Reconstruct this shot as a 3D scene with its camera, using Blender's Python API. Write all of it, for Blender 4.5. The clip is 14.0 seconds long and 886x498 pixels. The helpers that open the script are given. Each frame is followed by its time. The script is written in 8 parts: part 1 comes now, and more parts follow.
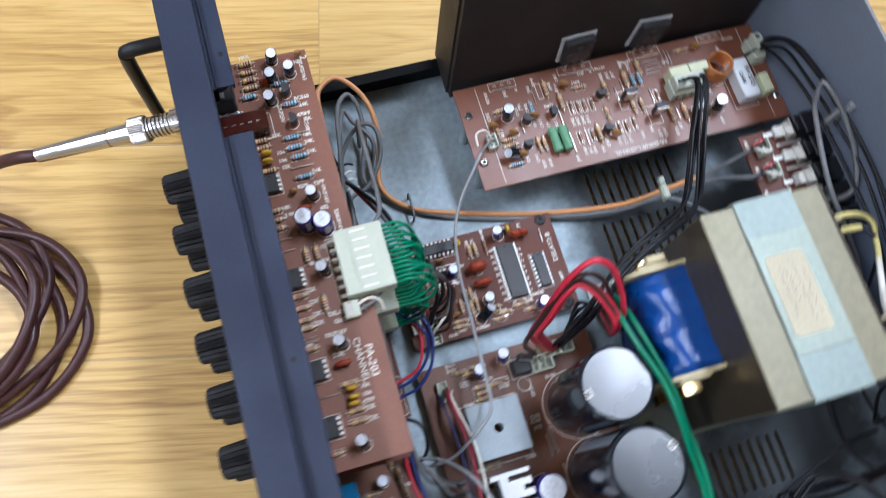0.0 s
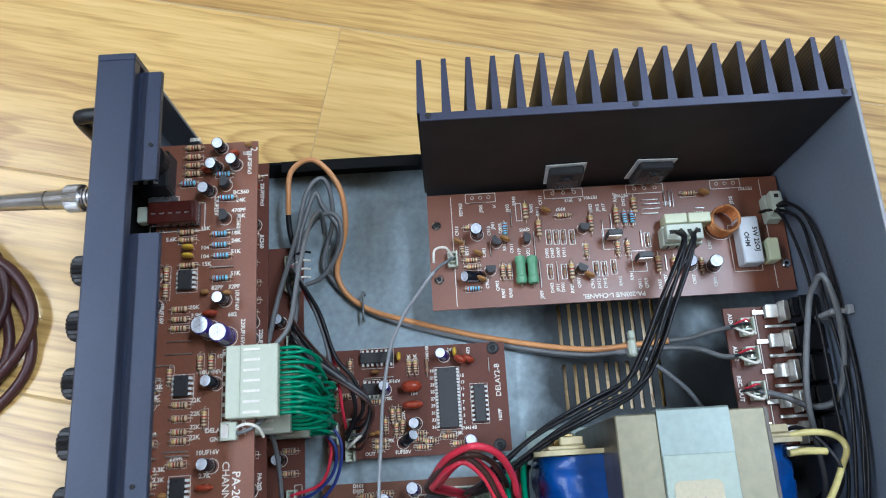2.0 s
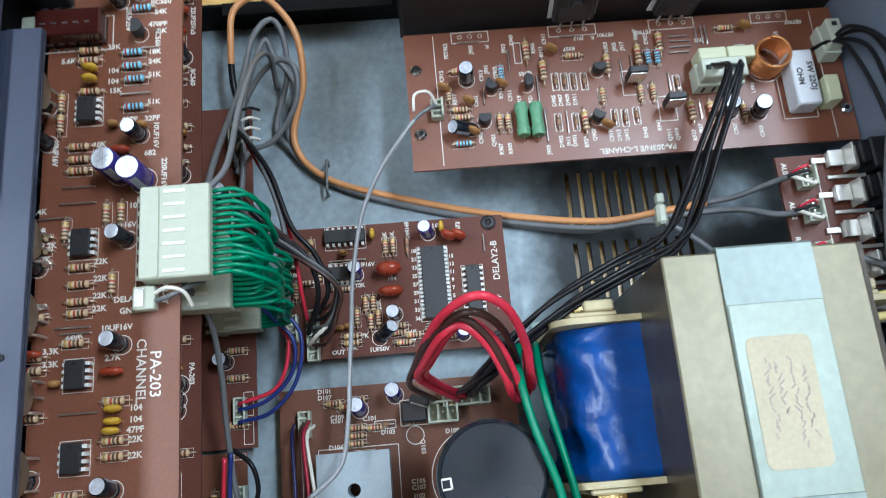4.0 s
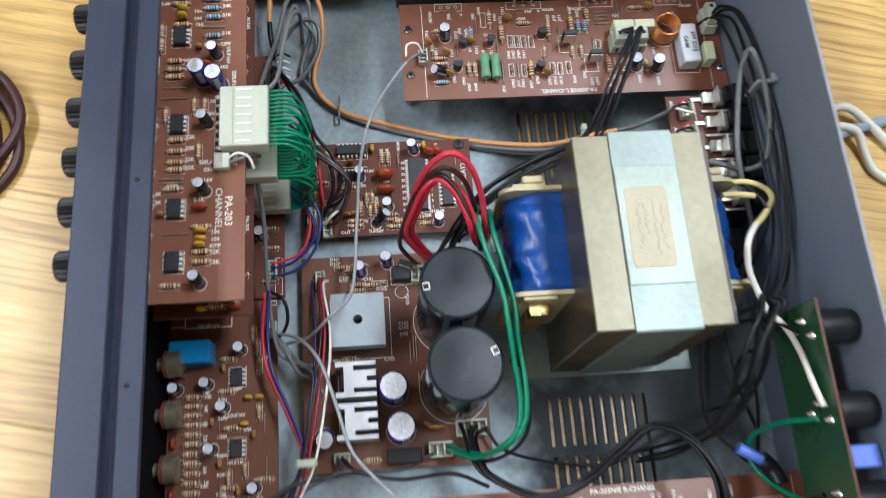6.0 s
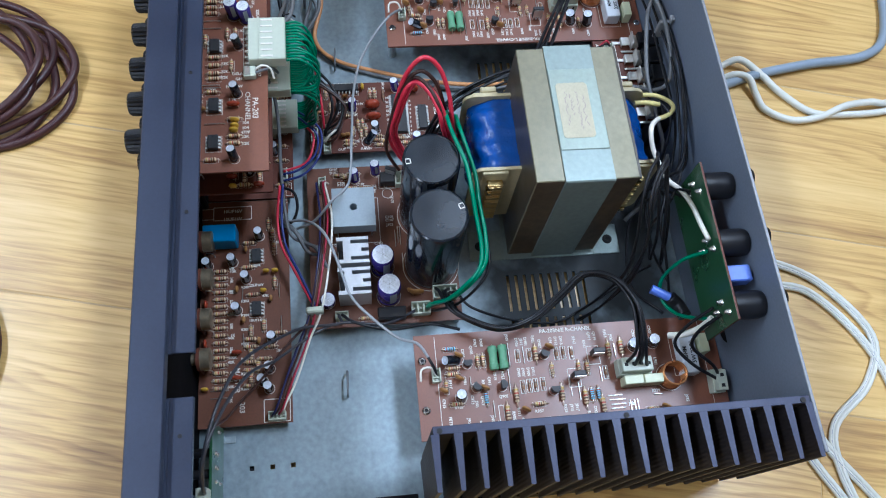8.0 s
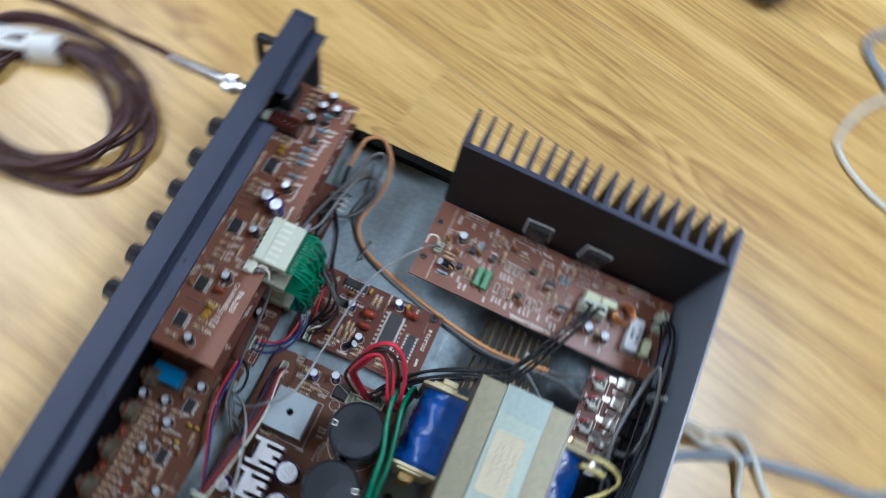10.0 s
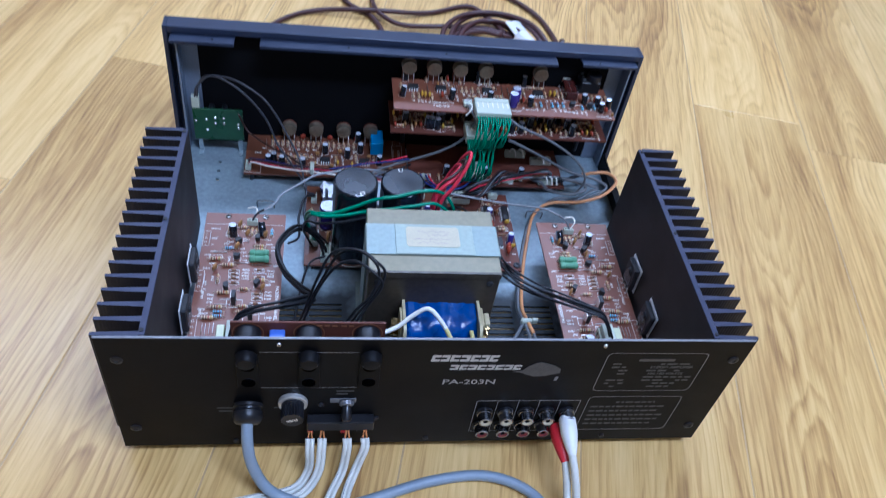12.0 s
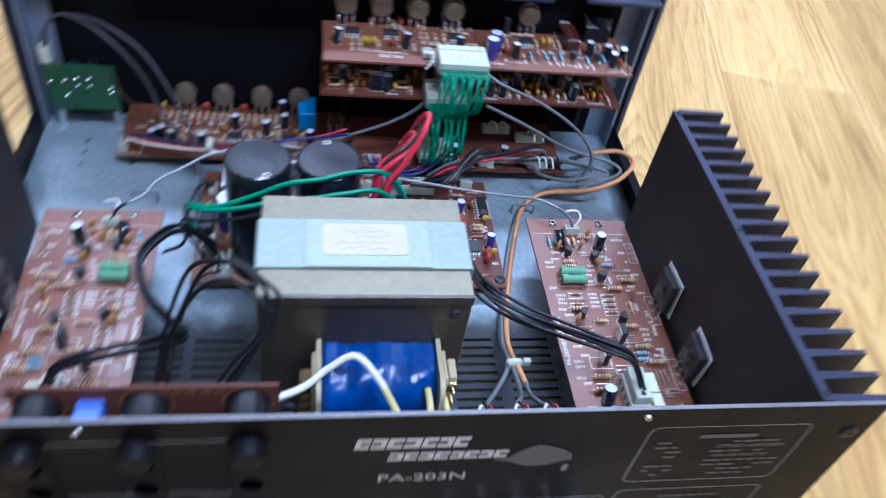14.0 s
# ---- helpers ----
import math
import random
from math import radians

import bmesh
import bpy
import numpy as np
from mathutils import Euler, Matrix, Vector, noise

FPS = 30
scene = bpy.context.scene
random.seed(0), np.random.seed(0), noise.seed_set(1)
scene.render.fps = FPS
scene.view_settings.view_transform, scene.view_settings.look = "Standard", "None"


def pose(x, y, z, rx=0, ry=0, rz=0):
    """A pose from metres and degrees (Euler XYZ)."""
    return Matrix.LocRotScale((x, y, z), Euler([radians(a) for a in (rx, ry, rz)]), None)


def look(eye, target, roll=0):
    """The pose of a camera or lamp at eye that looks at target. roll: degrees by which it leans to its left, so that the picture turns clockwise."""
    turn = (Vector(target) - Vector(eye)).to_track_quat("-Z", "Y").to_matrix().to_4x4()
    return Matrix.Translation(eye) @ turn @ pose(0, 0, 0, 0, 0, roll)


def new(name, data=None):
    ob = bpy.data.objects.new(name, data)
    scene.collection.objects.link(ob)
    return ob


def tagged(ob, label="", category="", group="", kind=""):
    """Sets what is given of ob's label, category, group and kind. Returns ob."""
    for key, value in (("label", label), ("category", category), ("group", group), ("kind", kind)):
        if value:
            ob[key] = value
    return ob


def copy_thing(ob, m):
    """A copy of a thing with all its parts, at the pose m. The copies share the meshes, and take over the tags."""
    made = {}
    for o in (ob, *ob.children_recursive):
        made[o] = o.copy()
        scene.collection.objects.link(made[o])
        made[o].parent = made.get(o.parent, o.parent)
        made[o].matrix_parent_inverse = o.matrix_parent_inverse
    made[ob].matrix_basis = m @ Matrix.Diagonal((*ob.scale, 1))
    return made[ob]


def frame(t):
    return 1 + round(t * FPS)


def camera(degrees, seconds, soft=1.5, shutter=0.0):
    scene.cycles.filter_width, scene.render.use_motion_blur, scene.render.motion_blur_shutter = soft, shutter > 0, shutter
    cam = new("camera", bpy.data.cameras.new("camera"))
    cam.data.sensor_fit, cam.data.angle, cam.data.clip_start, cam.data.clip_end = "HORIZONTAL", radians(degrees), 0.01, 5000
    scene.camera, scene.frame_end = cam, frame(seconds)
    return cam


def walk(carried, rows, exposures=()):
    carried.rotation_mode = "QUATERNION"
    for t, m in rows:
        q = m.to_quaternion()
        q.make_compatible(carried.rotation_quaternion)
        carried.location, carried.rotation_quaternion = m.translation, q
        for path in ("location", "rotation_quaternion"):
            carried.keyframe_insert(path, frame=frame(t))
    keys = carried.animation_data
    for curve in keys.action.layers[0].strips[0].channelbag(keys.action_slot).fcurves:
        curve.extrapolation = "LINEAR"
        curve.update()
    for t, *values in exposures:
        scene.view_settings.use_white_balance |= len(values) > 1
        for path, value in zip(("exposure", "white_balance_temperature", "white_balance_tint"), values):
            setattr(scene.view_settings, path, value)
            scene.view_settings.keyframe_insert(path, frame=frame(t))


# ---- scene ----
cam = camera(59.1, 14.0, soft=1.0, shutter=0.5)
PATH = [
    (0, (-0.034, 0.303, 0.467), (0.513, 0.005, -1.434), 12.8),
    (0.5, (0.005, 0.225, 0.478), (0.518, 0.124, -1.453), 6.4),
    (1, (0.021, 0.193, 0.476), (0.601, 0.133, -1.437), 2.9),
    (1.5, (0.032, 0.188, 0.457), (0.592, 0.17, -1.463), -1.8),
    (2, (0.024, 0.197, 0.465), (0.599, 0.19, -1.45), -2.7),
    (2.5, (0.002, 0.198, 0.477), (0.598, 0.176, -1.432), -1.3),
    (3, (-0.024, 0.201, 0.464), (0.591, 0.147, -1.439), 0.7),
    (3.2, (-0.015, 0.196, 0.421), (0.581, 0.152, -1.488), -0.5),
    (5.3, (-0.010, 0.222, 0.348), (0.467, 0.105, -1.591), 9.7),
    (5.4, (-0.029, 0.219, 0.367), (0.464, 0.113, -1.568), 8.3),
    (5.5, (-0.046, 0.215, 0.389), (0.461, 0.122, -1.543), 6.7),
    (6, (-0.112, 0.218, 0.463), (0.494, 0.076, -1.438), 9.6),
    (6.5, (-0.181, 0.222, 0.489), (0.499, 0.087, -1.387), 7.9),
    (7, (-0.239, 0.221, 0.51), (0.49, 0.067, -1.346), 8.2),
    (7.2, (-0.253, 0.218, 0.516), (0.479, 0.053, -1.338), 8.7),
    (9.3, (-0.213, 0.269, 0.541), (0.522, -0.118, -1.279), 22.7),
    (9.5, (-0.15, 0.269, 0.527), (0.57, -0.137, -1.295), 28.3),
    (9.6, (-0.112, 0.259, 0.538), (0.588, -0.130, -1.295), 31.3),
    (9.8, (-0.072, 0.214, 0.589), (0.639, 0.031, -1.272), 26.3),
    (10, (-0.071, 0.171, 0.613), (0.637, 0.224, -1.256), 20.7),
    (10.3, (-0.087, 0.031, 0.62), (0.496, 0.648, -1.191), 8.7),
    (10.5, (-0.08, -0.066, 0.592), (0.287, 0.869, -1.137), 4.3),
    (10.6, (-0.077, -0.076, 0.562), (0.267, 0.92, -1.138), 6.7),
    (11, (-0.084, -0.161, 0.491), (0.242, 0.998, -1.106), 16.0),
    (11.5, (-0.096, -0.263, 0.509), (0.214, 1.003, -1.009), 12.8),
    (12, (-0.081, -0.299, 0.533), (0.229, 1.065, -0.896), 10.6),
    (12.5, (-0.081, -0.332, 0.554), (0.191, 1.111, -0.804), 10.3),
    (13, (-0.076, -0.335, 0.552), (0.179, 1.115, -0.802), 10.1),
    (13.5, (-0.058, -0.274, 0.524), (0.26, 1.138, -0.856), 12.3),
    (13.6, (-0.053, -0.236, 0.505), (0.284, 1.150, -0.893), 13.7),
    (13.7, (-0.051, -0.208, 0.475), (0.315, 1.166, -0.930), 15.8),
    (13.8, (-0.050, -0.191, 0.441), (0.332, 1.170, -0.974), 16.9),
    (13.9, (-0.042, -0.176, 0.411), (0.327, 1.185, -1.010), 15.3),
    (14, (-0.027, -0.157, 0.386), (0.320, 1.218, -1.028), 10.9),
    (14.1, (-0.010, -0.140, 0.366), (0.312, 1.255, -1.040), 5.0),
]
EXPOSURES = [(0, 0.1, 5550, 15), (1.0, -0.02, 5550, 10), (2.0, -0.05, 5350, 9), (3.2, 0.05, 4950, 6), (5.3, 0.25, 6600, 11), (5.6, 0.25, 6600, 11), (6.1, 0.15, 5750, 11), (6.6, 0.1, 5300, 11), (7.2, 0.05, 5250, 10), (9.5, 0.0, 4900, 12), (10.0, -0.26, 5400, 10), (10.5, 0.0, 5900, 10), (11.0, 0.2, 4700, 15), (11.5, 0.05, 4550, 17), (12.5, 0.0, 4550, 21), (13.0, 0.0, 4600, 22), (13.6, 0.1, 4450, 20), (14, 0.4, 4700, 20)]
walk(cam, [(t, look(eye, target, roll)) for t, eye, target, roll in PATH], EXPOSURES)

# ---- light: one room, fluorescent ceiling lamps ----
world = bpy.data.worlds.new("world")
scene.world = world
world.use_nodes = True
world.node_tree.nodes["Background"].inputs["Color"].default_value = (0.8, 0.87, 1.0, 1)
world.node_tree.nodes["Background"].inputs["Strength"].default_value = 0.10
LAMP_WATTS = 37.0


def ceiling_tube(x, y, length, watts, kelvin_colour):
    data = bpy.data.lights.new("ceiling_tube_light", "AREA")
    data.shape, data.size, data.size_y = "RECTANGLE", length, 0.34
    data.energy, data.color = watts, kelvin_colour
    ob = new("ceiling_tube_light", data)
    ob.matrix_basis = look((x, y, 2.318), (x, y, 0))
    return ob


LAMPS = [(0.40, 1.80, 2.0), (-1.45, 1.80, 1.3), (0.58, -0.74, 1.3)]
TUBE_COLOUR = (0.93, 1.0, 1.04)
ceiling_tube(*LAMPS[0], LAMP_WATTS * 0.92, TUBE_COLOUR)
# weak made-up lamp, added as fill for the left side
ceiling_tube(*LAMPS[1], LAMP_WATTS * 0.25, TUBE_COLOUR)
# made-up rear lamp, added and placed to brighten the case interior
ceiling_tube(*LAMPS[2], LAMP_WATTS * 1.16, TUBE_COLOUR)

# ---- materials ----
def surface(name, colour, rough=0.5, metal=0.0, vary=0.15, grain=400.0, blotch=40.0, bump=0.05, coat=0.0, spec=0.5, island=0.0):
    """A plain surface with two scales of variation and a fine relief."""
    m = bpy.data.materials.new(name)
    m.use_nodes = True
    nt = m.node_tree
    bsdf = nt.nodes["Principled BSDF"]
    co = nt.nodes.new("ShaderNodeTexCoord")
    fine, coarse = nt.nodes.new("ShaderNodeTexNoise"), nt.nodes.new("ShaderNodeTexNoise")
    fine.inputs["Scale"].default_value, coarse.inputs["Scale"].default_value = grain, blotch
    fine.inputs["Detail"].default_value, coarse.inputs["Detail"].default_value = 3, 4
    for n in (fine, coarse):
        nt.links.new(co.outputs["Object"], n.inputs["Vector"])
    add = nt.nodes.new("ShaderNodeMath")
    add.operation = "ADD"
    nt.links.new(fine.outputs["Fac"], add.inputs[0])
    nt.links.new(coarse.outputs["Fac"], add.inputs[1])
    ramp = nt.nodes.new("ShaderNodeMapRange")
    ramp.inputs["From Min"].default_value, ramp.inputs["From Max"].default_value = 0.6, 1.4
    ramp.inputs["To Min"].default_value, ramp.inputs["To Max"].default_value = 1 - vary, 1 + vary
    nt.links.new(add.outputs[0], ramp.inputs["Value"])
    mul = nt.nodes.new("ShaderNodeVectorMath")
    mul.operation = "SCALE"
    mul.inputs[0].default_value = colour
    nt.links.new(ramp.outputs[0], mul.inputs["Scale"])
    nt.links.new(mul.outputs[0], bsdf.inputs["Base Color"])
    rr = nt.nodes.new("ShaderNodeMapRange")
    rr.inputs["From Min"].default_value, rr.inputs["From Max"].default_value = 0.3, 0.7
    rr.inputs["To Min"].default_value, rr.inputs["To Max"].default_value = max(rough - 0.07, 0.03), min(rough + 0.07, 1)
    nt.links.new(coarse.outputs["Fac"], rr.inputs["Value"])
    nt.links.new(rr.outputs[0], bsdf.inputs["Roughness"])
    bsdf.inputs["Metallic"].default_value = metal
    bsdf.inputs["Coat Weight"].default_value, bsdf.inputs["Coat Roughness"].default_value = coat, 0.22
    bsdf.inputs["Specular IOR Level"].default_value = spec
    if bump:
        b = nt.nodes.new("ShaderNodeBump")
        b.inputs["Strength"].default_value, b.inputs["Distance"].default_value = bump, 0.0006
        nt.links.new(fine.outputs["Fac"], b.inputs["Height"])
        nt.links.new(b.outputs[0], bsdf.inputs["Normal"])
    return m


def wood_planks():
    """Yellow oak laminate: sawn ring figure with knots, fine pores, tone shifting from plank to plank."""
    m = bpy.data.materials.new("oak_laminate")
    m.use_nodes = True
    nt = m.node_tree
    N, L = nt.nodes.new, nt.links.new
    bsdf = nt.nodes["Principled BSDF"]
    co, info = N("ShaderNodeTexCoord"), N("ShaderNodeObjectInfo")

    def math_(op, a, b=None, c=None):
        n = N("ShaderNodeMath")
        n.operation = op
        for k, v in enumerate((a, b, c)):
            if v is None:
                continue
            if isinstance(v, (int, float)):
                n.inputs[k].default_value = v
            else:
                L(v, n.inputs[k])
        return n.outputs[0]

    def ranged(v, a, b, c, d):
        n = N("ShaderNodeMapRange")
        for k, q in zip(("From Min", "From Max", "To Min", "To Max"), (a, b, c, d)):
            n.inputs[k].default_value = q
        n.clamp = True
        L(v, n.inputs["Value"])
        return n.outputs[0]

    sep = N("ShaderNodeSeparateXYZ")
    L(co.outputs["Object"], sep.inputs[0])
    x, y, rnd = sep.outputs[0], sep.outputs[1], info.outputs["Random"]

    def dice(k):
        return math_("FRACT", math_("MULTIPLY", rnd, k))

    def at(px, py, pz):
        n = N("ShaderNodeCombineXYZ")
        for k, v in enumerate((px, py, pz)):
            if isinstance(v, (int, float)):
                n.inputs[k].default_value = v
            else:
                L(v, n.inputs[k])
        return n.outputs[0]

    def noise_(vec, scale, detail=2.0, rough=0.5, dist=0.0):
        n = N("ShaderNodeTexNoise")
        n.inputs["Scale"].default_value, n.inputs["Detail"].default_value = scale, detail
        n.inputs["Roughness"].default_value, n.inputs["Distortion"].default_value = rough, dist
        L(vec, n.inputs["Vector"])
        return n.outputs["Fac"]

    seat = math_("MULTIPLY", rnd, 60.0)
    long_ = at(x, math_("MULTIPLY", y, 0.16), seat)
    # a few knots, the rings bending round them
    kn = N("ShaderNodeTexVoronoi")
    kn.inputs["Scale"].default_value = 4.6
    L(at(math_("ADD", x, math_("MULTIPLY", noise_(long_, 14.0), 0.03)), math_("MULTIPLY", y, 0.42), seat), kn.inputs["Vector"])
    pick = N("ShaderNodeSeparateXYZ")
    L(kn.outputs["Color"], pick.inputs[0])
    some = ranged(pick.outputs[0], 0.48, 0.53, 0.0, 1.0)
    near = math_("MULTIPLY", ranged(kn.outputs["Distance"], 0.0, 0.42, 1.0, 0.0), some)
    swell = math_("MULTIPLY", math_("MULTIPLY", near, near), 0.055)
    # sawn log: distance from a heart that drifts along the plank
    drift = math_("MULTIPLY", math_("SUBTRACT", dice(37.7), 0.5), 0.10)
    deep = math_("ADD", math_("MULTIPLY", math_("SUBTRACT", dice(91.3), 0.5), 0.07), math_("MULTIPLY", y, drift))
    deep = math_("ADD", deep, math_("MULTIPLY", math_("SUBTRACT", noise_(long_, 8.5, 1.5), 0.5), 0.24))
    deep = math_("ADD", deep, swell)
    wide = math_("SUBTRACT", x, math_("MULTIPLY", math_("SUBTRACT", dice(17.9), 0.5), 0.11))
    wide = math_("ADD", wide, math_("MULTIPLY", math_("SUBTRACT", noise_(at(x, math_("MULTIPLY", y, 0.3), seat), 26.0, 2.0), 0.5), 0.010))
    heart = math_("SQRT", math_("ADD", math_("MULTIPLY", wide, wide), math_("MULTIPLY", deep, deep)))
    rings = math_("ADD", math_("MULTIPLY", heart, 170.0), math_("MULTIPLY", noise_(at(x, math_("MULTIPLY", y, 0.12), seat), 90.0, 3.5), 1.5))
    saw = math_("FRACT", rings)
    line = math_("MULTIPLY", math_("POWER", saw, 2.2), ranged(saw, 0.80, 1.0, 1.0, 0.0))
    bands = noise_(at(math_("MULTIPLY", rings, 0.23), math_("MULTIPLY", y, 0.7), seat), 1.0, 2.0)
    pores = noise_(at(x, math_("MULTIPLY", y, 0.045), seat), 420.0, 3.0, 0.6)
    streak = noise_(at(x, math_("MULTIPLY", y, 0.05), seat), 105.0, 4.0, 0.62)
    broad = noise_(at(x, math_("MULTIPLY", y, 0.3), seat), 9.0, 3.0)
    knot = math_("MULTIPLY", ranged(math_("ADD", kn.outputs["Distance"], math_("MULTIPLY", pores, 0.05)), 0.035, 0.125, 0.72, 0.0), some)
    dark = math_("MULTIPLY", line, ranged(noise_(at(x, math_("MULTIPLY", y, 0.35), seat), 10.0, 2.0), 0.36, 0.62, 0.12, 0.56))
    dark = math_("ADD", dark, ranged(bands, 0.30, 0.70, -0.12, 0.36))
    dark = math_("ADD", dark, ranged(streak, 0.36, 0.72, -0.06, 0.26))
    dark = math_("ADD", dark, ranged(pores, 0.40, 0.74, -0.02, 0.28))
    dark = math_("ADD", dark, ranged(broad, 0.3, 0.7, -0.08, 0.16))
    dark = math_("ADD", dark, knot)
    ramp = N("ShaderNodeValToRGB")
    el = ramp.color_ramp.elements
    el[0].position, el[0].color = 0.0, WOOD_TONES[0]
    el[1].position, el[1].color = 1.0, WOOD_TONES[3]
    for p, c in ((0.33, WOOD_TONES[1]), (0.66, WOOD_TONES[2])):
        el.new(p).color = c
    L(dark, ramp.inputs["Fac"])
    fin = N("ShaderNodeVectorMath")
    fin.operation = "SCALE"
    L(ramp.outputs["Color"], fin.inputs[0])
    L(ranged(dice(53.1), 0.0, 1.0, 0.93, 1.09), fin.inputs["Scale"])
    L(fin.outputs[0], bsdf.inputs["Base Color"])
    L(ranged(broad, 0.0, 1.0, 0.24, 0.36), bsdf.inputs["Roughness"])
    bsdf.inputs["Coat Weight"].default_value, bsdf.inputs["Coat Roughness"].default_value = 0.12, 0.25
    b = N("ShaderNodeBump")
    b.inputs["Strength"].default_value, b.inputs["Distance"].default_value = 0.12, 0.0005
    L(pores, b.inputs["Height"])
    L(b.outputs[0], bsdf.inputs["Normal"])
    return m


WOOD_TONES = [(0.72, 0.505, 0.200, 1), (0.62, 0.405, 0.135, 1), (0.44, 0.260, 0.078, 1), (0.25, 0.130, 0.042, 1)]


def laminated_core():
    """Stacked transformer sheets: fine lines across the stack, varnish stains."""
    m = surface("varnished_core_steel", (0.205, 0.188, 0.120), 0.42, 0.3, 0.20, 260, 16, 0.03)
    nt = m.node_tree
    co = nt.nodes.new("ShaderNodeTexCoord")
    w = nt.nodes.new("ShaderNodeTexWave")
    w.bands_direction = "Y"
    w.inputs["Scale"].default_value, w.inputs["Distortion"].default_value = 260.0, 0.6
    nt.links.new(co.outputs["Object"], w.inputs["Vector"])
    b = nt.nodes.new("ShaderNodeBump")
    b.inputs["Strength"].default_value, b.inputs["Distance"].default_value = 0.02, 0.0003
    nt.links.new(w.outputs["Fac"], b.inputs["Height"])
    nt.links.new(b.outputs[0], nt.nodes["Principled BSDF"].inputs["Normal"])
    return m


WOOD = wood_planks()
CORE = laminated_core()
S = surface
WALL = S("cream_wall_paint", (0.50, 0.475, 0.435), 0.8, 0, 0.05, 200, 3, 0.1)
# pale tone stands for lamp reflections along the plank grooves
SUBFLOOR = S("seam_glint_subfloor", (0.46, 0.32, 0.15), 0.6, 0, 0.1)
BLUE_BLACK = S("satin_blue_black_paint", (0.029, 0.038, 0.070), 0.38, 0.2, 0.12, 700, 30, 0.03)
PANEL_BLACK = S("powder_black_panel", (0.0036, 0.0036, 0.0042), 0.48, 0.0, 0.25, 900, 25, 0.05, spec=0.11)
PANEL_GREY = S("grey_painted_panel", (0.175, 0.205, 0.262), 0.55, 0.1, 0.12, 600, 20, 0.04)
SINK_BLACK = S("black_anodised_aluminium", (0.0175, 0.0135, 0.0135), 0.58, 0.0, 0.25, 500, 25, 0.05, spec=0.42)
# bluish light lying on the sink tops, put into the colour
SINK_EDGE = S("bluish_lit_sink_edge", (0.034, 0.038, 0.072), 0.45, 0.3, 0.15, 700, 40, 0.05)
BARE_EDGE = S("bare_cut_steel", (0.20, 0.20, 0.21), 0.45, 0.5, 0.2)
GALV = S("galvanised_steel", (0.36, 0.42, 0.44), 0.42, 0.35, 0.28, 260, 24, 0.05)
FLAT_BLACK = S("flat_black_sheet", (0.0045, 0.0045, 0.0055), 0.8, 0, 0.2, 600, 30, 0.03, spec=0.08)
BLACK_PLASTIC = S("black_plastic", (0.010, 0.010, 0.012), 0.36, 0, 0.15, 600, 80, 0.03, spec=0.35)
SOCKET_BLACK = S("matt_black_socket_plastic", (0.0045, 0.0047, 0.006), 0.5, 0, 0.15, 600, 80, 0.03, spec=0.16)
HOLE_BLACK = S("unlit_socket_bore", (0.0010, 0.0010, 0.0011), 0.9, 0, 0.1, spec=0.0)
BLACK_RUBBER = S("black_rubber", (0.012, 0.012, 0.013), 0.7, 0, 0.2)
BLACK_EPOXY = S("black_epoxy", (0.022, 0.022, 0.024), 0.5, 0, 0.2, 900, 90, 0.08)
PHENOLIC = S("brown_phenolic_board", (0.182, 0.060, 0.028), 0.43, 0, 0.16, 900, 24, 0.03, spec=0.8)
# darker than PHENOLIC: the deep shade low in the case is in this colour
PHENOLIC_DARK = S("darkened_phenolic_board", (0.115, 0.037, 0.022), 0.52, 0, 0.16, 900, 30, 0.03, spec=0.3)
PHENOLIC_ORANGE = S("orange_brown_phenolic_board", (0.132, 0.047, 0.022), 0.44, 0, 0.2, 900, 24, 0.03)
SILK = S("white_silkscreen_ink", (0.72, 0.69, 0.62), 0.6, 0, 0.12, 900, 120, 0.0)
PANEL_INK = S("grey_panel_ink", (0.36, 0.35, 0.33), 0.6, 0, 0.1, 900, 100, 0.0)
DIM_INK = S("faded_panel_ink", (0.075, 0.074, 0.068), 0.6, 0, 0.2, 900, 100, 0.0)
GREEN_MASK = S("green_solder_mask", (0.02, 0.075, 0.03), 0.3, 0, 0.2, 500, 40, 0.03)
SOLDER = S("solder", (0.72, 0.73, 0.74), 0.25, 0.95, 0.1)
PIN = S("bright_tinned_pin", (0.74, 0.74, 0.71), 0.38, 0.3, 0.1)
TIN = S("tinned_wire", (0.66, 0.65, 0.62), 0.3, 0.9, 0.1)
COPPER_LEAD = S("lacquered_lead", (0.62, 0.5, 0.36), 0.35, 0.7, 0.1)
COIL_COPPER = S("enamelled_copper", (0.68, 0.30, 0.11), 0.28, 0.7, 0.1)
CHROME = S("chrome", (0.55, 0.55, 0.56), 0.20, 1.0, 0.06)
ALU = S("mill_aluminium", (0.52, 0.53, 0.55), 0.4, 0.6, 0.08, 500, 60, 0.04)
R_TAN = S("tan_resistor_lacquer", (0.62, 0.47, 0.29), 0.4, 0, 0.1)
R_BLUE = S("pale_blue_resistor_lacquer", (0.24, 0.58, 0.78), 0.35, 0, 0.1)
R_GREEN = S("green_resistor_lacquer", (0.13, 0.31, 0.17), 0.5, 0, 0.12, 700, 120, 0.08)
BAND_BROWN = S("brown_band", (0.12, 0.04, 0.015), 0.45, 0, 0.1)
BAND_DARK = S("dark_band", (0.10, 0.07, 0.05), 0.45, 0, 0.1)
BAND_GOLD = S("gold_band", (0.5, 0.33, 0.08), 0.35, 0.4, 0.1)
BAND_RED = S("red_band", (0.4, 0.04, 0.02), 0.45, 0, 0.1)
GLASS_DIODE = S("diode_glass", (0.3, 0.17, 0.1), 0.2, 0, 0.1)
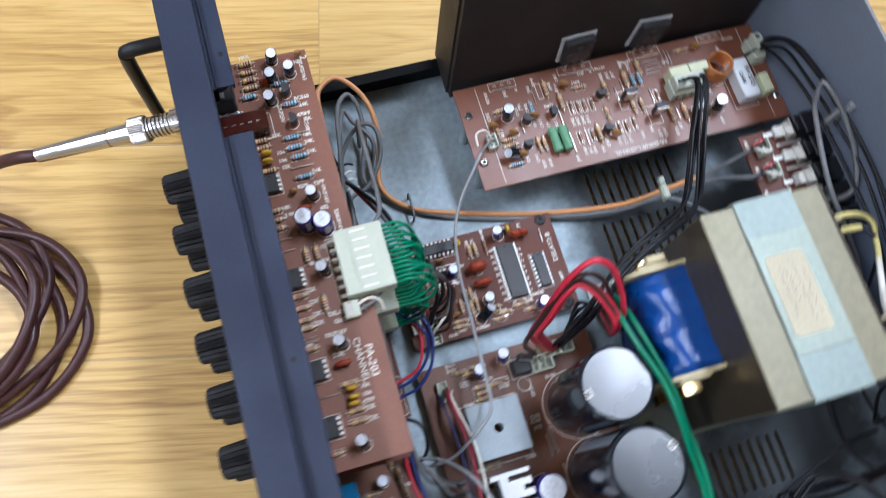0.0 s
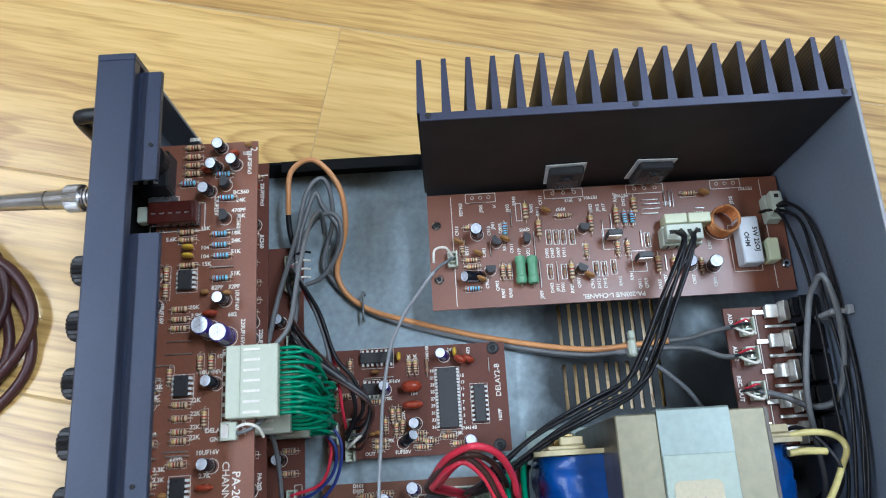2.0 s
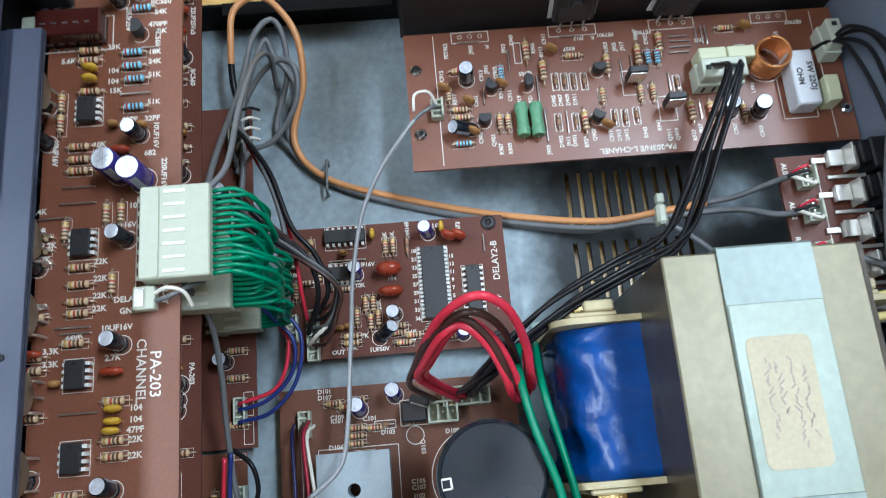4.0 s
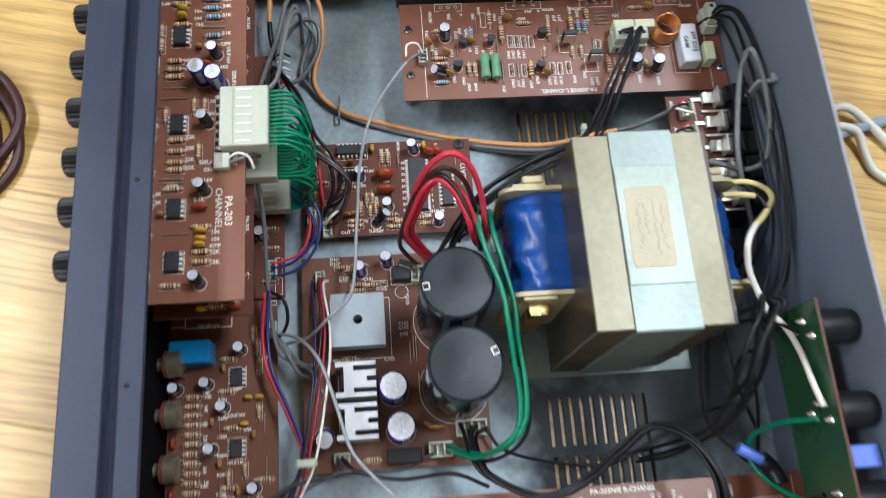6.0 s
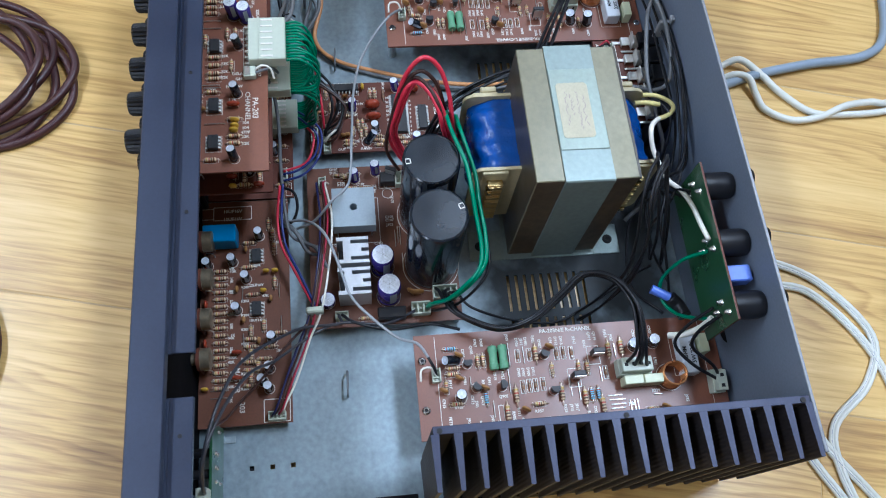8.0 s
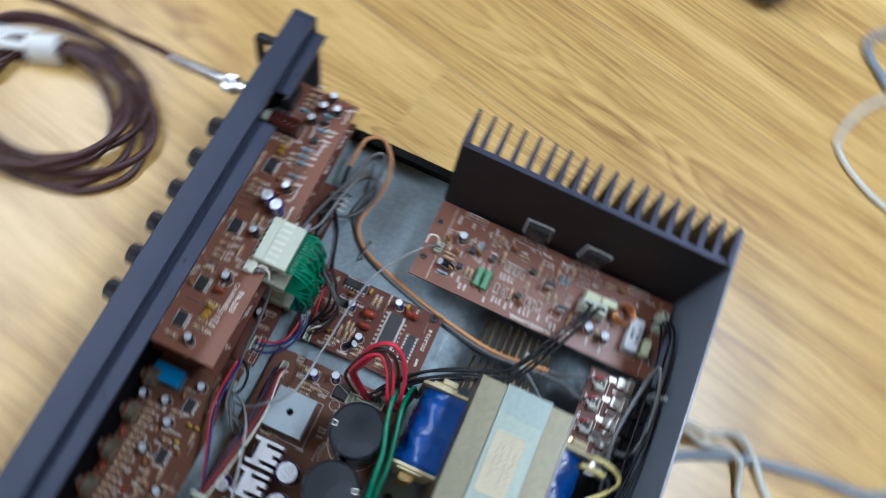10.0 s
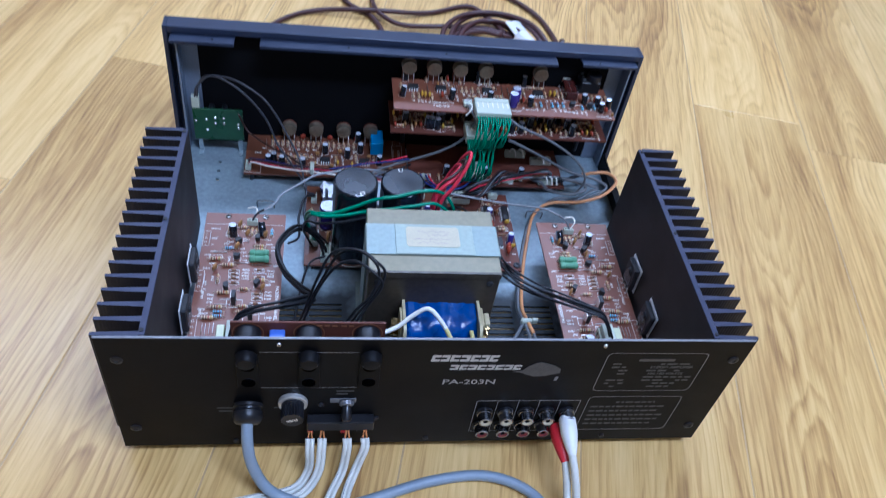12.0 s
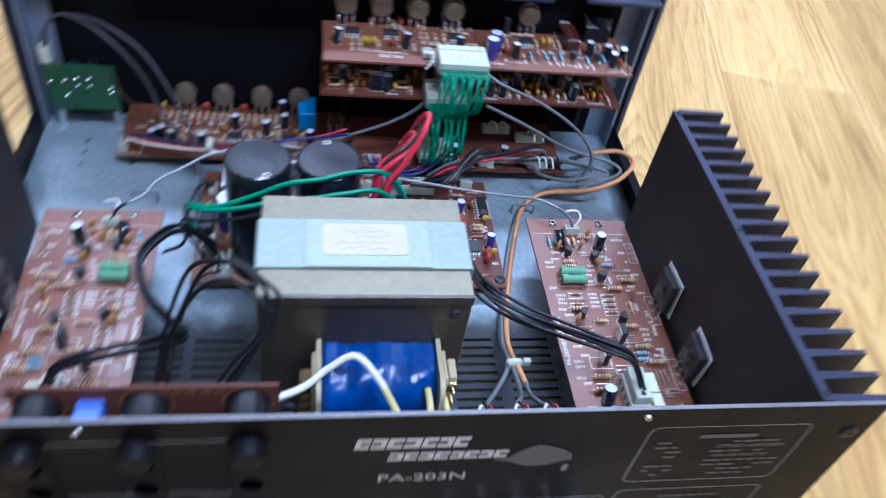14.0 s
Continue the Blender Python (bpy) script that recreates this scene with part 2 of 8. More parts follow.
SLEEVE_BLACK = S("black_capacitor_sleeve", (0.010, 0.013, 0.019), 0.16, 0, 0.1)
SLEEVE_PURPLE = S("violet_capacitor_sleeve", (0.045, 0.03, 0.20), 0.25, 0, 0.12)
CAP_TOP = S("aluminium_capacitor_top", (0.70, 0.73, 0.80), 0.38, 0.35, 0.25, 700, 330)
CAP_TOP_DARK = S("dark_vinyl_capacitor_top", (0.011, 0.018, 0.028), 0.24, 0, 0.15, 500, 30, 0.04, spec=0.8)
CAP_STRIPE = S("pale_stripe_print", (0.3, 0.33, 0.38), 0.4, 0, 0.1)
RED_FILM = S("red_dipped_film", (0.30, 0.045, 0.018), 0.28, 0, 0.12, 500, 100, 0.05)
TAN_DISC = S("ochre_ceramic_disc", (0.34, 0.17, 0.05), 0.45, 0, 0.15)
YELLOW_DISC = S("yellow_dipped_capacitor", (0.58, 0.36, 0.03), 0.4, 0, 0.12)
CREAM_BOX = S("cream_film_box", (0.62, 0.64, 0.42), 0.4, 0, 0.06)
NYLON = S("ivory_nylon", (0.50, 0.535, 0.43), 0.42, 0, 0.06, 400, 60, 0.02)
CEMENT = S("white_cement_block", (0.62, 0.64, 0.67), 0.65, 0, 0.06, 900, 100, 0.1)
BLUE_FILM = S("cyan_film_box", (0.01, 0.26, 0.62), 0.35, 0, 0.06)
BLUE_BOX = S("blue_plastic", (0.10, 0.18, 0.62), 0.35, 0, 0.06)
BRIDGE = S("grey_potted_epoxy", (0.30, 0.35, 0.38), 0.5, 0, 0.1, 900, 60, 0.06)
POT_METAL = S("tarnished_pot_can", (0.30, 0.25, 0.17), 0.36, 0.7, 0.25)
STRAP_PLATE = S("yellowed_green_strap_plate", (0.285, 0.335, 0.285), 0.45, 0.25, 0.14, 300, 25, 0.04)
STRAP = S("pale_green_strap", (0.250, 0.305, 0.283), 0.46, 0.3, 0.14, 300, 25, 0.04)
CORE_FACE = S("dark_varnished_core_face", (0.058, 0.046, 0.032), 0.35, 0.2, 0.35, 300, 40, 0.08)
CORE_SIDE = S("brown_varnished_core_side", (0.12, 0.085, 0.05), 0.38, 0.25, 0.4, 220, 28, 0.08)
NICKEL = S("dull_nickel", (0.60, 0.59, 0.55), 0.34, 0.6, 0.15)
PAPER = S("aged_paper_label", (0.53, 0.485, 0.345), 0.7, 0, 0.12, 700, 60, 0.03)
PAPER_INK = S("faded_ink", (0.38, 0.31, 0.29), 0.7, 0, 0.1)
BLUE_TAPE = S("blue_polyester_tape", (0.005, 0.055, 0.25), 0.27, 0, 0.35, 190, 35, 1.0, coat=0.15)
BOBBIN = S("cream_bobbin", (0.52, 0.45, 0.26), 0.5, 0, 0.15, 300, 60, 0.08)
MICA = S("white_insulator_edge", (0.72, 0.73, 0.74), 0.35, 0, 0.08)
FET_METAL = S("dull_tab_metal", (0.05, 0.05, 0.055), 0.25, 0.3, 0.2)
W_ORANGE = S("orange_pvc", (0.62, 0.29, 0.11), 0.38, 0, 0.08)
W_GREY = S("grey_pvc", (0.145, 0.15, 0.155), 0.42, 0, 0.1)
W_LIGHT = S("light_grey_pvc", (0.29, 0.30, 0.31), 0.4, 0, 0.1)
W_BLACK = S("black_pvc", (0.010, 0.010, 0.012), 0.40, 0, 0.1, spec=0.35)
W_DARK = S("dark_brown_pvc", (0.05, 0.02, 0.015), 0.35, 0, 0.1)
W_RED = S("red_pvc", (0.62, 0.030, 0.062), 0.35, 0, 0.08)
W_SLATE = S("dark_slate_pvc", (0.040, 0.040, 0.048), 0.36, 0, 0.1)
W_CRIMSON = S("deep_crimson_pvc", (0.34, 0.018, 0.045), 0.38, 0, 0.1)
W_NAVY = S("navy_pvc", (0.016, 0.018, 0.085), 0.36, 0, 0.1)
W_GREEN = S("green_pvc", (0.0, 0.20, 0.10), 0.33, 0, 0.08)
W_BLUE = S("blue_pvc", (0.02, 0.035, 0.18), 0.35, 0, 0.08)
W_WHITE = S("white_pvc", (0.78, 0.75, 0.66), 0.4, 0, 0.06)
W_YELLOW = S("yellow_pvc", (0.72, 0.62, 0.24), 0.38, 0, 0.15, 300, 60)
W_CORD = S("blue_grey_mains_cord", (0.235, 0.285, 0.345), 0.42, 0, 0.06)
W_MAROON = S("maroon_cable_rubber", (0.055, 0.018, 0.018), 0.42, 0, 0.12)
W_PAPER_WHITE = S("white_speaker_flex", (0.64, 0.64, 0.58), 0.42, 0, 0.05)
COPPER_RING = S("brown_copper_ring", (0.30, 0.13, 0.055), 0.4, 0.3, 0.2)
SOCKET_METAL = S("grey_socket_barrel", (0.30, 0.30, 0.31), 0.26, 1.0, 0.08)
BRAND_INK = S("silver_brand_ink", (0.48, 0.47, 0.45), 0.5, 0, 0.1, 900, 100, 0.0)
SOCKET_RED = S("dark_red_socket_ring", (0.16, 0.02, 0.025), 0.35, 0, 0.1)
RED_PLASTIC = S("red_plastic", (0.55, 0.02, 0.03), 0.35, 0, 0.08)
WHITE_PLASTIC = S("white_plastic", (0.8, 0.8, 0.78), 0.35, 0, 0.05)
GOLD = S("brass", (0.6, 0.45, 0.2), 0.28, 1.0, 0.1)
MOUSE_BLACK = S("satin_black_mouse_shell", (0.016, 0.017, 0.022), 0.30, 0, 0.1)
MIC_GREY = S("dark_grey_mic_mesh", (0.075, 0.075, 0.085), 0.4, 0.7, 0.6, 420, 80, 1.0)
MIC_SILVER = S("dark_chrome_mic_body", (0.19, 0.195, 0.21), 0.20, 0.9, 0.08)
MIC_BLUE = S("blue_elastic_band", (0.03, 0.25, 0.75), 0.5, 0, 0.06)
BLUE_SHEET = S("violet_blue_plastic_sheet", (0.055, 0.10, 0.52), 0.3, 0, 0.12, 40, 12, 0.3)
CUSHION = S("grey_brown_fabric", (0.135, 0.112, 0.085), 0.9, 0, 0.15, 600, 12, 0.3)
SWITCH_RED = S("dark_red_clear_plastic", (0.055, 0.013, 0.010), 0.15, 0, 0.2, 300, 80, 0.03)
SMUDGE = S("dried_glue_stain", (0.075, 0.072, 0.068), 0.7, 0, 0.3, 600, 90, 0.2)
LAMP_GLOW = bpy.data.materials.new("lamp_diffuser")
LAMP_GLOW.use_nodes = True
LAMP_GLOW.node_tree.nodes["Principled BSDF"].inputs["Emission Color"].default_value = (1, 0.98, 0.95, 1)
LAMP_GLOW.node_tree.nodes["Principled BSDF"].inputs["Emission Strength"].default_value = 6.0


def dark_patched(m, spots, half, soft):
    """Darker, rougher, less metallic patches with uneven edges round the given spots."""
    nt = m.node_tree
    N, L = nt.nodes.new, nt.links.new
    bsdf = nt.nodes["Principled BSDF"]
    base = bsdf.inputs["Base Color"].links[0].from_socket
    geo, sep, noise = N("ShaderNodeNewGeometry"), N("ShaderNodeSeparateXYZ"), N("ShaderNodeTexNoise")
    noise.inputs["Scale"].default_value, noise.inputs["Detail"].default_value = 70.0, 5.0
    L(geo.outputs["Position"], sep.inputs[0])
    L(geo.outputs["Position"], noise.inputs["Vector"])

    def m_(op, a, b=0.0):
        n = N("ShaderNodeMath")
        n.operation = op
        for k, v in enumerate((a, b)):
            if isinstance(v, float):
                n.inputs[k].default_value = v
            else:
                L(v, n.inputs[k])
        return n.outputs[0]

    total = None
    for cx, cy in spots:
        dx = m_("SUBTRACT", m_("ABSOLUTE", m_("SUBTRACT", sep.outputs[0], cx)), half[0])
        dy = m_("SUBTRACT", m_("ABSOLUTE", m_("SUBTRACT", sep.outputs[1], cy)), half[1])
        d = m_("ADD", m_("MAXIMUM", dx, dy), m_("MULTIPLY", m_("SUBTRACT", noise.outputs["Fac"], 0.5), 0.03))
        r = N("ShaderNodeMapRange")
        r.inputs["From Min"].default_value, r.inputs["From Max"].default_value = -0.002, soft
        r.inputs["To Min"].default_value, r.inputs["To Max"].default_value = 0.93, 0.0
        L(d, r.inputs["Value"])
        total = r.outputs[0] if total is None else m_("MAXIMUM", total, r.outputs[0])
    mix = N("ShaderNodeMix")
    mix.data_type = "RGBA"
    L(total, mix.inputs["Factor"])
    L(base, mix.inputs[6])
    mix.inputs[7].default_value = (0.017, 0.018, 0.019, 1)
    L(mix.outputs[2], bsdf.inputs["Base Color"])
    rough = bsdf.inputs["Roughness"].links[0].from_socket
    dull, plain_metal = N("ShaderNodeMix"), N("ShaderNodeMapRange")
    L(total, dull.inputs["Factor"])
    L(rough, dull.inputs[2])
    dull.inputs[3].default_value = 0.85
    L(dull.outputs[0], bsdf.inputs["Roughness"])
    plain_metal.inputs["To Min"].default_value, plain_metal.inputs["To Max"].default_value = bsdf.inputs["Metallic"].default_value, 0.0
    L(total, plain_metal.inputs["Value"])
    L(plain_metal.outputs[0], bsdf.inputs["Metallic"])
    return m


# pan darkened round the vents and at both sides of the transformer
GALV_PAN = dark_patched(S("galvanised_steel_pan", (0.265, 0.325, 0.355), 0.45, 0.3, 0.26, 260, 22, 0.05), [(0.090, 0.102), (-0.091, 0.102), (-0.055, 0.055), (0.055, 0.045)], (0.036, 0.036), 0.022)


# ---- mesh helpers ----
def mesh_of(bm, mats, name="mesh"):
    me = bpy.data.meshes.new(name)
    bmesh.ops.recalc_face_normals(bm, faces=bm.faces)
    bm.to_mesh(me)
    bm.free()
    for m in mats if isinstance(mats, (list, tuple)) else [mats]:
        me.materials.append(m)
    return me


def smooth(me, on=True):
    for p in me.polygons:
        p.use_smooth = on
    me.set_sharp_from_angle(angle=radians(40))
    return me


def thing(name, label, category, at=(0, 0, 0), group="", kind=""):
    ob = new(name)
    ob.empty_display_size = 0.01
    ob.matrix_basis = pose(*at)
    return tagged(ob, label, category, group, kind)


def base_of(ob):
    m = Matrix.Identity(4)
    while ob is not None:
        m = ob.matrix_basis @ m
        ob = ob.parent
    return m


def put(name, me, parent, m=None, label=""):
    """A mesh as a part of parent; m places it in the world (None: the mesh is in world metres already)."""
    ob = new(name, me)
    ob.parent = parent
    ob.matrix_basis = base_of(parent).inverted() @ (m if m is not None else Matrix.Identity(4))
    return tagged(ob, label)


def part(name, bm, mats, parent, label="", round_=False):
    me = mesh_of(bm, mats, name)
    if round_:
        smooth(me)
    return put(name, me, parent, None, label)


def box(bm, x0, x1, y0, y1, z0, z1, bevel=0.0, mi=0, m=None):
    c = Matrix.Translation(((x0 + x1) / 2, (y0 + y1) / 2, (z0 + z1) / 2)) @ Matrix.Diagonal((abs(x1 - x0), abs(y1 - y0), abs(z1 - z0), 1))
    r = bmesh.ops.create_cube(bm, size=1.0, matrix=(m @ c) if m is not None else c)
    vs = r["verts"]
    if bevel:
        es = list({e for v in vs for e in v.link_edges})
        out = bmesh.ops.bevel(bm, geom=es, offset=bevel, segments=1, affect="EDGES", profile=0.5)
        fs = {f for f in out["faces"]} | {f for v in out["verts"] for f in v.link_faces}
    else:
        fs = {f for v in vs for f in v.link_faces}
    for f in fs:
        f.material_index = mi
    return fs


def lathe(bm, stations, seg=16, m=None, cap=True):
    """Rings along local z: (z, radius, material of the band above it)."""
    rings = []
    for z, r, mi in stations:
        rings.append([bm.verts.new((r * math.cos(2 * math.pi * k / seg), r * math.sin(2 * math.pi * k / seg), z)) for k in range(seg)])
    for i in range(len(rings) - 1):
        for k in range(seg):
            f = bm.faces.new((rings[i][k], rings[i][(k + 1) % seg], rings[i + 1][(k + 1) % seg], rings[i + 1][k]))
            f.material_index = stations[i][2]
    if cap:
        bm.faces.new(rings[0][::-1]).material_index = stations[0][2]
        bm.faces.new(rings[-1]).material_index = stations[-1][2]
    if m is not None:
        bmesh.ops.transform(bm, matrix=m, verts=[v for ring in rings for v in ring])


def axis(p0, p1):
    """The pose whose z runs from p0 towards p1."""
    d = Vector(p1) - Vector(p0)
    return Matrix.Translation(p0) @ d.to_track_quat("Z", "Y").to_matrix().to_4x4()


def rod(bm, p0, p1, r, seg=12, mi=0, r2=None):
    lathe(bm, [(0, r, mi), ((Vector(p1) - Vector(p0)).length, r if r2 is None else r2, mi)], seg, axis(p0, p1))


def spline(points, per=8):
    """Catmull-Rom through the points."""
    p = [Vector(q) for q in points]
    p = [2 * p[0] - p[1]] + p + [2 * p[-1] - p[-2]]
    out = []
    for i in range(1, len(p) - 2):
        for k in range(per):
            t = k / per
            a, b, c, d = p[i - 1], p[i], p[i + 1], p[i + 2]
            out.append(0.5 * (2 * b + (c - a) * t + (2 * a - 5 * b + 4 * c - d) * t * t + (3 * b - a - 3 * c + d) * t ** 3))
    out.append(p[-2])
    return out


def tube(bm, points, r, seg=8, per=8, mi=0, flat=1.0, ends=None):
    """A round cable swept along the points. ends: (share of the length, material) for a differently coloured first stretch."""
    pts = spline(points, per) if per > 1 else [Vector(q) for q in points]
    rings, ref = [], Vector((0.02, 0.03, 1))
    for i, q in enumerate(pts):
        d = (pts[min(i + 1, len(pts) - 1)] - pts[max(i - 1, 0)]).normalized()
        side = d.cross(ref)
        if side.length < 0.2:
            side = d.cross(Vector((1, 0.1, 0)))
        side.normalize()
        if rings and side.dot(last) < 0:
            side = -side
        last = side
        up = side.cross(d)
        rings.append([bm.verts.new(q + r * (side * math.cos(2 * math.pi * k / seg) + flat * up * math.sin(2 * math.pi * k / seg))) for k in range(seg)])
    for i in range(len(rings) - 1):
        for k in range(seg):
            f = bm.faces.new((rings[i][k], rings[i][(k + 1) % seg], rings[i + 1][(k + 1) % seg], rings[i + 1][k]))
            f.material_index = ends[1] if ends and i < ends[0] * len(rings) else mi
            f.smooth = True
    bm.faces.new(rings[0][::-1])
    bm.faces.new(rings[-1])


GLYPHS = {}


def letters(bm, text, x, y, z, size, turn=0.0, m=None, mi=0, shear=0.0):
    """Flat printed letters in the built-in font; turn: degrees of the baseline about z. m: another plane."""
    key = (text, size < 0.0042)
    if key not in GLYPHS:
        cu = bpy.data.curves.new("letters", "FONT")
        cu.body, cu.size, cu.resolution_u, cu.align_x, cu.align_y = text, 1.0, 2, "CENTER", "CENTER"
        cu.offset = 0.034 if key[1] else 0.012
        ob = bpy.data.objects.new("letters", cu)
        GLYPHS[key] = bpy.data.meshes.new_from_object(ob)
        bpy.data.objects.remove(ob)
    me = GLYPHS[key]
    mm = m if m is not None else pose(x, y, z, 0, 0, turn)
    sh = Matrix.Identity(4)
    sh[0][1] = shear
    mm = mm @ sh @ Matrix.Scale(size, 4)
    vs = [bm.verts.new(mm @ v.co) for v in me.vertices]
    for p in me.polygons:
        bm.faces.new([vs[i] for i in p.vertices]).material_index = mi


def stroke(bm, x0, y0, x1, y1, w, z, mi=0):
    d = Vector((x1 - x0, y1 - y0, 0))
    n = Vector((-d.y, d.x, 0)).normalized() * w / 2
    a, b = Vector((x0, y0, z)), Vector((x1, y1, z))
    bm.faces.new([bm.verts.new(q) for q in (a - n, b - n, b + n, a + n)]).material_index = mi


def outline(bm, x0, x1, y0, y1, w, z, mi=0):
    for a in ((x0, y0, x1, y0), (x1, y0, x1, y1), (x1, y1, x0, y1), (x0, y1, x0, y0)):
        stroke(bm, *a, w, z, mi)


def ring(bm, x, y, r, w, z, seg=20, a0=0, a1=360, mi=0):
    for k in range(seg):
        a, b = (radians(a0 + (a1 - a0) * q / seg) for q in (k, k + 1))
        bm.faces.new([bm.verts.new((x + q * math.cos(t), y + q * math.sin(t), z)) for q, t in ((r, a), (r + w, a), (r + w, b), (r, b))]).material_index = mi


def sheet(x0, x1, y0, y1, z0, z1, holes):
    """A plate in the xy plane with rectangular holes (x0, x1, y0, y1) cut through it."""
    xs = sorted({x0, x1, *(h[0] for h in holes), *(h[1] for h in holes)})
    ys = sorted({y0, y1, *(h[2] for h in holes), *(h[3] for h in holes)})
    bm = bmesh.new()
    grid = {(i, j): bm.verts.new((x, y, z0)) for i, x in enumerate(xs) for j, y in enumerate(ys)}
    for i in range(len(xs) - 1):
        for j in range(len(ys) - 1):
            cx, cy = (xs[i] + xs[i + 1]) / 2, (ys[j] + ys[j + 1]) / 2
            if not any(h[0] < cx < h[1] and h[2] < cy < h[3] for h in holes):
                bm.faces.new((grid[i, j], grid[i + 1, j], grid[i + 1, j + 1], grid[i, j + 1]))
    bmesh.ops.delete(bm, geom=[v for v in bm.verts if not v.link_faces], context="VERTS")
    top = bmesh.ops.extrude_face_region(bm, geom=bm.faces[:])
    bmesh.ops.translate(bm, verts=[v for v in top["geom"] if isinstance(v, bmesh.types.BMVert)], vec=(0, 0, z1 - z0))
    return bm


def turned(x, y, z, a=0.0, lean=0.0, lean_dir=0.0):
    """A pose on a board: turned by a about z, tipped by lean degrees towards the heading lean_dir."""
    tip = Matrix.Rotation(radians(lean), 4, Vector((-math.sin(radians(lean_dir)), math.cos(radians(lean_dir)), 0))) if lean else Matrix.Identity(4)
    return Matrix.Translation((x, y, z)) @ tip @ pose(0, 0, 0, 0, 0, a)

# ---- the room ----
def plain(name, x0, x1, y0, y1, z0, z1, material, label, category):
    bm = bmesh.new()
    box(bm, x0, x1, y0, y1, z0, z1)
    ob = new(name, mesh_of(bm, material, name))
    return tagged(ob, label, category, kind="structure")


ROOM = (-2.2, 2.4, -2.0, 3.2)
plain("wall_west", ROOM[0] - 0.1, ROOM[0], ROOM[2], ROOM[3], 0, 2.4, WALL, "plain cream painted wall of the room", "wall")
plain("wall_east", ROOM[1], ROOM[1] + 0.1, ROOM[2], ROOM[3], 0, 2.4, WALL, "plain cream painted wall of the room", "wall")
plain("wall_south", ROOM[0] - 0.1, ROOM[1] + 0.1, ROOM[2] - 0.1, ROOM[2], 0, 2.4, WALL, "plain cream painted wall of the room", "wall")
plain("wall_north", ROOM[0] - 0.1, ROOM[1] + 0.1, ROOM[3], ROOM[3] + 0.1, 0, 2.4, WALL, "plain cream painted wall of the room", "wall")
plain("ceiling", ROOM[0] - 0.1, ROOM[1] + 0.1, ROOM[2] - 0.1, ROOM[3] + 0.1, 2.4, 2.5, WALL, "plain white ceiling over the room", "ceiling")
# all out of view; the second and third fixtures are invented fill lamps
for x, y, length in LAMPS:
    lamp = thing("ceiling_lamp", "unseen white box lamp with fluorescent tubes under the ceiling", "ceiling lamp", (x, y, 2.4), "ceiling lamps")
    bm = bmesh.new()
    box(bm, x - length / 2, x + length / 2, y - 0.2, y + 0.2, 2.345, 2.4, 0.004)
    part("housing", bm, WHITE_PLASTIC, lamp)
    bm = bmesh.new()
    box(bm, x - length / 2 + 0.03, x + length / 2 - 0.03, y - 0.18, y + 0.18, 2.325, 2.345, 0.003)
    part("diffuser", bm, LAMP_GLOW, lamp, "glowing white diffuser")

# ---- the amplifier's case ----
amp = thing("amplifier", "black stereo amplifier case with its lid off, on the wooden floor", "amplifier", (0, 0.17, 0))
VENTS = []
for x0, x1 in ((0.0935, 0.1215), (0.0590, 0.0860), (-0.0890, -0.0620), (-0.1215, -0.0945)):
    for k in range(10):
        y = 0.0735 + k * 0.0061
        VENTS.append((x0, x1, y, y + 0.0023))
HOLES = [(-0.1825, -0.1795, y - 0.0015, y + 0.0015) for y in (0.284, 0.297, 0.310)]
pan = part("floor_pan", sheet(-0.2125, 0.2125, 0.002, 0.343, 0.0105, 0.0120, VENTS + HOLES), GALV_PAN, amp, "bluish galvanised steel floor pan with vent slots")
for s in (-1, 1):
    bm = bmesh.new()
    box(bm, s * 0.2128, s * 0.2142, 0.002, 0.343, 0.0085, 0.032)
    box(bm, s * 0.2075, s * 0.2142, 0.207, 0.289, 0.0315, 0.0325)
    part("side_flange", bm, PANEL_BLACK, amp, "low black side flange of the pan")
    bm = bmesh.new()
    box(bm, *sorted((s * 0.2110, s * 0.2127)), 0.3255, 0.3430, 0.0122, 0.1385)
    box(bm, *sorted((s * 0.1965, s * 0.2109)), 0.3412, 0.3428, 0.0126, 0.1375)
    part("side_plate", bm, PANEL_GREY, amp, "grey steel end plate")
    for y in (0.03, 0.31):
        bm = bmesh.new()
        lathe(bm, [(0, 0.010, 0), (0.0085, 0.011, 0)], 20, pose(s * 0.185, y, 0))
        part("foot", bm, BLACK_RUBBER, amp, "black rubber foot")

# rear panel
bm = bmesh.new()
box(bm, -0.215, 0.215, -0.0006, 0.0014, 0.0090, 0.1362, 0.0003)
for f in bm.faces:
    c = f.calc_center_median()
    f.material_index = 2 if c.z > 0.1359 or abs(c.x) > 0.2149 else (1 if f.normal.y > 0.5 else 0)
rear = part("rear_panel", bm, [PANEL_BLACK, PANEL_GREY, BARE_EDGE], amp, "black printed steel rear panel, grey inside")


def screw_head(x, y, z, r, parent, to=(0, -1, 0), mat=BLACK_PLASTIC):
    bm = bmesh.new()
    m = axis((x, y, z), (x + to[0], y + to[1], z + to[2]))
    lathe(bm, [(-0.001, r, 0), (0.0006, r, 0), (0.0013, r * 0.7, 0), (0.0013, r * 0.45, 1), (0.0007, r * 0.3, 1)], 16, m)
    return part("screw", bm, [mat, BLACK_RUBBER], parent, round_=True)


for x, z in ((-0.204, 0.114), (-0.204, 0.034), (0.206, 0.115), (0.205, 0.029)):
    screw_head(x, -0.0006, z, 0.0038, rear)
for x, z in ((-0.138, 0.0155), (0.0, 0.0155), (0.138, 0.0155), (-0.039, 0.044), (-0.078, 0.062)):
    screw_head(x, -0.0006, z, 0.0022, rear)
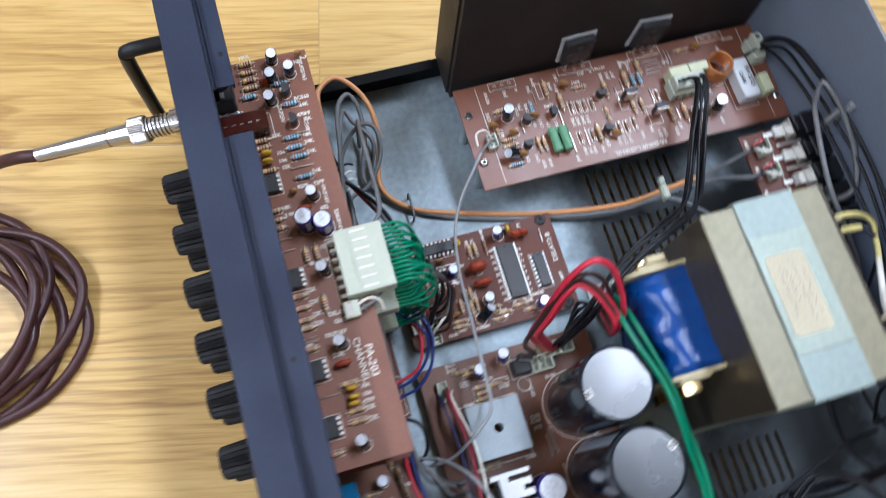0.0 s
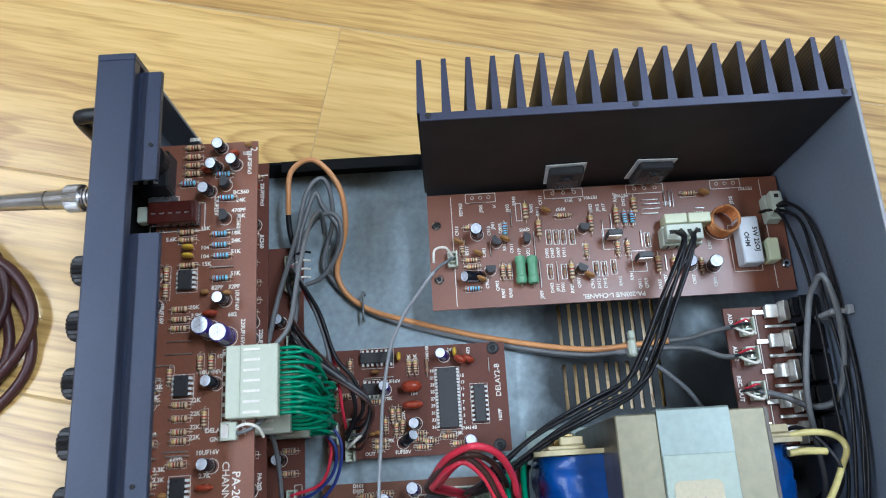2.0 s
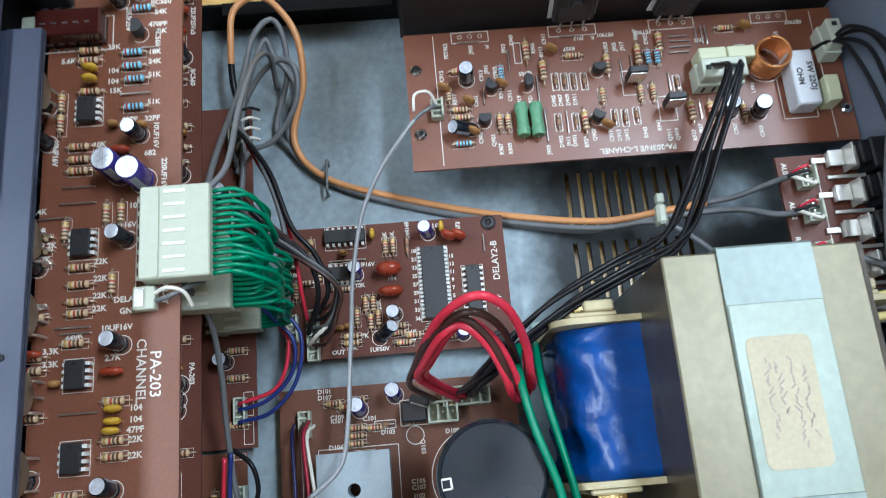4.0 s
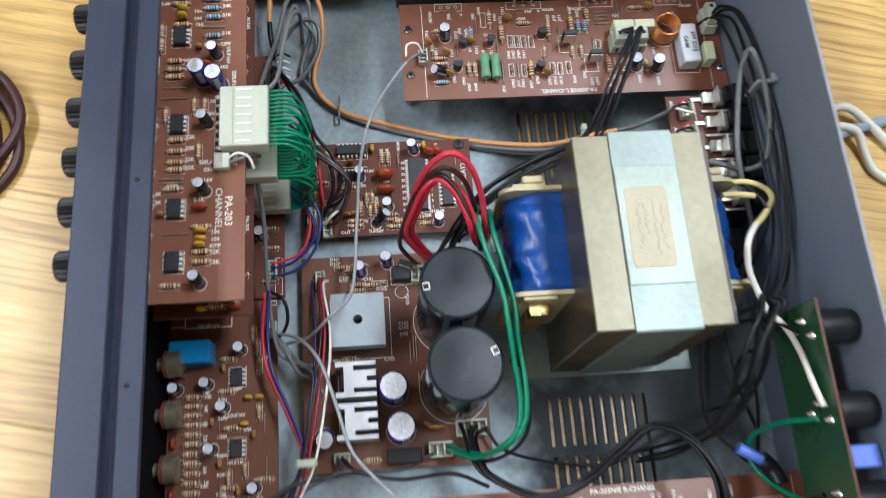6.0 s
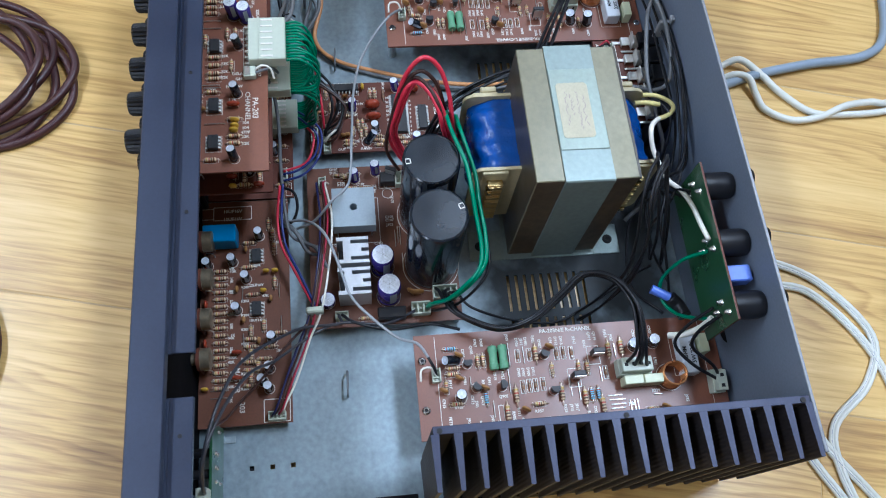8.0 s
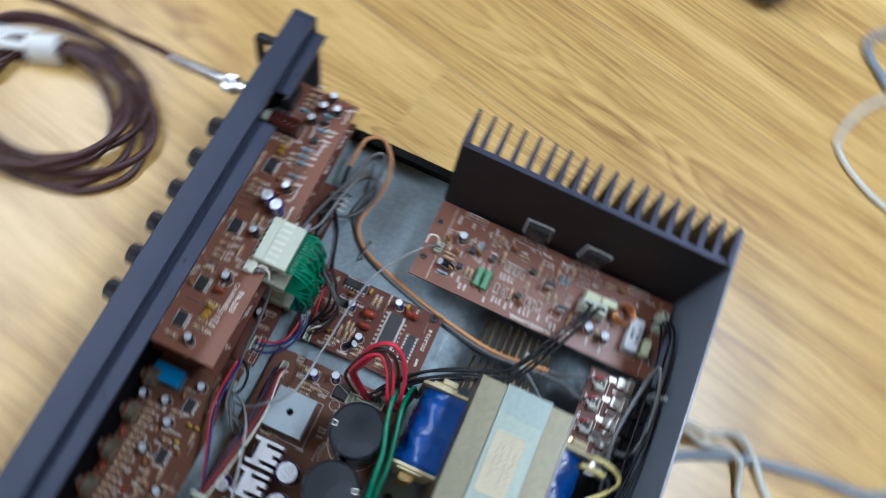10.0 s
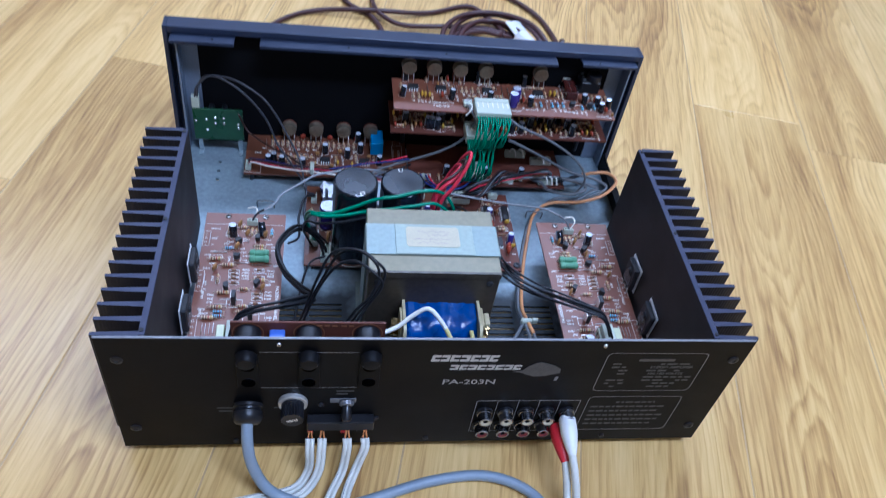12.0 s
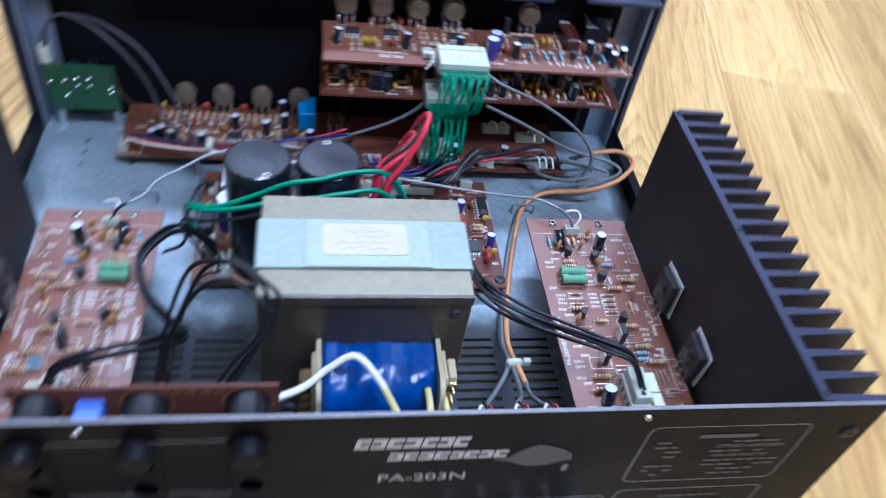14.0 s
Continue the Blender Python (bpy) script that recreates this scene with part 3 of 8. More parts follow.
for x, z in ((-0.105, 0.131), (0.108, 0.131)):
    screw_head(x, -0.0006, z, 0.0016, rear, mat=SOLDER)

# printed marks on the rear panel

def face_at(x, z, turn=0):
    return Matrix.Translation((x, -0.0009, z)) @ pose(0, 0, 0, 90, 0, 0) @ pose(0, 0, 0, 0, 0, turn)


def face_bar(bm, x0, x1, z0, z1, mi=0, skew=0.0):
    bm.faces.new([bm.verts.new((x, -0.0009, z)) for x, z in ((x0, z0), (x1, z0), (x1 + skew, z1), (x0 + skew, z1))]).material_index = mi


bm = bmesh.new()
letters(bm, "PA-203N", 0, 0, 0, 0.0078, m=face_at(0.0220, 0.0890) @ Matrix.Diagonal((1.28, 1, 1, 1)))
part("model_lettering", bm, PANEL_INK, rear, "thin grey model lettering")
random.seed(31)


def brand_shape(x, w, z0, z1, kind):
    """One slanted block of the brand mark, slotted from one side."""
    h, k = z1 - z0, 0.16
    a, b = 0.36 * w, 0.35 * h
    pts = [(0, 0), (w, 0), (w, b), (a, b), (a, h - b), (w, h - b), (w, h), (0, h)]
    if kind:
        pts = [(w - u, v) for u, v in pts[::-1]]
    bm = bmesh.new()
    bm.faces.new([bm.verts.new((x + u + v * k, -0.0009, z0 + v)) for u, v in pts])
    part("brand_mark", bm, BRAND_INK, rear, "slanted silver brand mark")


x = -0.0075
for k in range(7):
    w = random.uniform(0.0056, 0.0068)
    brand_shape(x, w, 0.1130, 0.1202, k % 2)
    x += w + 0.0006
x = 0.0062
for k in range(8):
    w = random.uniform(0.0050, 0.0060)
    brand_shape(x, w, 0.1036, 0.1092, (k + 1) % 2)
    x += w + 0.0007


def frame_line(bm, x0, x1, z0, z1, w=0.00036, r=0.004, mi=0):
    pts = []
    for cx, cz, a in ((x1 - r, z1 - r, 0), (x0 + r, z1 - r, 90), (x0 + r, z0 + r, 180), (x1 - r, z0 + r, 270)):
        pts += [(cx, cz, radians(a + d)) for d in (0, 30, 60, 90)]
    for i in range(len(pts)):
        (ax, az, aa), (bx, bz, ba) = pts[i], pts[(i + 1) % len(pts)]
        q = [(cx + rr * math.cos(t), -0.0009, cz + rr * math.sin(t)) for rr, cx, cz, t in ((r, ax, az, aa), (r, bx, bz, ba), (r - w, bx, bz, ba), (r - w, ax, az, aa))]
        bm.faces.new([bm.verts.new(v) for v in q]).material_index = mi


for fx0, fx1, fz0, fz1 in ((0.1130, 0.1860, 0.0775, 0.1230), (0.1140, 0.1855, 0.0245, 0.0700)):
    bm = bmesh.new()
    frame_line(bm, fx0, fx1, fz0, fz1)
    part("printed_frame", bm, PANEL_INK, rear, "thin grey rounded frame")
bm = bmesh.new()
frame_line(bm, 0.0315, 0.1085, 0.0240, 0.0655, 0.0004, 0.001)
for k in range(1, 5):
    x = 0.0315 + k * 0.0154
    face_bar(bm, x, x + 0.0003, 0.0245, 0.0650)
part("printed_frame", bm, PANEL_INK, rear, "thin grey frame round the phono sockets")
for z in (0.1225, 0.0828):
    bm = bmesh.new()
    face_bar(bm, -0.1175, -0.055, z, z + 0.0004)
    part("printed_line", bm, PANEL_INK, rear)
bm = bmesh.new()  # rows of writing too small to read
random.seed(5)
for k in range(9):
    z = 0.1135 - k * 0.0039
    if k == 0:
        face_bar(bm, 0.137, 0.163, z, z + 0.0028)
        continue
    x = 0.1195
    for n, e in ((2, 0.135), (5, 0.182)):
        if n == 5 and k in (2, 4):
            continue
        while x < e - 0.004:
            w = random.uniform(0.003, 0.008)
            if random.random() < 0.8 and x + w < e:
                face_bar(bm, x, x + w, z, z + 0.0016)
            x += w + 0.0015
        x = max(x, 0.146)
tagged(part("faded_printing", bm, DIM_INK, rear, "faded rows of small print"), kind="stuff")
for word, x, z in (("STEREO AMPLIFIER", 0.1635, 0.1066), ("100-100 WATTS", 0.1610, 0.0988)):
    bm = bmesh.new()
    letters(bm, word, 0, 0, 0, 0.0036, m=face_at(x, z) @ Matrix.Diagonal((1.06, 1, 1, 1)))
    part("faded_printing", bm, DIM_INK, rear, "faded grey lettering")
bm = bmesh.new()
for k in range(6):
    z = 0.0615 - k * 0.0058
    x, e = (0.136, 0.165) if k == 0 else (0.118, 0.178 - 0.004 * (k % 3))
    while x < e:
        w = random.uniform(0.002, 0.006)
        face_bar(bm, x, min(x + w, e + 0.001), z, z + 0.0018)
        x += w + 0.0012
tagged(part("faded_printing", bm, DIM_INK, rear, "faded rows of small print"), kind="stuff")
bm = bmesh.new()
for x, z, w in ((-0.148, 0.058, 0.012), (-0.147, 0.054, 0.01), (-0.110, 0.058, 0.006), (-0.068, 0.078, 0.012), (-0.068, 0.0745, 0.008)):
    face_bar(bm, x, x + w, z, z + 0.0014)
tagged(part("faded_printing", bm, DIM_INK, rear, "faded rows of small print"), kind="stuff")
bm = bmesh.new()  # scraped glue stain with a torn right end
pts = [(0.0505, 0.1015), (0.057, 0.1030), (0.0600, 0.1075), (0.0645, 0.1110), (0.068, 0.1125), (0.0735, 0.1105), (0.0785, 0.1085), (0.0835, 0.1045), (0.0840, 0.1000), (0.079, 0.0985), (0.074, 0.0965), (0.066, 0.0960), (0.060, 0.0985), (0.056, 0.1005)]
bm.faces.new([bm.verts.new((x, -0.00085, z)) for x, z in pts])
r = bmesh.ops.extrude_face_region(bm, geom=bm.faces[:])
bmesh.ops.translate(bm, verts=[v for v in r["geom"] if isinstance(v, bmesh.types.BMVert)], vec=(0, -0.0003, 0))
part("stain", bm, SMUDGE, rear, "dull grey glue stain")
bm = bmesh.new()
face_bar(bm, 0.0815, 0.0838, 0.0905, 0.0955, 0, 0.0006)
part("scratch", bm, BARE_EDGE, rear)

# sockets and fittings of the rear panel
for x in (-0.1255, -0.0865, -0.0470):
    post = put("socket_plate", mesh_of((lambda b: (box(b, x - 0.0072, x + 0.0072, -0.0020, -0.0007, 0.084, 0.1215, 0.0005), b)[1])(bmesh.new()), PANEL_BLACK), rear)
    bm = bmesh.new()
    lathe(bm, [(0, 0.0070, 0), (0.0050, 0.0066, 0), (0.0068, 0.0052, 0), (0.0072, 0.0030, 0)], 20, axis((x, -0.0020, 0.1195), (x, -1, 0.1195)))
    part("socket_cap", bm, [SOCKET_BLACK, BLACK_RUBBER], post, round_=True)
    # no bore is cut: flat near-black discs paint the darkness inside the holes
    for z in (0.1080, 0.0905):
        bm = bmesh.new()
        lathe(bm, [(0, 0.0048, 0), (0.0003, 0.0047, 1), (0.0003, 0.0044, 1)], 18, axis((x, -0.0020, z), (x, -1, z)))
        part("hole", bm, [SOCKET_BLACK, HOLE_BLACK], post)
bm = bmesh.new()
lathe(bm, [(0, 0.0096, 0), (0.0022, 0.0098, 0), (0.0030, 0.0086, 0), (0.0042, 0.0086, 0), (0.0052, 0.0098, 0), (0.0085, 0.0101, 0), (0.0118, 0.0094, 0), (0.0136, 0.0076, 0), (0.0140, 0.0042, 0)], 28, axis((-0.127, -0.0007, 0.0635), (-0.127, -0.6, -0.18)))
part("cable_gland", bm, BLACK_PLASTIC, rear, "round black cord grip", True)
fm = axis((-0.097, -0.0007, 0.066), (-0.097, -1, 0.066))
bm = bmesh.new()
lathe(bm, [(0, 0.0100, 1), (0.0026, 0.0100, 1), (0.0032, 0.0094, 1), (0.0032, 0.0078, 0), (0.006, 0.0074, 0)], 28, fm)
fuse = part("fuse_holder", bm, [BLACK_PLASTIC, NICKEL], rear, "black ribbed fuse holder with a grey ring", True)
bm = bmesh.new()
ribs = [[bm.verts.new((q * math.cos(math.pi * k / 24), q * math.sin(math.pi * k / 24), z)) for k in range(48) for q in ((0.0077 if k % 2 else 0.0070),)] for z in (0.006, 0.0150)]
for k in range(48):
    bm.faces.new((ribs[0][k], ribs[0][(k + 1) % 48], ribs[1][(k + 1) % 48], ribs[1][k]))
bm.faces.new(ribs[1])
bmesh.ops.transform(bm, matrix=fm, verts=bm.verts)
cap_ = part("cap", bm, BLACK_PLASTIC, fuse)
bm = bmesh.new()
letters(bm, "FUSE", 0, 0, 0, 0.0036, m=fm @ pose(0, 0, 0.0152, 0, 0, 200))
part("lettering", bm, SILK, fuse)
bm = bmesh.new()
box(bm, -0.0720, -0.0540, -0.0016, -0.0007, 0.0650, 0.0700, 0.0003)
lathe(bm, [(0, 0.0050, 0), (0.0025, 0.0050, 0), (0.0034, 0.0038, 0)], 18, axis((-0.0605, -0.0016, 0.067), (-0.0605, -1, -0.35)))
lever = part("switch_plate", bm, BARE_EDGE, rear, "bare metal switch plate")
bm = bmesh.new()
lathe(bm, [(0, 0.0036, 0), (0.004, 0.0032, 0), (0.012, 0.0036, 0), (0.0135, 0.0028, 0)], 14, axis((-0.0605, -0.0016, 0.067), (-0.0605, -1, -0.35)))
part("switch_knob", bm, BLACK_PLASTIC, lever, "", True)
bm = bmesh.new()
box(bm, -0.0875, -0.0405, -0.0085, -0.0007, 0.0395, 0.0500, 0.0008)
for x in (-0.0755, -0.0640, -0.0525):
    box(bm, x - 0.0004, x + 0.0004, -0.0092, -0.0085, 0.0400, 0.0495)
part("terminal_block", bm, BLACK_PLASTIC, rear, "black spring terminal block")
for x in (-0.0870, -0.0640):
    bm = bmesh.new()
    box(bm, x, x + 0.0040, -0.0080, -0.0008, 0.0355, 0.0393, 0.0005)
    part("terminal_tab", bm, RED_PLASTIC, rear, "small red terminal tab")
for k in range(5):
    x = 0.0390 + k * 0.01545
    for z, col in ((0.0508, PAPER), (0.0345, SOCKET_RED)):
        m = axis((x, -0.0007, z), (x, -1, z))
        bm = bmesh.new()
        lathe(bm, [(0, 0.0062, 0), (0.0014, 0.0062, 0), (0.0016, 0.0055, 1), (0.0030, 0.0055, 1), (0.0032, 0.0050, 1), (0.0092, 0.0049, 1), (0.0096, 0.0045, 1), (0.0095, 0.0037, 2), (0.0088, 0.0024, 2), (0.0086, 0.0018, 0), (0.0065, 0.0017, 0)], 20, m)
        part("phono_socket", bm, [BLACK_PLASTIC, SOCKET_METAL, col], rear, "chrome phono socket, %s inside" % ("pale yellow" if col is PAPER else "dark red"), True)

# front panel, its inner rail, knobs and handles
bm = bmesh.new()
prof = [(0.3500, 0.0056), (0.3494, 0.0050), (0.3325, 0.0050), (0.3325, 0.0085), (0.3455, 0.0085), (0.3455, 0.1405), (0.3325, 0.1405), (0.3325, 0.1460), (0.3330, 0.1465), (0.3492, 0.1465), (0.3500, 0.1457)]
ends = [[bm.verts.new((x, y, z)) for y, z in prof] for x in (-0.2195, 0.2195)]
for k in range(len(prof)):
    bm.faces.new((ends[0][k], ends[0][(k + 1) % len(prof)], ends[1][(k + 1) % len(prof)], ends[1][k]))
for e in ends:
    bm.faces.new(e)
front = part("front_panel", bm, BLUE_BLACK, amp, "satin blue-black extruded front panel")
for s in (-1, 1):
    bm = bmesh.new()
    box(bm, *sorted((s * 0.2196, s * 0.2235)), 0.3325, 0.3500, 0.0050, 0.1465, 0.0006)
    part("end_cap", bm, BLUE_BLACK, front)
bm = bmesh.new()
box(bm, -0.2125, 0.2125, 0.3432, 0.3446, 0.0125, 0.1400)
part("inner_panel", bm, FLAT_BLACK, amp, "black sheet behind the front panel")
for x0, x1, y0 in ((0.1620, 0.2165, 0.3222), (-0.1385, 0.1370, 0.3195), (-0.2165, -0.161, 0.3195)):
    bm = bmesh.new()
    box(bm, x0, x1, y0, 0.3312, 0.1388, 0.1402, 0.0003)
    box(bm, x0, x1, y0, y0 + 0.0013, 0.1372, 0.1387)
    box(bm, x0, x1, 0.3312, 0.3431, 0.1380, 0.1394)
    rail = part("rail", bm, BLUE_BLACK, amp, "folded blue-black inner rail")
for x in (0.179, -0.180, 0.03, -0.06):
    bm = bmesh.new()
    lathe(bm, [(0, 0.0011, 0), (0.0004, 0.0011, 0), (0.0004, 0.0007, 0), (0.0001, 0.0006, 0)], 12, pose(x, 0.3255, 0.1402))
    part("rail_hole", bm, BLACK_RUBBER, amp)
KNOBS = [(x, 0.1175) for x in (0.128, 0.102, 0.076, 0.050, 0.025, -0.001)] + [(x, 0.0905) for x in (0.128, 0.102, 0.076, 0.050, 0.025, -0.001)]
knob_mesh = None
for x, z in KNOBS:
    if knob_mesh is None:
        bm = bmesh.new()
        prof = [(0.0, 0.0072), (0.003, 0.0078), (0.0148, 0.0071), (0.0160, 0.0062)]
        rings = [[bm.verts.new(((r if k % 2 else r * 0.86) * math.cos(math.pi * k / 18), (r if k % 2 else r * 0.86) * math.sin(math.pi * k / 18), h)) for k in range(36)] for h, r in prof]
        for a, b in zip(rings, rings[1:]):
            for k in range(36):
                bm.faces.new((a[k], a[(k + 1) % 36], b[(k + 1) % 36], b[k]))
        bm.faces.new(rings[-1])
        knob_mesh = mesh_of(bm, BLACK_PLASTIC, "knob")
    put("knob", knob_mesh, amp, axis((x, 0.3502, z), (x, 1, z)), "ribbed black plastic knob")
for x in (0.2095, -0.2095):
    bm = bmesh.new()
    tube(bm, [(x, 0.350, 0.1140), (x, 0.363, 0.1140), (x, 0.3705, 0.1130), (x, 0.3735, 0.108), (x, 0.3740, 0.075), (x, 0.3735, 0.042), (x, 0.3705, 0.0365), (x, 0.363, 0.0355), (x, 0.350, 0.0355)], 0.0038, 12, 6)
    part("handle", bm, BLACK_PLASTIC, amp, "round black carrying handle", True)


# ---- heat sinks ----
def heat_sink(x, y):
    sink = thing("heat_sink", "black anodised finned heat sink standing along the case side", "heat sink", (x, y, 0.0322), "heat sinks")
    bm = bmesh.new()
    box(bm, x - 0.0160, x - 0.0118, y - 0.1005, y + 0.1005, 0.0325, 0.1360, 0.0003)
    # upward faces get the lighter colour with the bluish sheen in it
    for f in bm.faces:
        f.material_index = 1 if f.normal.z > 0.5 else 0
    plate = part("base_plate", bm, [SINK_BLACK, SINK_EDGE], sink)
    for k in range(18):
        yy = y - 0.0995 + k * 0.01171
        bm = bmesh.new()
        w0, w1 = 0.0021, 0.0011
        prof = [(-0.0120, -w0), (0.0160, -w1), (0.0160, w1), (-0.0120, w0)]
        n = 26  # fine ribs along both faces
        left = [(-0.0120 + 0.028 * i / n, -(w0 + (w1 - w0) * i / n) - (0.00013 if i % 2 else 0)) for i in range(n + 1)]
        right = [(a, -b) for a, b in left[::-1]]
        loop = left + right
        lo = [bm.verts.new((x + a, yy + b, 0.0325)) for a, b in loop]
        hi = [bm.verts.new((x + a, yy + b, 0.1360)) for a, b in loop]
        for i in range(len(loop)):
            bm.faces.new((lo[i], lo[(i + 1) % len(loop)], hi[(i + 1) % len(loop)], hi[i]))
        bm.faces.new(lo[::-1])
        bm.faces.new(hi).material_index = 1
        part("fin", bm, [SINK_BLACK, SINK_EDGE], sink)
    for yy in (y - 0.097, y + 0.0, y + 0.0965):
        bm = bmesh.new()
        lathe(bm, [(0, 0.0015, 0), (0.0005, 0.0015, 0), (0.0005, 0.0008, 0)], 10, pose(x - 0.0135, yy, 0.1360))
        part("screw_groove", bm, BLACK_RUBBER, sink)
    return sink


sink_a = heat_sink(0.2010, 0.1025)
sink_b = copy_thing(sink_a, pose(-0.2010, 0.1025, 0.0322, 0, 0, 180))

# ---- electronic parts, each mesh built once ----
LIB = {}


def lib(key, make):
    if key not in LIB:
        bm = bmesh.new()
        mats = make(bm)
        LIB[key] = smooth(mesh_of(bm, mats, key[0] if isinstance(key, tuple) else key))
    return LIB[key]


def resistor_mesh(body, bands, length=0.0067, r=0.00135, reach=0.0020):
    def make(bm):
        m = pose(0, 0, r + 0.0004, 0, 90, 0)
        h = length / 2
        st = [(-h, r * 0.45, 0), (-h + 0.0003, r * 0.9, 0), (-h * 0.72, r, 1), (-h * 0.5, r, 0), (-h * 0.45, r * 0.86, 0), (-h * 0.28, r * 0.86, 2), (-h * 0.08, r * 0.86, 0), (h * 0.1, r * 0.86, 3), (h * 0.3, r * 0.86, 0), (h * 0.45, r * 0.86, 0), (h * 0.55, r, 4), (h * 0.76, r, 0), (h - 0.0003, r * 0.9, 0), (h, r * 0.45, 0)]
        lathe(bm, st, 12, m)
        for s in (-1, 1):
            tube(bm, [(s * h, 0, r + 0.0004), (s * (h + reach * 0.7), 0, r + 0.0004), (s * (h + reach), 0, r * 0.4), (s * (h + reach), 0, -0.0002)], 0.00032, 6, 3, 5)
        return [body, *bands, COPPER_LEAD]
    return make


def ecap_mesh(r, h, sleeve, top, stripe=None):
    def make(bm):
        lathe(bm, [(0.0005, r * 0.94, 0), (0.0011, r, 0), (h * 0.16, r, 0), (h * 0.2, r * 0.93, 0), (h * 0.24, r, 0), (h - r * 0.12, r, 0), (h, r * 0.9, 1), (h, r * 0.78, 1), (h - 0.0003, r * 0.76, 1)], 20)
        if r > 0.0038:
            for a in (0, 60, 120):
                box(bm, -r * 0.6, r * 0.6, -0.00006, 0.00006, h - 0.0004, h - 0.00024, 0, 2, pose(0, 0, 0, 0, 0, a))
        if stripe:
            for k in range(3):
                a0 = radians(180 + k * 12)
                a1 = radians(192 + k * 12)
                bm.faces.new([bm.verts.new(((r + 0.00006) * math.cos(a), (r + 0.00006) * math.sin(a), z)) for a, z in ((a0, h * 0.26), (a1, h * 0.26), (a1, h * 0.93), (a0, h * 0.93))]).material_index = 3
        return [sleeve, top, W_LIGHT, CAP_STRIPE]
    return make


def dip_mesh(n, length, width, body=BLACK_EPOXY):
    def make(bm):
        h = length / 2
        box(bm, -h, h, -width / 2, width / 2, 0.0008, 0.0040, 0.00025)
        lathe(bm, [(0.0040, 0.0007, 2), (0.00405, 0.0007, 2)], 10, pose(h - 0.0014, 0, 0))
        for k in range(n // 2):
            x = -h + length * (k + 0.5) / (n // 2)
            for s in (-1, 1):
                y0, y1 = s * width / 2, s * (width / 2 + 0.0009)
                box(bm, x - 0.0006, x + 0.0006, min(y0, y1), max(y0, y1), 0.0021, 0.0024, 0, 1)
                y2, y3 = s * (width / 2 + 0.0006), s * (width / 2 + 0.0015)
                box(bm, x - 0.0006, x + 0.0006, min(y2, y3), max(y2, y3), 0.0, 0.0021, 0, 1)
        return [body, PIN, BLACK_RUBBER]
    return make


def to92_mesh(bm):
    n = 12
    pts = [(0.0028 * math.cos(math.pi * (k / n) * 1.25 - 0.39), 0.0028 * math.sin(math.pi * (k / n) * 1.25 - 0.39)) for k in range(n + 1)]
    lo = [bm.verts.new((x, y, 0.0024)) for x, y in pts]
    hi = [bm.verts.new((x, y, 0.0072)) for x, y in pts]
    for k in range(n + 1):
        bm.faces.new((lo[k], lo[(k + 1) % (n + 1)], hi[(k + 1) % (n + 1)], hi[k]))
    bm.faces.new(hi)
    bm.faces.new(lo[::-1])
    for x in (-0.0013, 0, 0.0013):
        rod(bm, (x, 0.0002, -0.0002), (x, 0.0002, 0.0026), 0.00025, 6, 1)
    return [BLACK_EPOXY, TIN]


def power_transistor_mesh(bm):
    box(bm, -0.004, 0.004, -0.0016, 0.0016, 0.0032, 0.0135, 0.0004)
    box(bm, -0.0035, 0.0035, 0.0016, 0.0020, 0.0045, 0.0125, 0, 1)
    for x in (-0.0023, 0, 0.0023):
        rod(bm, (x, 0, -0.0002), (x, 0, 0.0033), 0.0004, 6, 1)
    return [BLACK_EPOXY, TIN]


def lump_mesh(mat, a, b, h, z0=0.0012):
    """A dipped capacitor: a flattened lump on two leads."""
    def make(bm):
        bmesh.ops.create_uvsphere(bm, u_segments=14, v_segments=8, radius=1.0, matrix=Matrix.Translation((0, 0, z0 + h / 2)) @ Matrix.Diagonal((a / 2, b / 2, h / 2, 1)))
        for v in bm.verts:
            v.co.x = math.copysign(abs(v.co.x / (a / 2)) ** 0.75 * a / 2, v.co.x)
        for s in (-1, 1):
            rod(bm, (s * a * 0.3, 0, -0.0002), (s * a * 0.3, 0, z0 + h * 0.25), 0.0003, 6, 1)
        return [mat, COPPER_LEAD]
    return make


def boxy_mesh(mat, a, b, h, bevel=0.0005, z0=0.0006):
    def make(bm):
        box(bm, -a / 2, a / 2, -b / 2, b / 2, z0, z0 + h, bevel)
        for s in (-1, 1):
            rod(bm, (s * a * 0.36, 0, -0.0002), (s * a * 0.36, 0, z0 + 0.0004), 0.0003, 6, 1)
        return [mat, TIN]
    return make


def header_mesh(n, pitch=0.0025, w=0.0055, h=0.0065, tall=False):
    """An open nylon wire header with n ways along x."""
    def make(bm):
        L = n * pitch + 0.0012
        box(bm, -L / 2, L / 2, -w / 2, -w / 2 + 0.0009, 0.0004, h, 0.0002)
        box(bm, -L / 2, L / 2, w / 2 - 0.0009, w / 2, 0.0004, h * 0.72, 0.0002)
        box(bm, -L / 2, L / 2, -w / 2 + 0.0009, w / 2 - 0.0009, 0.0004, 0.0018)
        for k in range(n + 1):
            x = -L / 2 + 0.0004 + (L - 0.0008) * k / n
            box(bm, x - 0.0004, x + 0.0004, -w / 2 + 0.0009, w / 2 - 0.0009, 0.0018, h * 0.7)
        for k in range(n):
            x = -L / 2 + L * (k + 0.5) / n
            box(bm, x - 0.0004, x + 0.0004, -0.0004, 0.0004, 0.0018, h * 0.6, 0, 1)
        return [NYLON, TIN]
    return make


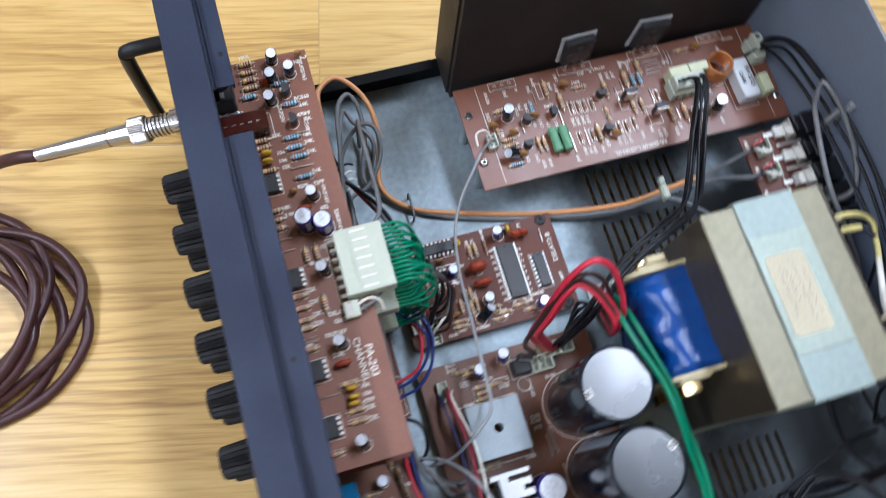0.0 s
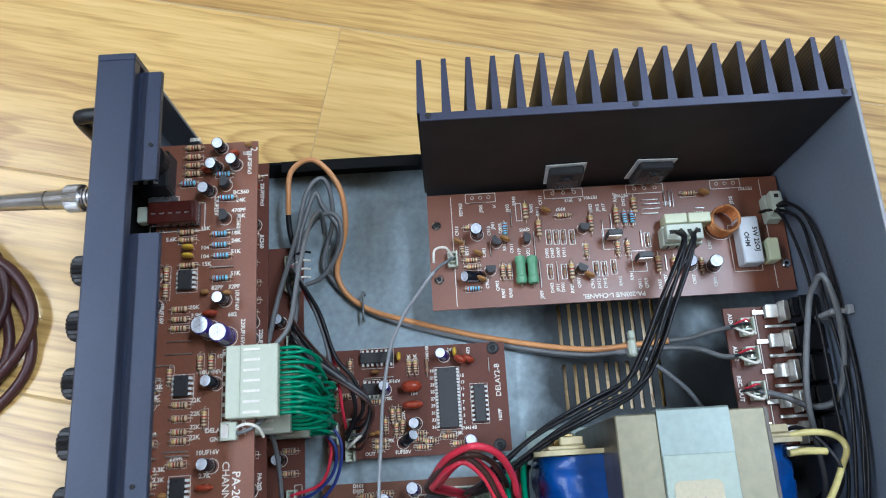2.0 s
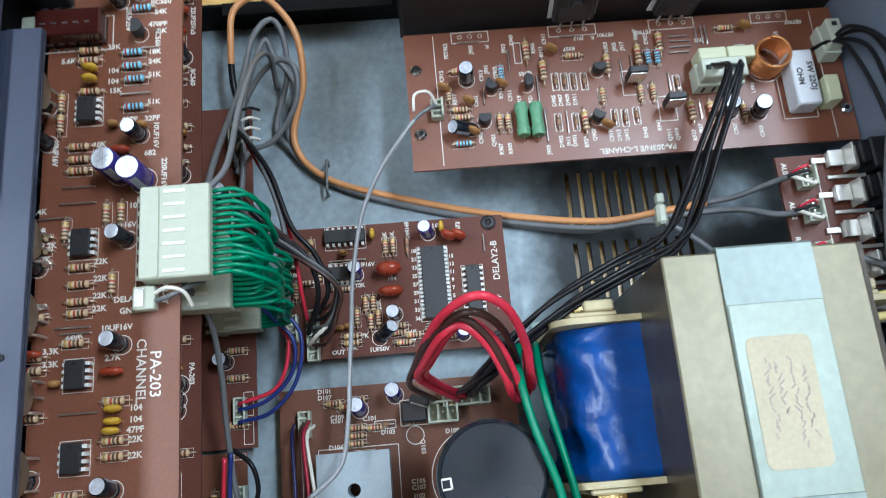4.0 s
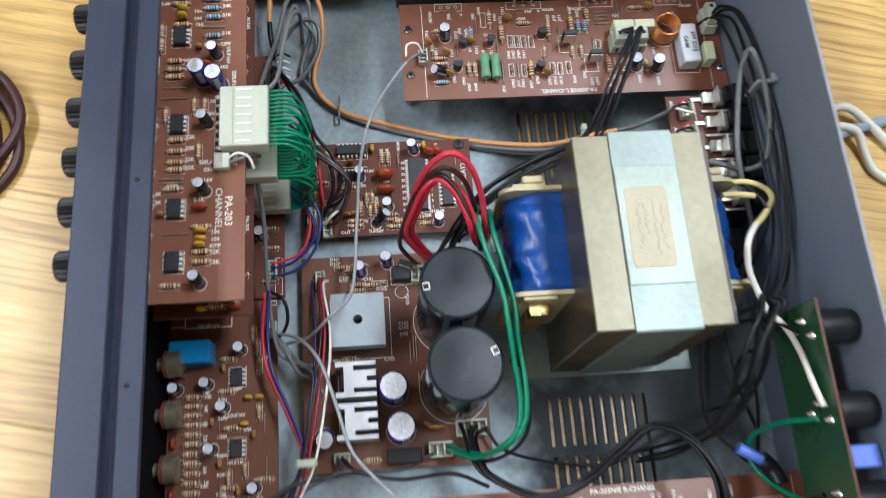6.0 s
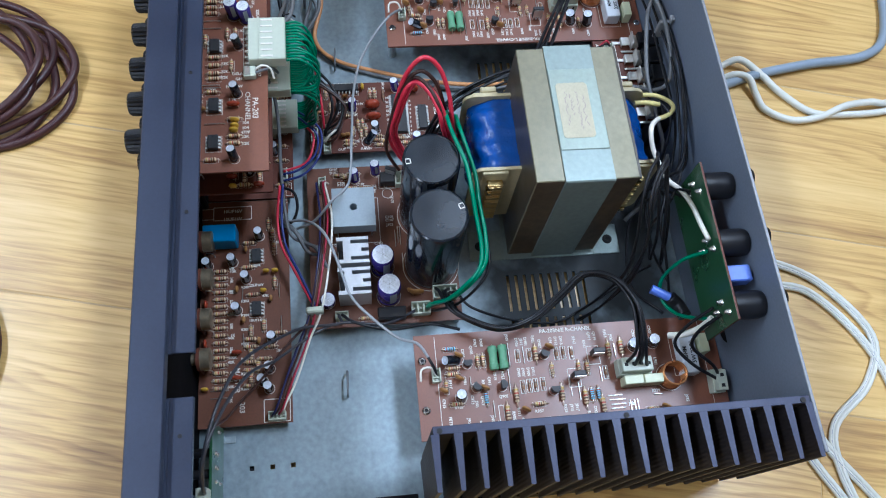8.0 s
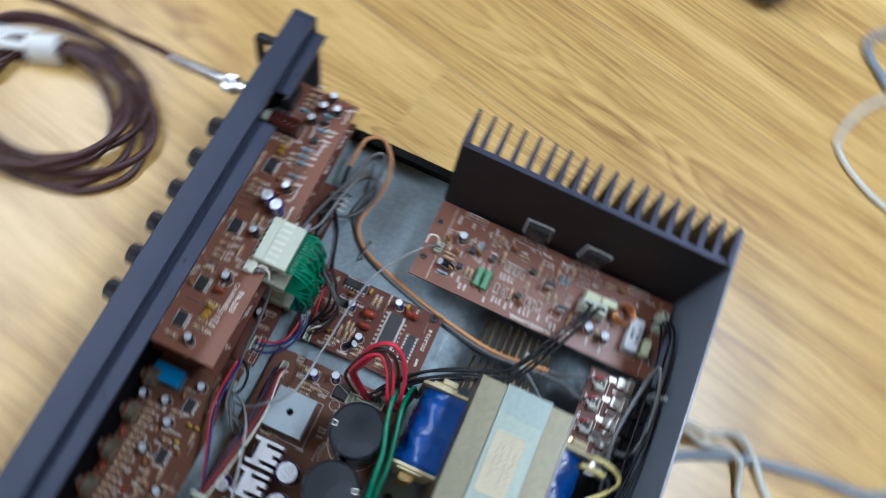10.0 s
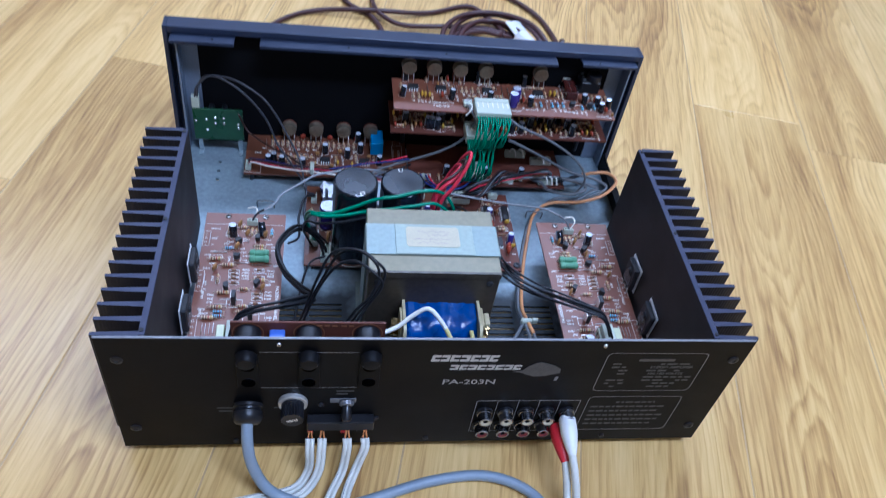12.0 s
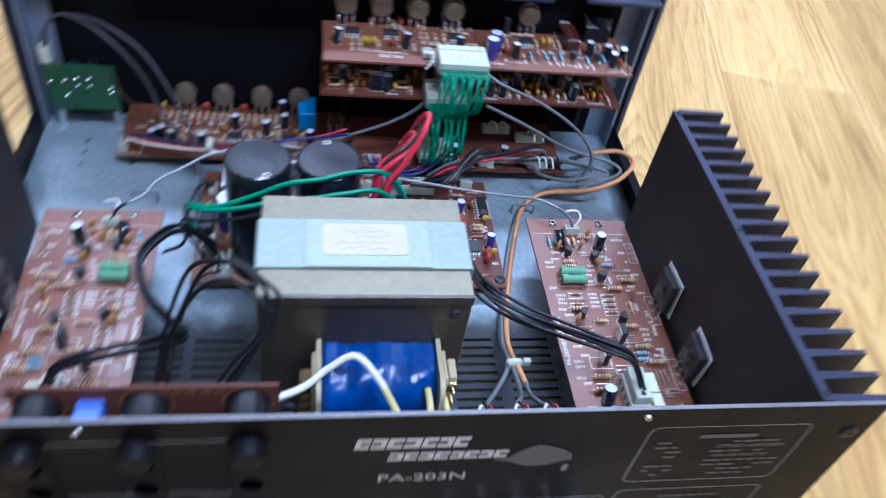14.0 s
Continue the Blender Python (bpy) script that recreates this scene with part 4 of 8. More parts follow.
def diode_mesh(bm):
    lathe(bm, [(-0.0019, 0.0008, 0), (-0.0016, 0.00095, 0), (0.0008, 0.00095, 1), (0.0014, 0.00095, 0), (0.0019, 0.0008, 0)], 10, pose(0, 0, 0.0012, 0, 90, 0))
    for s in (-1, 1):
        tube(bm, [(s * 0.0019, 0, 0.0012), (s * 0.0036, 0, 0.0012), (s * 0.004, 0, 0.0006), (s * 0.004, 0, -0.0002)], 0.0003, 6, 2, 2)
    return [GLASS_DIODE, BAND_DARK, TIN]


def jumper_mesh(length):
    def make(bm):
        h = length / 2
        tube(bm, [(-h, 0, -0.0002), (-h, 0, 0.0006), (-h * 0.85, 0, 0.001), (h * 0.85, 0, 0.001), (h, 0, 0.0006), (h, 0, -0.0002)], 0.0003, 6, 3)
        return [TIN]
    return make


def pot_mesh(bm):
    """A rotary control lying with its shaft along y."""
    m = axis((0, -0.0055, 0.0160), (0, 1, 0.0160))
    lathe(bm, [(0, 0.0058, 0), (0.0006, 0.0070, 0), (0.0062, 0.0070, 0), (0.0064, 0.0074, 1), (0.0085, 0.0074, 1), (0.0086, 0.0035, 0), (0.0135, 0.0035, 0)], 20, m)
    box(bm, -0.0062, 0.0062, 0.0012, 0.0026, 0.0005, 0.0120, 0.0002, 1)
    for x in (-0.005, 0, 0.005):
        tube(bm, [(x, 0.0009, 0.0075), (x, -0.0022, 0.0070), (x, -0.0036, 0.0045), (x, -0.0038, -0.0002)], 0.0005, 6, 3, 2)
    return [POT_METAL, PHENOLIC_DARK, TIN]


TAN = [BAND_BROWN, BAND_DARK, BAND_RED, BAND_GOLD]


class Board:
    """A printed board: a slab, its printing and the parts soldered to it."""

    def __init__(self, name, label, x0, x1, y0, y1, z, mat, t=0.0016, group="circuit boards", notch=()):
        self.z = z
        self.ob = thing(name, label, "circuit board", ((x0 + x1) / 2, (y0 + y1) / 2, z - t), group)
        part("board", sheet(x0, x1, y0, y1, z - t, z, list(notch)), mat, self.ob)
        self.ink = bmesh.new()

    def text(self, s, x, y, size=0.0028, turn=-90):
        letters(self.ink, s, x, y, self.z + 0.00012, size, turn)

    def done(self):
        if self.ink.faces:
            tagged(part("printing", self.ink, SILK, self.ob, "white silkscreen printing"), kind="stuff")
        self.ink = None

    def add(self, name, key, make, x, y, a=0.0, lean=0.0, lean_dir=0.0, label=""):
        return put(name, lib(key, make), self.ob, turned(x, y, self.z, a, lean, lean_dir), label)

    def res(self, x, y, a=90, kind="tan"):
        if kind == "tan":
            self.add("resistor", ("resistor", "tan"), resistor_mesh(R_TAN, TAN), x, y, a)
        elif kind == "blue":
            self.add("resistor", ("resistor", "blue"), resistor_mesh(R_BLUE, [BAND_DARK, BAND_BROWN, BAND_DARK, BAND_RED]), x, y, a, label="pale blue banded resistor")
        elif kind == "long":
            self.add("resistor", ("resistor", "long"), resistor_mesh(R_TAN, TAN, 0.0092, 0.0016, 0.0028), x, y, a)
        elif kind == "green":
            self.add("power_resistor", ("power_resistor", "green"), resistor_mesh(R_GREEN, [R_GREEN] * 4, 0.0158, 0.0031, 0.0012), x, y, a, label="thick green power resistor")
        if kind in ("tan", "blue") and self.ink is not None:
            h = 0.0044
            if a == 90:
                outline(self.ink, x - 0.0016, x + 0.0016, y - h, y + h, 0.00018, self.z + 0.0001)
            else:
                outline(self.ink, x - h, x + h, y - 0.0016, y + 0.0016, 0.00018, self.z + 0.0001)

    def cap(self, x, y, r=0.0031, h=0.0125, kind="black", lean=0.0, lean_dir=0.0, spin=0.0):
        sleeve = SLEEVE_PURPLE if kind == "violet" else SLEEVE_BLACK
        self.add("electrolytic_capacitor", ("electrolytic_capacitor", kind, r, h), ecap_mesh(r, h, sleeve, CAP_TOP, True), x, y, spin, lean, lean_dir, "violet capacitor with a bright top" if kind == "violet" else "black capacitor with a bright top")
        if self.ink is not None:
            ring(self.ink, x, y, r + 0.0003, 0.0003, self.z + 0.0001, 20, 0, 360)

    def ic(self, x, y, n=8, length=0.0095, width=0.0062, a=0):
        self.add("chip", ("chip", n), dip_mesh(n, length, width), x, y, a, label="black %d-pin chip" % n)
        lx, ly = (length, width + 0.0036) if a == 0 else (width + 0.0036, length)
        outline(self.ink, x - lx / 2 - 0.0008, x + lx / 2 + 0.0008, y - ly / 2, y + ly / 2, 0.00025, self.z + 0.0001)

    def q(self, x, y, a=0):
        self.add("transistor", "transistor", to92_mesh, x, y, a, label="small black transistor")
        ring(self.ink, x, y, 0.0031, 0.0003, self.z + 0.0001, 14, a - 40, a + 220)

    def disc(self, x, y, a=90, mat=TAN_DISC, size=0.0052, label="ochre ceramic disc capacitor"):
        self.add("disc_capacitor", ("disc", mat.name, size), lump_mesh(mat, size, 0.0026, size), x, y, a, label=label)

    def film(self, x, y, a=90, L=0.0095, w=0.0038, h=0.0075):
        self.add("film_capacitor", ("film", L, w, h), lump_mesh(RED_FILM, L, w, h), x, y, a, label="glossy dark red film capacitor")

    def wire(self, x, y, length=0.009, a=90):
        self.add("wire_link", ("wire_link", length), jumper_mesh(length), x, y, a)

    def header(self, x, y, n, a=0, **k):
        return self.add("connector", ("connector", n, *k.values()), header_mesh(n, **k), x, y, a, label="ivory nylon connector")


def board_screw(parent, x, y, z, r=0.0032, mat=BLACK_EPOXY):
    return screw_head(x, y, z + 0.0004, r, parent, (0, 0, 1), mat)

# ---- upper preamplifier board ----
pre = Board("preamp_board", "upper brown preamplifier board full of small parts", -0.0175, 0.1945, 0.2855, 0.3345, 0.1050, PHENOLIC)
for x in (0.192, 0.187, 0.1825, 0.178):
    pre.res(x, 0.317)
for x, y in ((0.1477, 0.319), (0.1436, 0.319), (0.131, 0.318), (0.1096, 0.321), (0.1047, 0.321), (0.1004, 0.321), (0.065, 0.319), (0.059, 0.319), (0.053, 0.319), (0.049, 0.319), (0.039, 0.320), (0.019, 0.306), (0.0065, 0.306), (0.0015, 0.306), (-0.0095, 0.320)):
    pre.res(x, y)
for x in (0.0765, 0.0718, 0.0672, 0.0485, 0.0352, 0.0308, 0.0155):
    pre.res(x, 0.3335)
for x, y in ((0.173, 0.319), (0.1645, 0.300), (0.177, 0.302), (0.146, 0.303), (0.1404, 0.303), (0.135, 0.302), (0.1238, 0.302)):
    pre.res(x, y, 90, "blue")
for x, y in ((0.0837, 0.3107), (0.0837, 0.3056), (0.0785, 0.3245), (0.0585, 0.308), (0.127, 0.328), (0.119, 0.328)):
    pre.res(x, y, 0)
for x, y, w in ((0.1295, 0.302, 0.011), (0.0945, 0.321, 0.011), (0.0885, 0.321, 0.012), (0.0835, 0.329, 0.011), (0.070, 0.319, 0.009), (0.0445, 0.321, 0.011), (0.0425, 0.320, 0.010), (0.016, 0.318, 0.012), (0.148, 0.297, 0.006)):
    pre.wire(x, y, w)
for x, y, a in ((0.1915, 0.3035, 200), (0.181, 0.3055, 160), (0.182, 0.296, 170), (0.1685, 0.3085, 150), (0.113, 0.300, 120), (0.074, 0.3035, 80), (0.0375, 0.3045, 60), (-0.009, 0.306, 30), (0.112, 0.3325, 90), (0.066, 0.3335, 90), (-0.004, 0.3325, 90)):
    pre.cap(x, y, 0.0028, 0.0108, lean=random.uniform(4, 12), lean_dir=a, spin=a + 90)
pre.cap(0.099, 0.3065, 0.0043, 0.0145, "violet", 4, 90)
pre.cap(0.0955, 0.2985, 0.0043, 0.0145, "violet", 3, 110)
for x, y, a in ((0.1715, 0.301, 180), (0.154, 0.301, 180), (0.126, 0.3335, 90)):
    pre.q(x, y, a)
for x, y in ((0.1395, 0.3175), (0.1352, 0.3175), (0.0165, 0.3055), (0.0125, 0.3055), (0.0095, 0.306)):
    pre.disc(x, y, 90, YELLOW_DISC, 0.0056, "yellow dipped capacitor")
for x, y in ((0.1915, 0.2895), (0.116, 0.2985), (0.117, 0.309), (0.026, 0.325)):
    pre.disc(x, y, 90, TAN_DISC, 0.004)
for x, y, L in ((0.1787, 0.310, 0.005), (0.187, 0.296, 0.005), (0.1065, 0.306, 0.0075), (0.036, 0.3335, 0.009), (0.0285, 0.3065, 0.0085)):
    pre.film(x, y, 90, L, 0.003, 0.005)
for x in (0.1235, 0.0735, 0.0285, 0.002):
    pre.ic(x, 0.3185)
for s, x, y in (("100R", 0.197, 0.317), ("10K", 0.186, 0.308), ("102", 0.188, 0.291), ("102", 0.175, 0.320), ("1.8K", 0.1738, 0.301), ("BC560", 0.1675, 0.2935), ("24K", 0.1633, 0.2935), ("470PF", 0.158, 0.2945), ("16K", 0.155, 0.2935), ("33K", 0.1495, 0.3105), ("5.6K", 0.1448, 0.327), ("18K", 0.1465, 0.2955), ("24K", 0.1425, 0.2955), ("51K", 0.137, 0.2955), ("104", 0.1397, 0.3105), ("104", 0.1353, 0.3105), ("15K", 0.1315, 0.3095), ("51K", 0.126, 0.2955), ("82PF", 0.1195, 0.304), ("32PF", 0.1195, 0.296), ("10K", 0.1105, 0.3145), ("3.9K", 0.1065, 0.3135), ("682", 0.106, 0.2965), ("100R", 0.0865, 0.3005), ("2.4K", 0.0865, 0.3345), ("220R", 0.0795, 0.3345), ("2.2K", 0.074, 0.3305), ("47K", 0.069, 0.332), ("10UF16V", 0.0795, 0.306), ("22K", 0.067, 0.3125), ("22K", 0.061, 0.3125), ("22K", 0.055, 0.3125), ("22K", 0.0505, 0.3125), ("DELAY", 0.053, 0.3035), ("GND", 0.049, 0.3025), ("220R", 0.0525, 0.3325), ("3.3K", 0.0372, 0.328), ("3.3K", 0.0328, 0.328), ("10UF16V", 0.0435, 0.3065), ("220R", 0.0418, 0.3205), ("2.7K", 0.0335, 0.3075), ("104", 0.0165, 0.2995), ("104", 0.0128, 0.2995), ("47PF", 0.0095, 0.2995), ("22K", 0.0065, 0.2995), ("22K", 0.0015, 0.2995)):
    pre.text(s, x, y)
for s, x, y in (("22UF25Vx3", 0.183, 0.2895), ("BC560", 0.1525, 0.2945), ("22UF25V", 0.161, 0.3055), ("220UF16Vx2", 0.0965, 0.2915), ("10UF16V", 0.1085, 0.330), ("10UF16V", 0.113, 0.2945), ("DELAY", 0.0545, 0.2905)):
    pre.text(s, x, y, 0.0027, 180)
pre.text("PA-203", 0.027, 0.2935, 0.0052, 180)
pre.text("CHANNEL", 0.0285, 0.2982, 0.0046, 180)
pre.text("2", 0.190, 0.2875, 0.005, 180)
outline(pre.ink, 0.0565, 0.0895, 0.2965, 0.3005, 0.0004, pre.z + 0.0001)
outline(pre.ink, 0.1488, 0.1630, 0.3110, 0.3375, 0.0004, pre.z + 0.0001)
outline(pre.ink, 0.1620, 0.1670, 0.3240, 0.3390, 0.0004, pre.z + 0.0001)
for k in range(7):
    box(pre.ink, 0.0590 + k * 0.0044, 0.0608 + k * 0.0044, 0.2972, 0.2990, pre.z, pre.z + 0.0002)
pre.done()
# headphone jack block, slide switch and board controls
bm = bmesh.new()
box(bm, 0.1672, 0.1865, 0.3255, 0.3425, 0.1052, 0.1180, 0.0008)
lathe(bm, [(0, 0.0075, 0), (0.006, 0.0070, 0)], 20, pose(0.1800, 0.3320, 0.1180))
for k in range(3):
    lathe(bm, [(0, 0.0026, 1), (0.0012, 0.0026, 1), (0.0012, 0.0016, 1)], 14, pose(0.1645, 0.3265 + k * 0.0048, 0.1052))
    box(bm, 0.1690, 0.1720, 0.3300 + k * 0.0048, 0.3320 + k * 0.0048, 0.1180, 0.1186, 0, 2)
part("jack_socket", bm, [BLACK_PLASTIC, SOLDER, TIN], pre.ob, "black headphone jack block")
bm = bmesh.new()
box(bm, 0.1505, 0.1615, 0.3125, 0.3360, 0.1056, 0.1140, 0.0006)
box(bm, 0.1520, 0.1600, 0.3362, 0.3415, 0.1070, 0.1125, 0.0006, 1)
for k in range(5):
    box(bm, 0.1488, 0.1498, 0.3150 + k * 0.004, 0.3162 + k * 0.004, 0.1050, 0.1060, 0, 2)
    box(bm, 0.1550, 0.1556, 0.3160 + k * 0.004, 0.3180 + k * 0.004, 0.1140, 0.1142, 0, 2)
part("slide_switch", bm, [SWITCH_RED, NYLON, TIN], pre.ob, "dark red transparent push switch")
for x in (-0.002, 0.022, 0.047, 0.072, 0.126):
    put("control", lib("control", pot_mesh), pre.ob, turned(x, 0.3335, pre.z - 0.0005), "tarnished metal rotary control")


def plug_housing(name, x0, x1, y0, y1, z0, z1, ways, parent):
    bm = bmesh.new()
    box(bm, x0, x1, y0, y1, z0, z1, 0.0005)
    box(bm, x0 + 0.0006, x1 - 0.0006, y1 - 0.0066, y1 - 0.0060, z1, z1 + 0.0006, 0)
    L = (x1 - x0) / ways
    for k in range(ways):
        x = x0 + L * (k + 0.5)
        box(bm, x - 0.0006, x + 0.0006, y0 + 0.008, y0 + 0.0155, z1 - 0.0002, z1 + 0.00035, 0, 1)
        box(bm, x - 0.0008, x + 0.0008, y1, y1 + 0.0030, z0 + 0.001, z0 + 0.002, 0, 1)
    return part(name, bm, [NYLON, SILK], parent, "ivory nylon plug with %d ways" % ways)


plug_housing("plug", 0.0570, 0.0895, 0.2730, 0.2965, 0.1056, 0.1145, 7, pre.ob)
bm = bmesh.new()
box(bm, 0.0480, 0.0560, 0.2925, 0.3000, 0.1052, 0.1095, 0.0004)
box(bm, 0.0490, 0.0550, 0.2960, 0.2992, 0.1095, 0.1102, 0, 1)
part("plug", bm, [NYLON, TIN], pre.ob, "small ivory two-way plug")

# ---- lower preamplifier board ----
# darkened brown carries the shade under the upper board
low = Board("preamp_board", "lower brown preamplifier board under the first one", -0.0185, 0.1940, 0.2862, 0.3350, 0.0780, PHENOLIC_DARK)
random.seed(11)
for k in range(120):
    x = -0.014 + (k % 40) * 0.0051 + random.uniform(-0.0012, 0.0012)
    y = (0.2945, 0.3025, 0.3110)[k // 40] + random.uniform(-0.0018, 0.0018)
    if 0.046 < x < 0.084 and y < 0.306:
        continue
    c = random.random()
    if c < 0.16:
        low.cap(x, y)
    elif c < 0.62:
        low.res(x, y, 90 if c < 0.45 else 0)
    elif c < 0.80:
        low.disc(x, y)
    elif c < 0.90:
        low.disc(x, y, 90, YELLOW_DISC, 0.0052, "yellow dipped capacitor")
    else:
        low.film(x, y, 90, 0.007, 0.003, 0.005)
for x in (-0.002, 0.022, 0.047, 0.072, 0.126):
    put("control", lib("control", pot_mesh), low.ob, turned(x, 0.3335, low.z - 0.0005), "tarnished metal rotary control")
for s, x in (("22UF25Vx3", 0.176), ("BC560", 0.150), ("220UF16Vx2", 0.0965), ("PA-203", 0.030)):
    low.text(s, x, 0.2895, 0.0027, 180)
low.text("1", 0.187, 0.2885, 0.005, 180)
low.done()
plug_housing("plug", 0.0515, 0.0790, 0.2730, 0.2965, 0.0786, 0.0875, 7, low.ob)
for x in (0.0, 0.1, 0.186):
    for z0, z1 in ((0.0785, 0.1032), (0.0235, 0.0762)):
        bm = bmesh.new()
        rod(bm, (x, 0.3395, z0), (x, 0.3395, z1), 0.0024, 10)
        part("spacer", bm, BLACK_PLASTIC, low.ob)

# ---- input board on the floor pan ----
# its dark brown has the shade at the case bottom painted in
inp = Board("input_board", "dark brown input board on the floor pan, wired with connectors", 0.0045, 0.1630, 0.2780, 0.3380, 0.0225, PHENOLIC_DARK)
for x, y, n in ((0.1460, 0.2845, 4), (0.1180, 0.3255, 4), (0.1430, 0.3155, 4)):
    inp.header(x, y, n, 0, pitch=0.0050, w=0.0070, h=0.0080)
for x, n in ((0.104, 4), (0.020, 4)):
    inp.header(x, 0.2845, n, 0)
for x in (0.014, 0.034, 0.046, 0.058, 0.088, 0.094, 0.114, 0.138):
    inp.res(x, 0.286, 0 if x > 0.1 else 90)
for x in (0.0415, 0.0665, 0.081, 0.118):
    inp.cap(x, 0.291)
inp.text("100P", 0.108, 0.2815, 0.0028, 180)
inp.text("104", 0.095, 0.2815, 0.0028, 180)
outline(inp.ink, 0.006, 0.016, 0.2795, 0.2835, 0.0003, inp.z + 0.0001)
outline(inp.ink, 0.018, 0.028, 0.2795, 0.2835, 0.0003, inp.z + 0.0001)
inp.done()
plug_housing("plug", 0.0520, 0.0760, 0.2725, 0.2940, 0.0310, 0.0395, 7, inp.ob)
for x in (0.012, 0.155):
    for y in (0.283, 0.333):
        bm = bmesh.new()
        rod(bm, (x, y, 0.0120), (x, y, 0.0209), 0.0025, 10)
        part("spacer", bm, BLACK_PLASTIC, inp.ob)
bm = bmesh.new()
box(bm, 0.053, 0.075, 0.2895, 0.2935, 0.0226, 0.0315)
part("plug_base", bm, NYLON, inp.ob)

# ---- master volume board ----
mas = Board("master_board", "brown master control board with four rotary controls", -0.1555, 0.0030, 0.2825, 0.3420, 0.0225, PHENOLIC_ORANGE)
for x in (-0.0335, -0.0605, -0.0880, -0.1145):
    put("control", lib("control", pot_mesh), mas.ob, turned(x, 0.3365, mas.z), "tarnished metal rotary control")
bm = bmesh.new()
box(bm, -0.0335, -0.0210, 0.3165, 0.3385, 0.0232, 0.0385, 0.0008)
part("film_capacitor", bm, BLUE_FILM, mas.ob, "bright cyan film capacitor")
mas.ic(-0.0400, 0.3045)
mas.ic(-0.0785, 0.3045)
for x, y in ((-0.0455, 0.337), (-0.0435, 0.3205), (-0.0565, 0.3115), (-0.0785, 0.3175), (-0.1000, 0.2945), (-0.1280, 0.3010), (-0.0250, 0.3025), (-0.0225, 0.3445), (-0.1330, 0.297), (-0.1200, 0.2965)):
    if y < 0.341:
        mas.cap(x, y, 0.003, 0.0115)
random.seed(3)
for k in range(17):
    x = -0.0500 - k * 0.00505
    mas.res(x, 0.3285)
    if k % 3 == 0:
        mas.text(("10K", "22K", "47K", "1K", "100K", "4.7K")[k // 3], x, 0.3205, 0.0026)
for k in range(8):
    mas.res(-0.094 - k * 0.0052, 0.3085, 90 if k % 3 else 0)
for k in range(9):
    mas.text("R%d" % (201 + k), -0.052 - k * 0.010, 0.3125, 0.0025)
for k in range(12):
    mas.text("%dK" % (10 + 4 * k), -0.0480 - k * 0.0082, 0.3215, 0.0026, 180 if k % 2 else -90)
for x, y, a in ((-0.0345, 0.2925, 0), (-0.0480, 0.3105, 90), (-0.0600, 0.2925, 0), (-0.0680, 0.3070, 90), (-0.0900, 0.3000, 0), (-0.1050, 0.2960, 90), (-0.1130, 0.3000, 90), (-0.1180, 0.3040, 0), (-0.0300, 0.3095, 90), (-0.0165, 0.2960, 0), (-0.0240, 0.2935, 0), (-0.0960, 0.2895, 90)):
    mas.res(x, y, a)
for x, y in ((-0.0350, 0.3115), (-0.0640, 0.3175), (-0.0860, 0.3130), (-0.1010, 0.3030), (-0.0720, 0.2950)):
    mas.disc(x, y, 0, TAN_DISC, 0.0045)
for s_, x, y in (("100P", -0.0300, 0.2890), ("NJM", -0.0465, 0.3045), ("22UF16V", -0.0610, 0.3050), ("47K", -0.0690, 0.2990), ("10UF16V", -0.0860, 0.3050), ("33K", -0.0960, 0.2935), ("104", -0.1080, 0.2905)):
    mas.text(s_, x, y, 0.0026)
for x in (-0.047, -0.074, -0.101):
    mas.disc(x, 0.3375, 0, RED_FILM, 0.006, "small dark red film capacitor")
for x, y in ((-0.0520, 0.298), (-0.0520, 0.292), (-0.066, 0.300)):
    mas.disc(x, y, 90, YELLOW_DISC, 0.0048, "yellow dipped capacitor")
mas.film(-0.108, 0.3175, 90, 0.007, 0.003, 0.005)
mas.film(-0.125, 0.3175, 90, 0.007, 0.003, 0.005)
for x, y, w, a in ((-0.068, 0.314, 0.009, 0), (-0.066, 0.2895, 0.01, 0), (-0.0905, 0.2885, 0.012, 0), (-0.099, 0.3135, 0.008, 0), (-0.132, 0.3285, 0.011, 90), (-0.137, 0.3285, 0.011, 90)):
    mas.wire(x, y, w, a)
mas.disc(-0.131, 0.3375, 90, YELLOW_DISC, 0.005, "yellow dipped capacitor")
outline(mas.ink, -0.0110, -0.0010, 0.3080, 0.3340, 0.0005, mas.z + 0.0001)
stroke(mas.ink, -0.002, 0.334, -0.002, 0.342, 0.0004, mas.z + 0.0001)
stroke(mas.ink, -0.010, 0.334, -0.010, 0.342, 0.0004, mas.z + 0.0001)
outline(mas.ink, -0.1545, -0.1400, 0.2840, 0.3005, 0.0005, mas.z + 0.0001)
outline(mas.ink, 0.000, 0.0025, 0.283, 0.288, 0.0003, mas.z + 0.0001)
mas.text("MASTER", -0.1260, 0.3175, 0.0046, 180)
mas.text("203", -0.1440, 0.3145, 0.0048, 180)
mas.text("10UF16V", -0.0105, 0.321, 0.0034)
mas.text("10UF16V", -0.0045, 0.321, 0.0034)
mas.done()
mas.header(-0.1515, 0.2920, 4, 90)
mas.header(-0.0150, 0.2850, 3, 0)
for x in (-0.148, -0.008):
    for y in (0.287, 0.338):
        bm = bmesh.new()
        rod(bm, (x, y, 0.0120), (x, y, 0.0209), 0.0025, 10)
        part("spacer", bm, BLACK_PLASTIC, mas.ob)

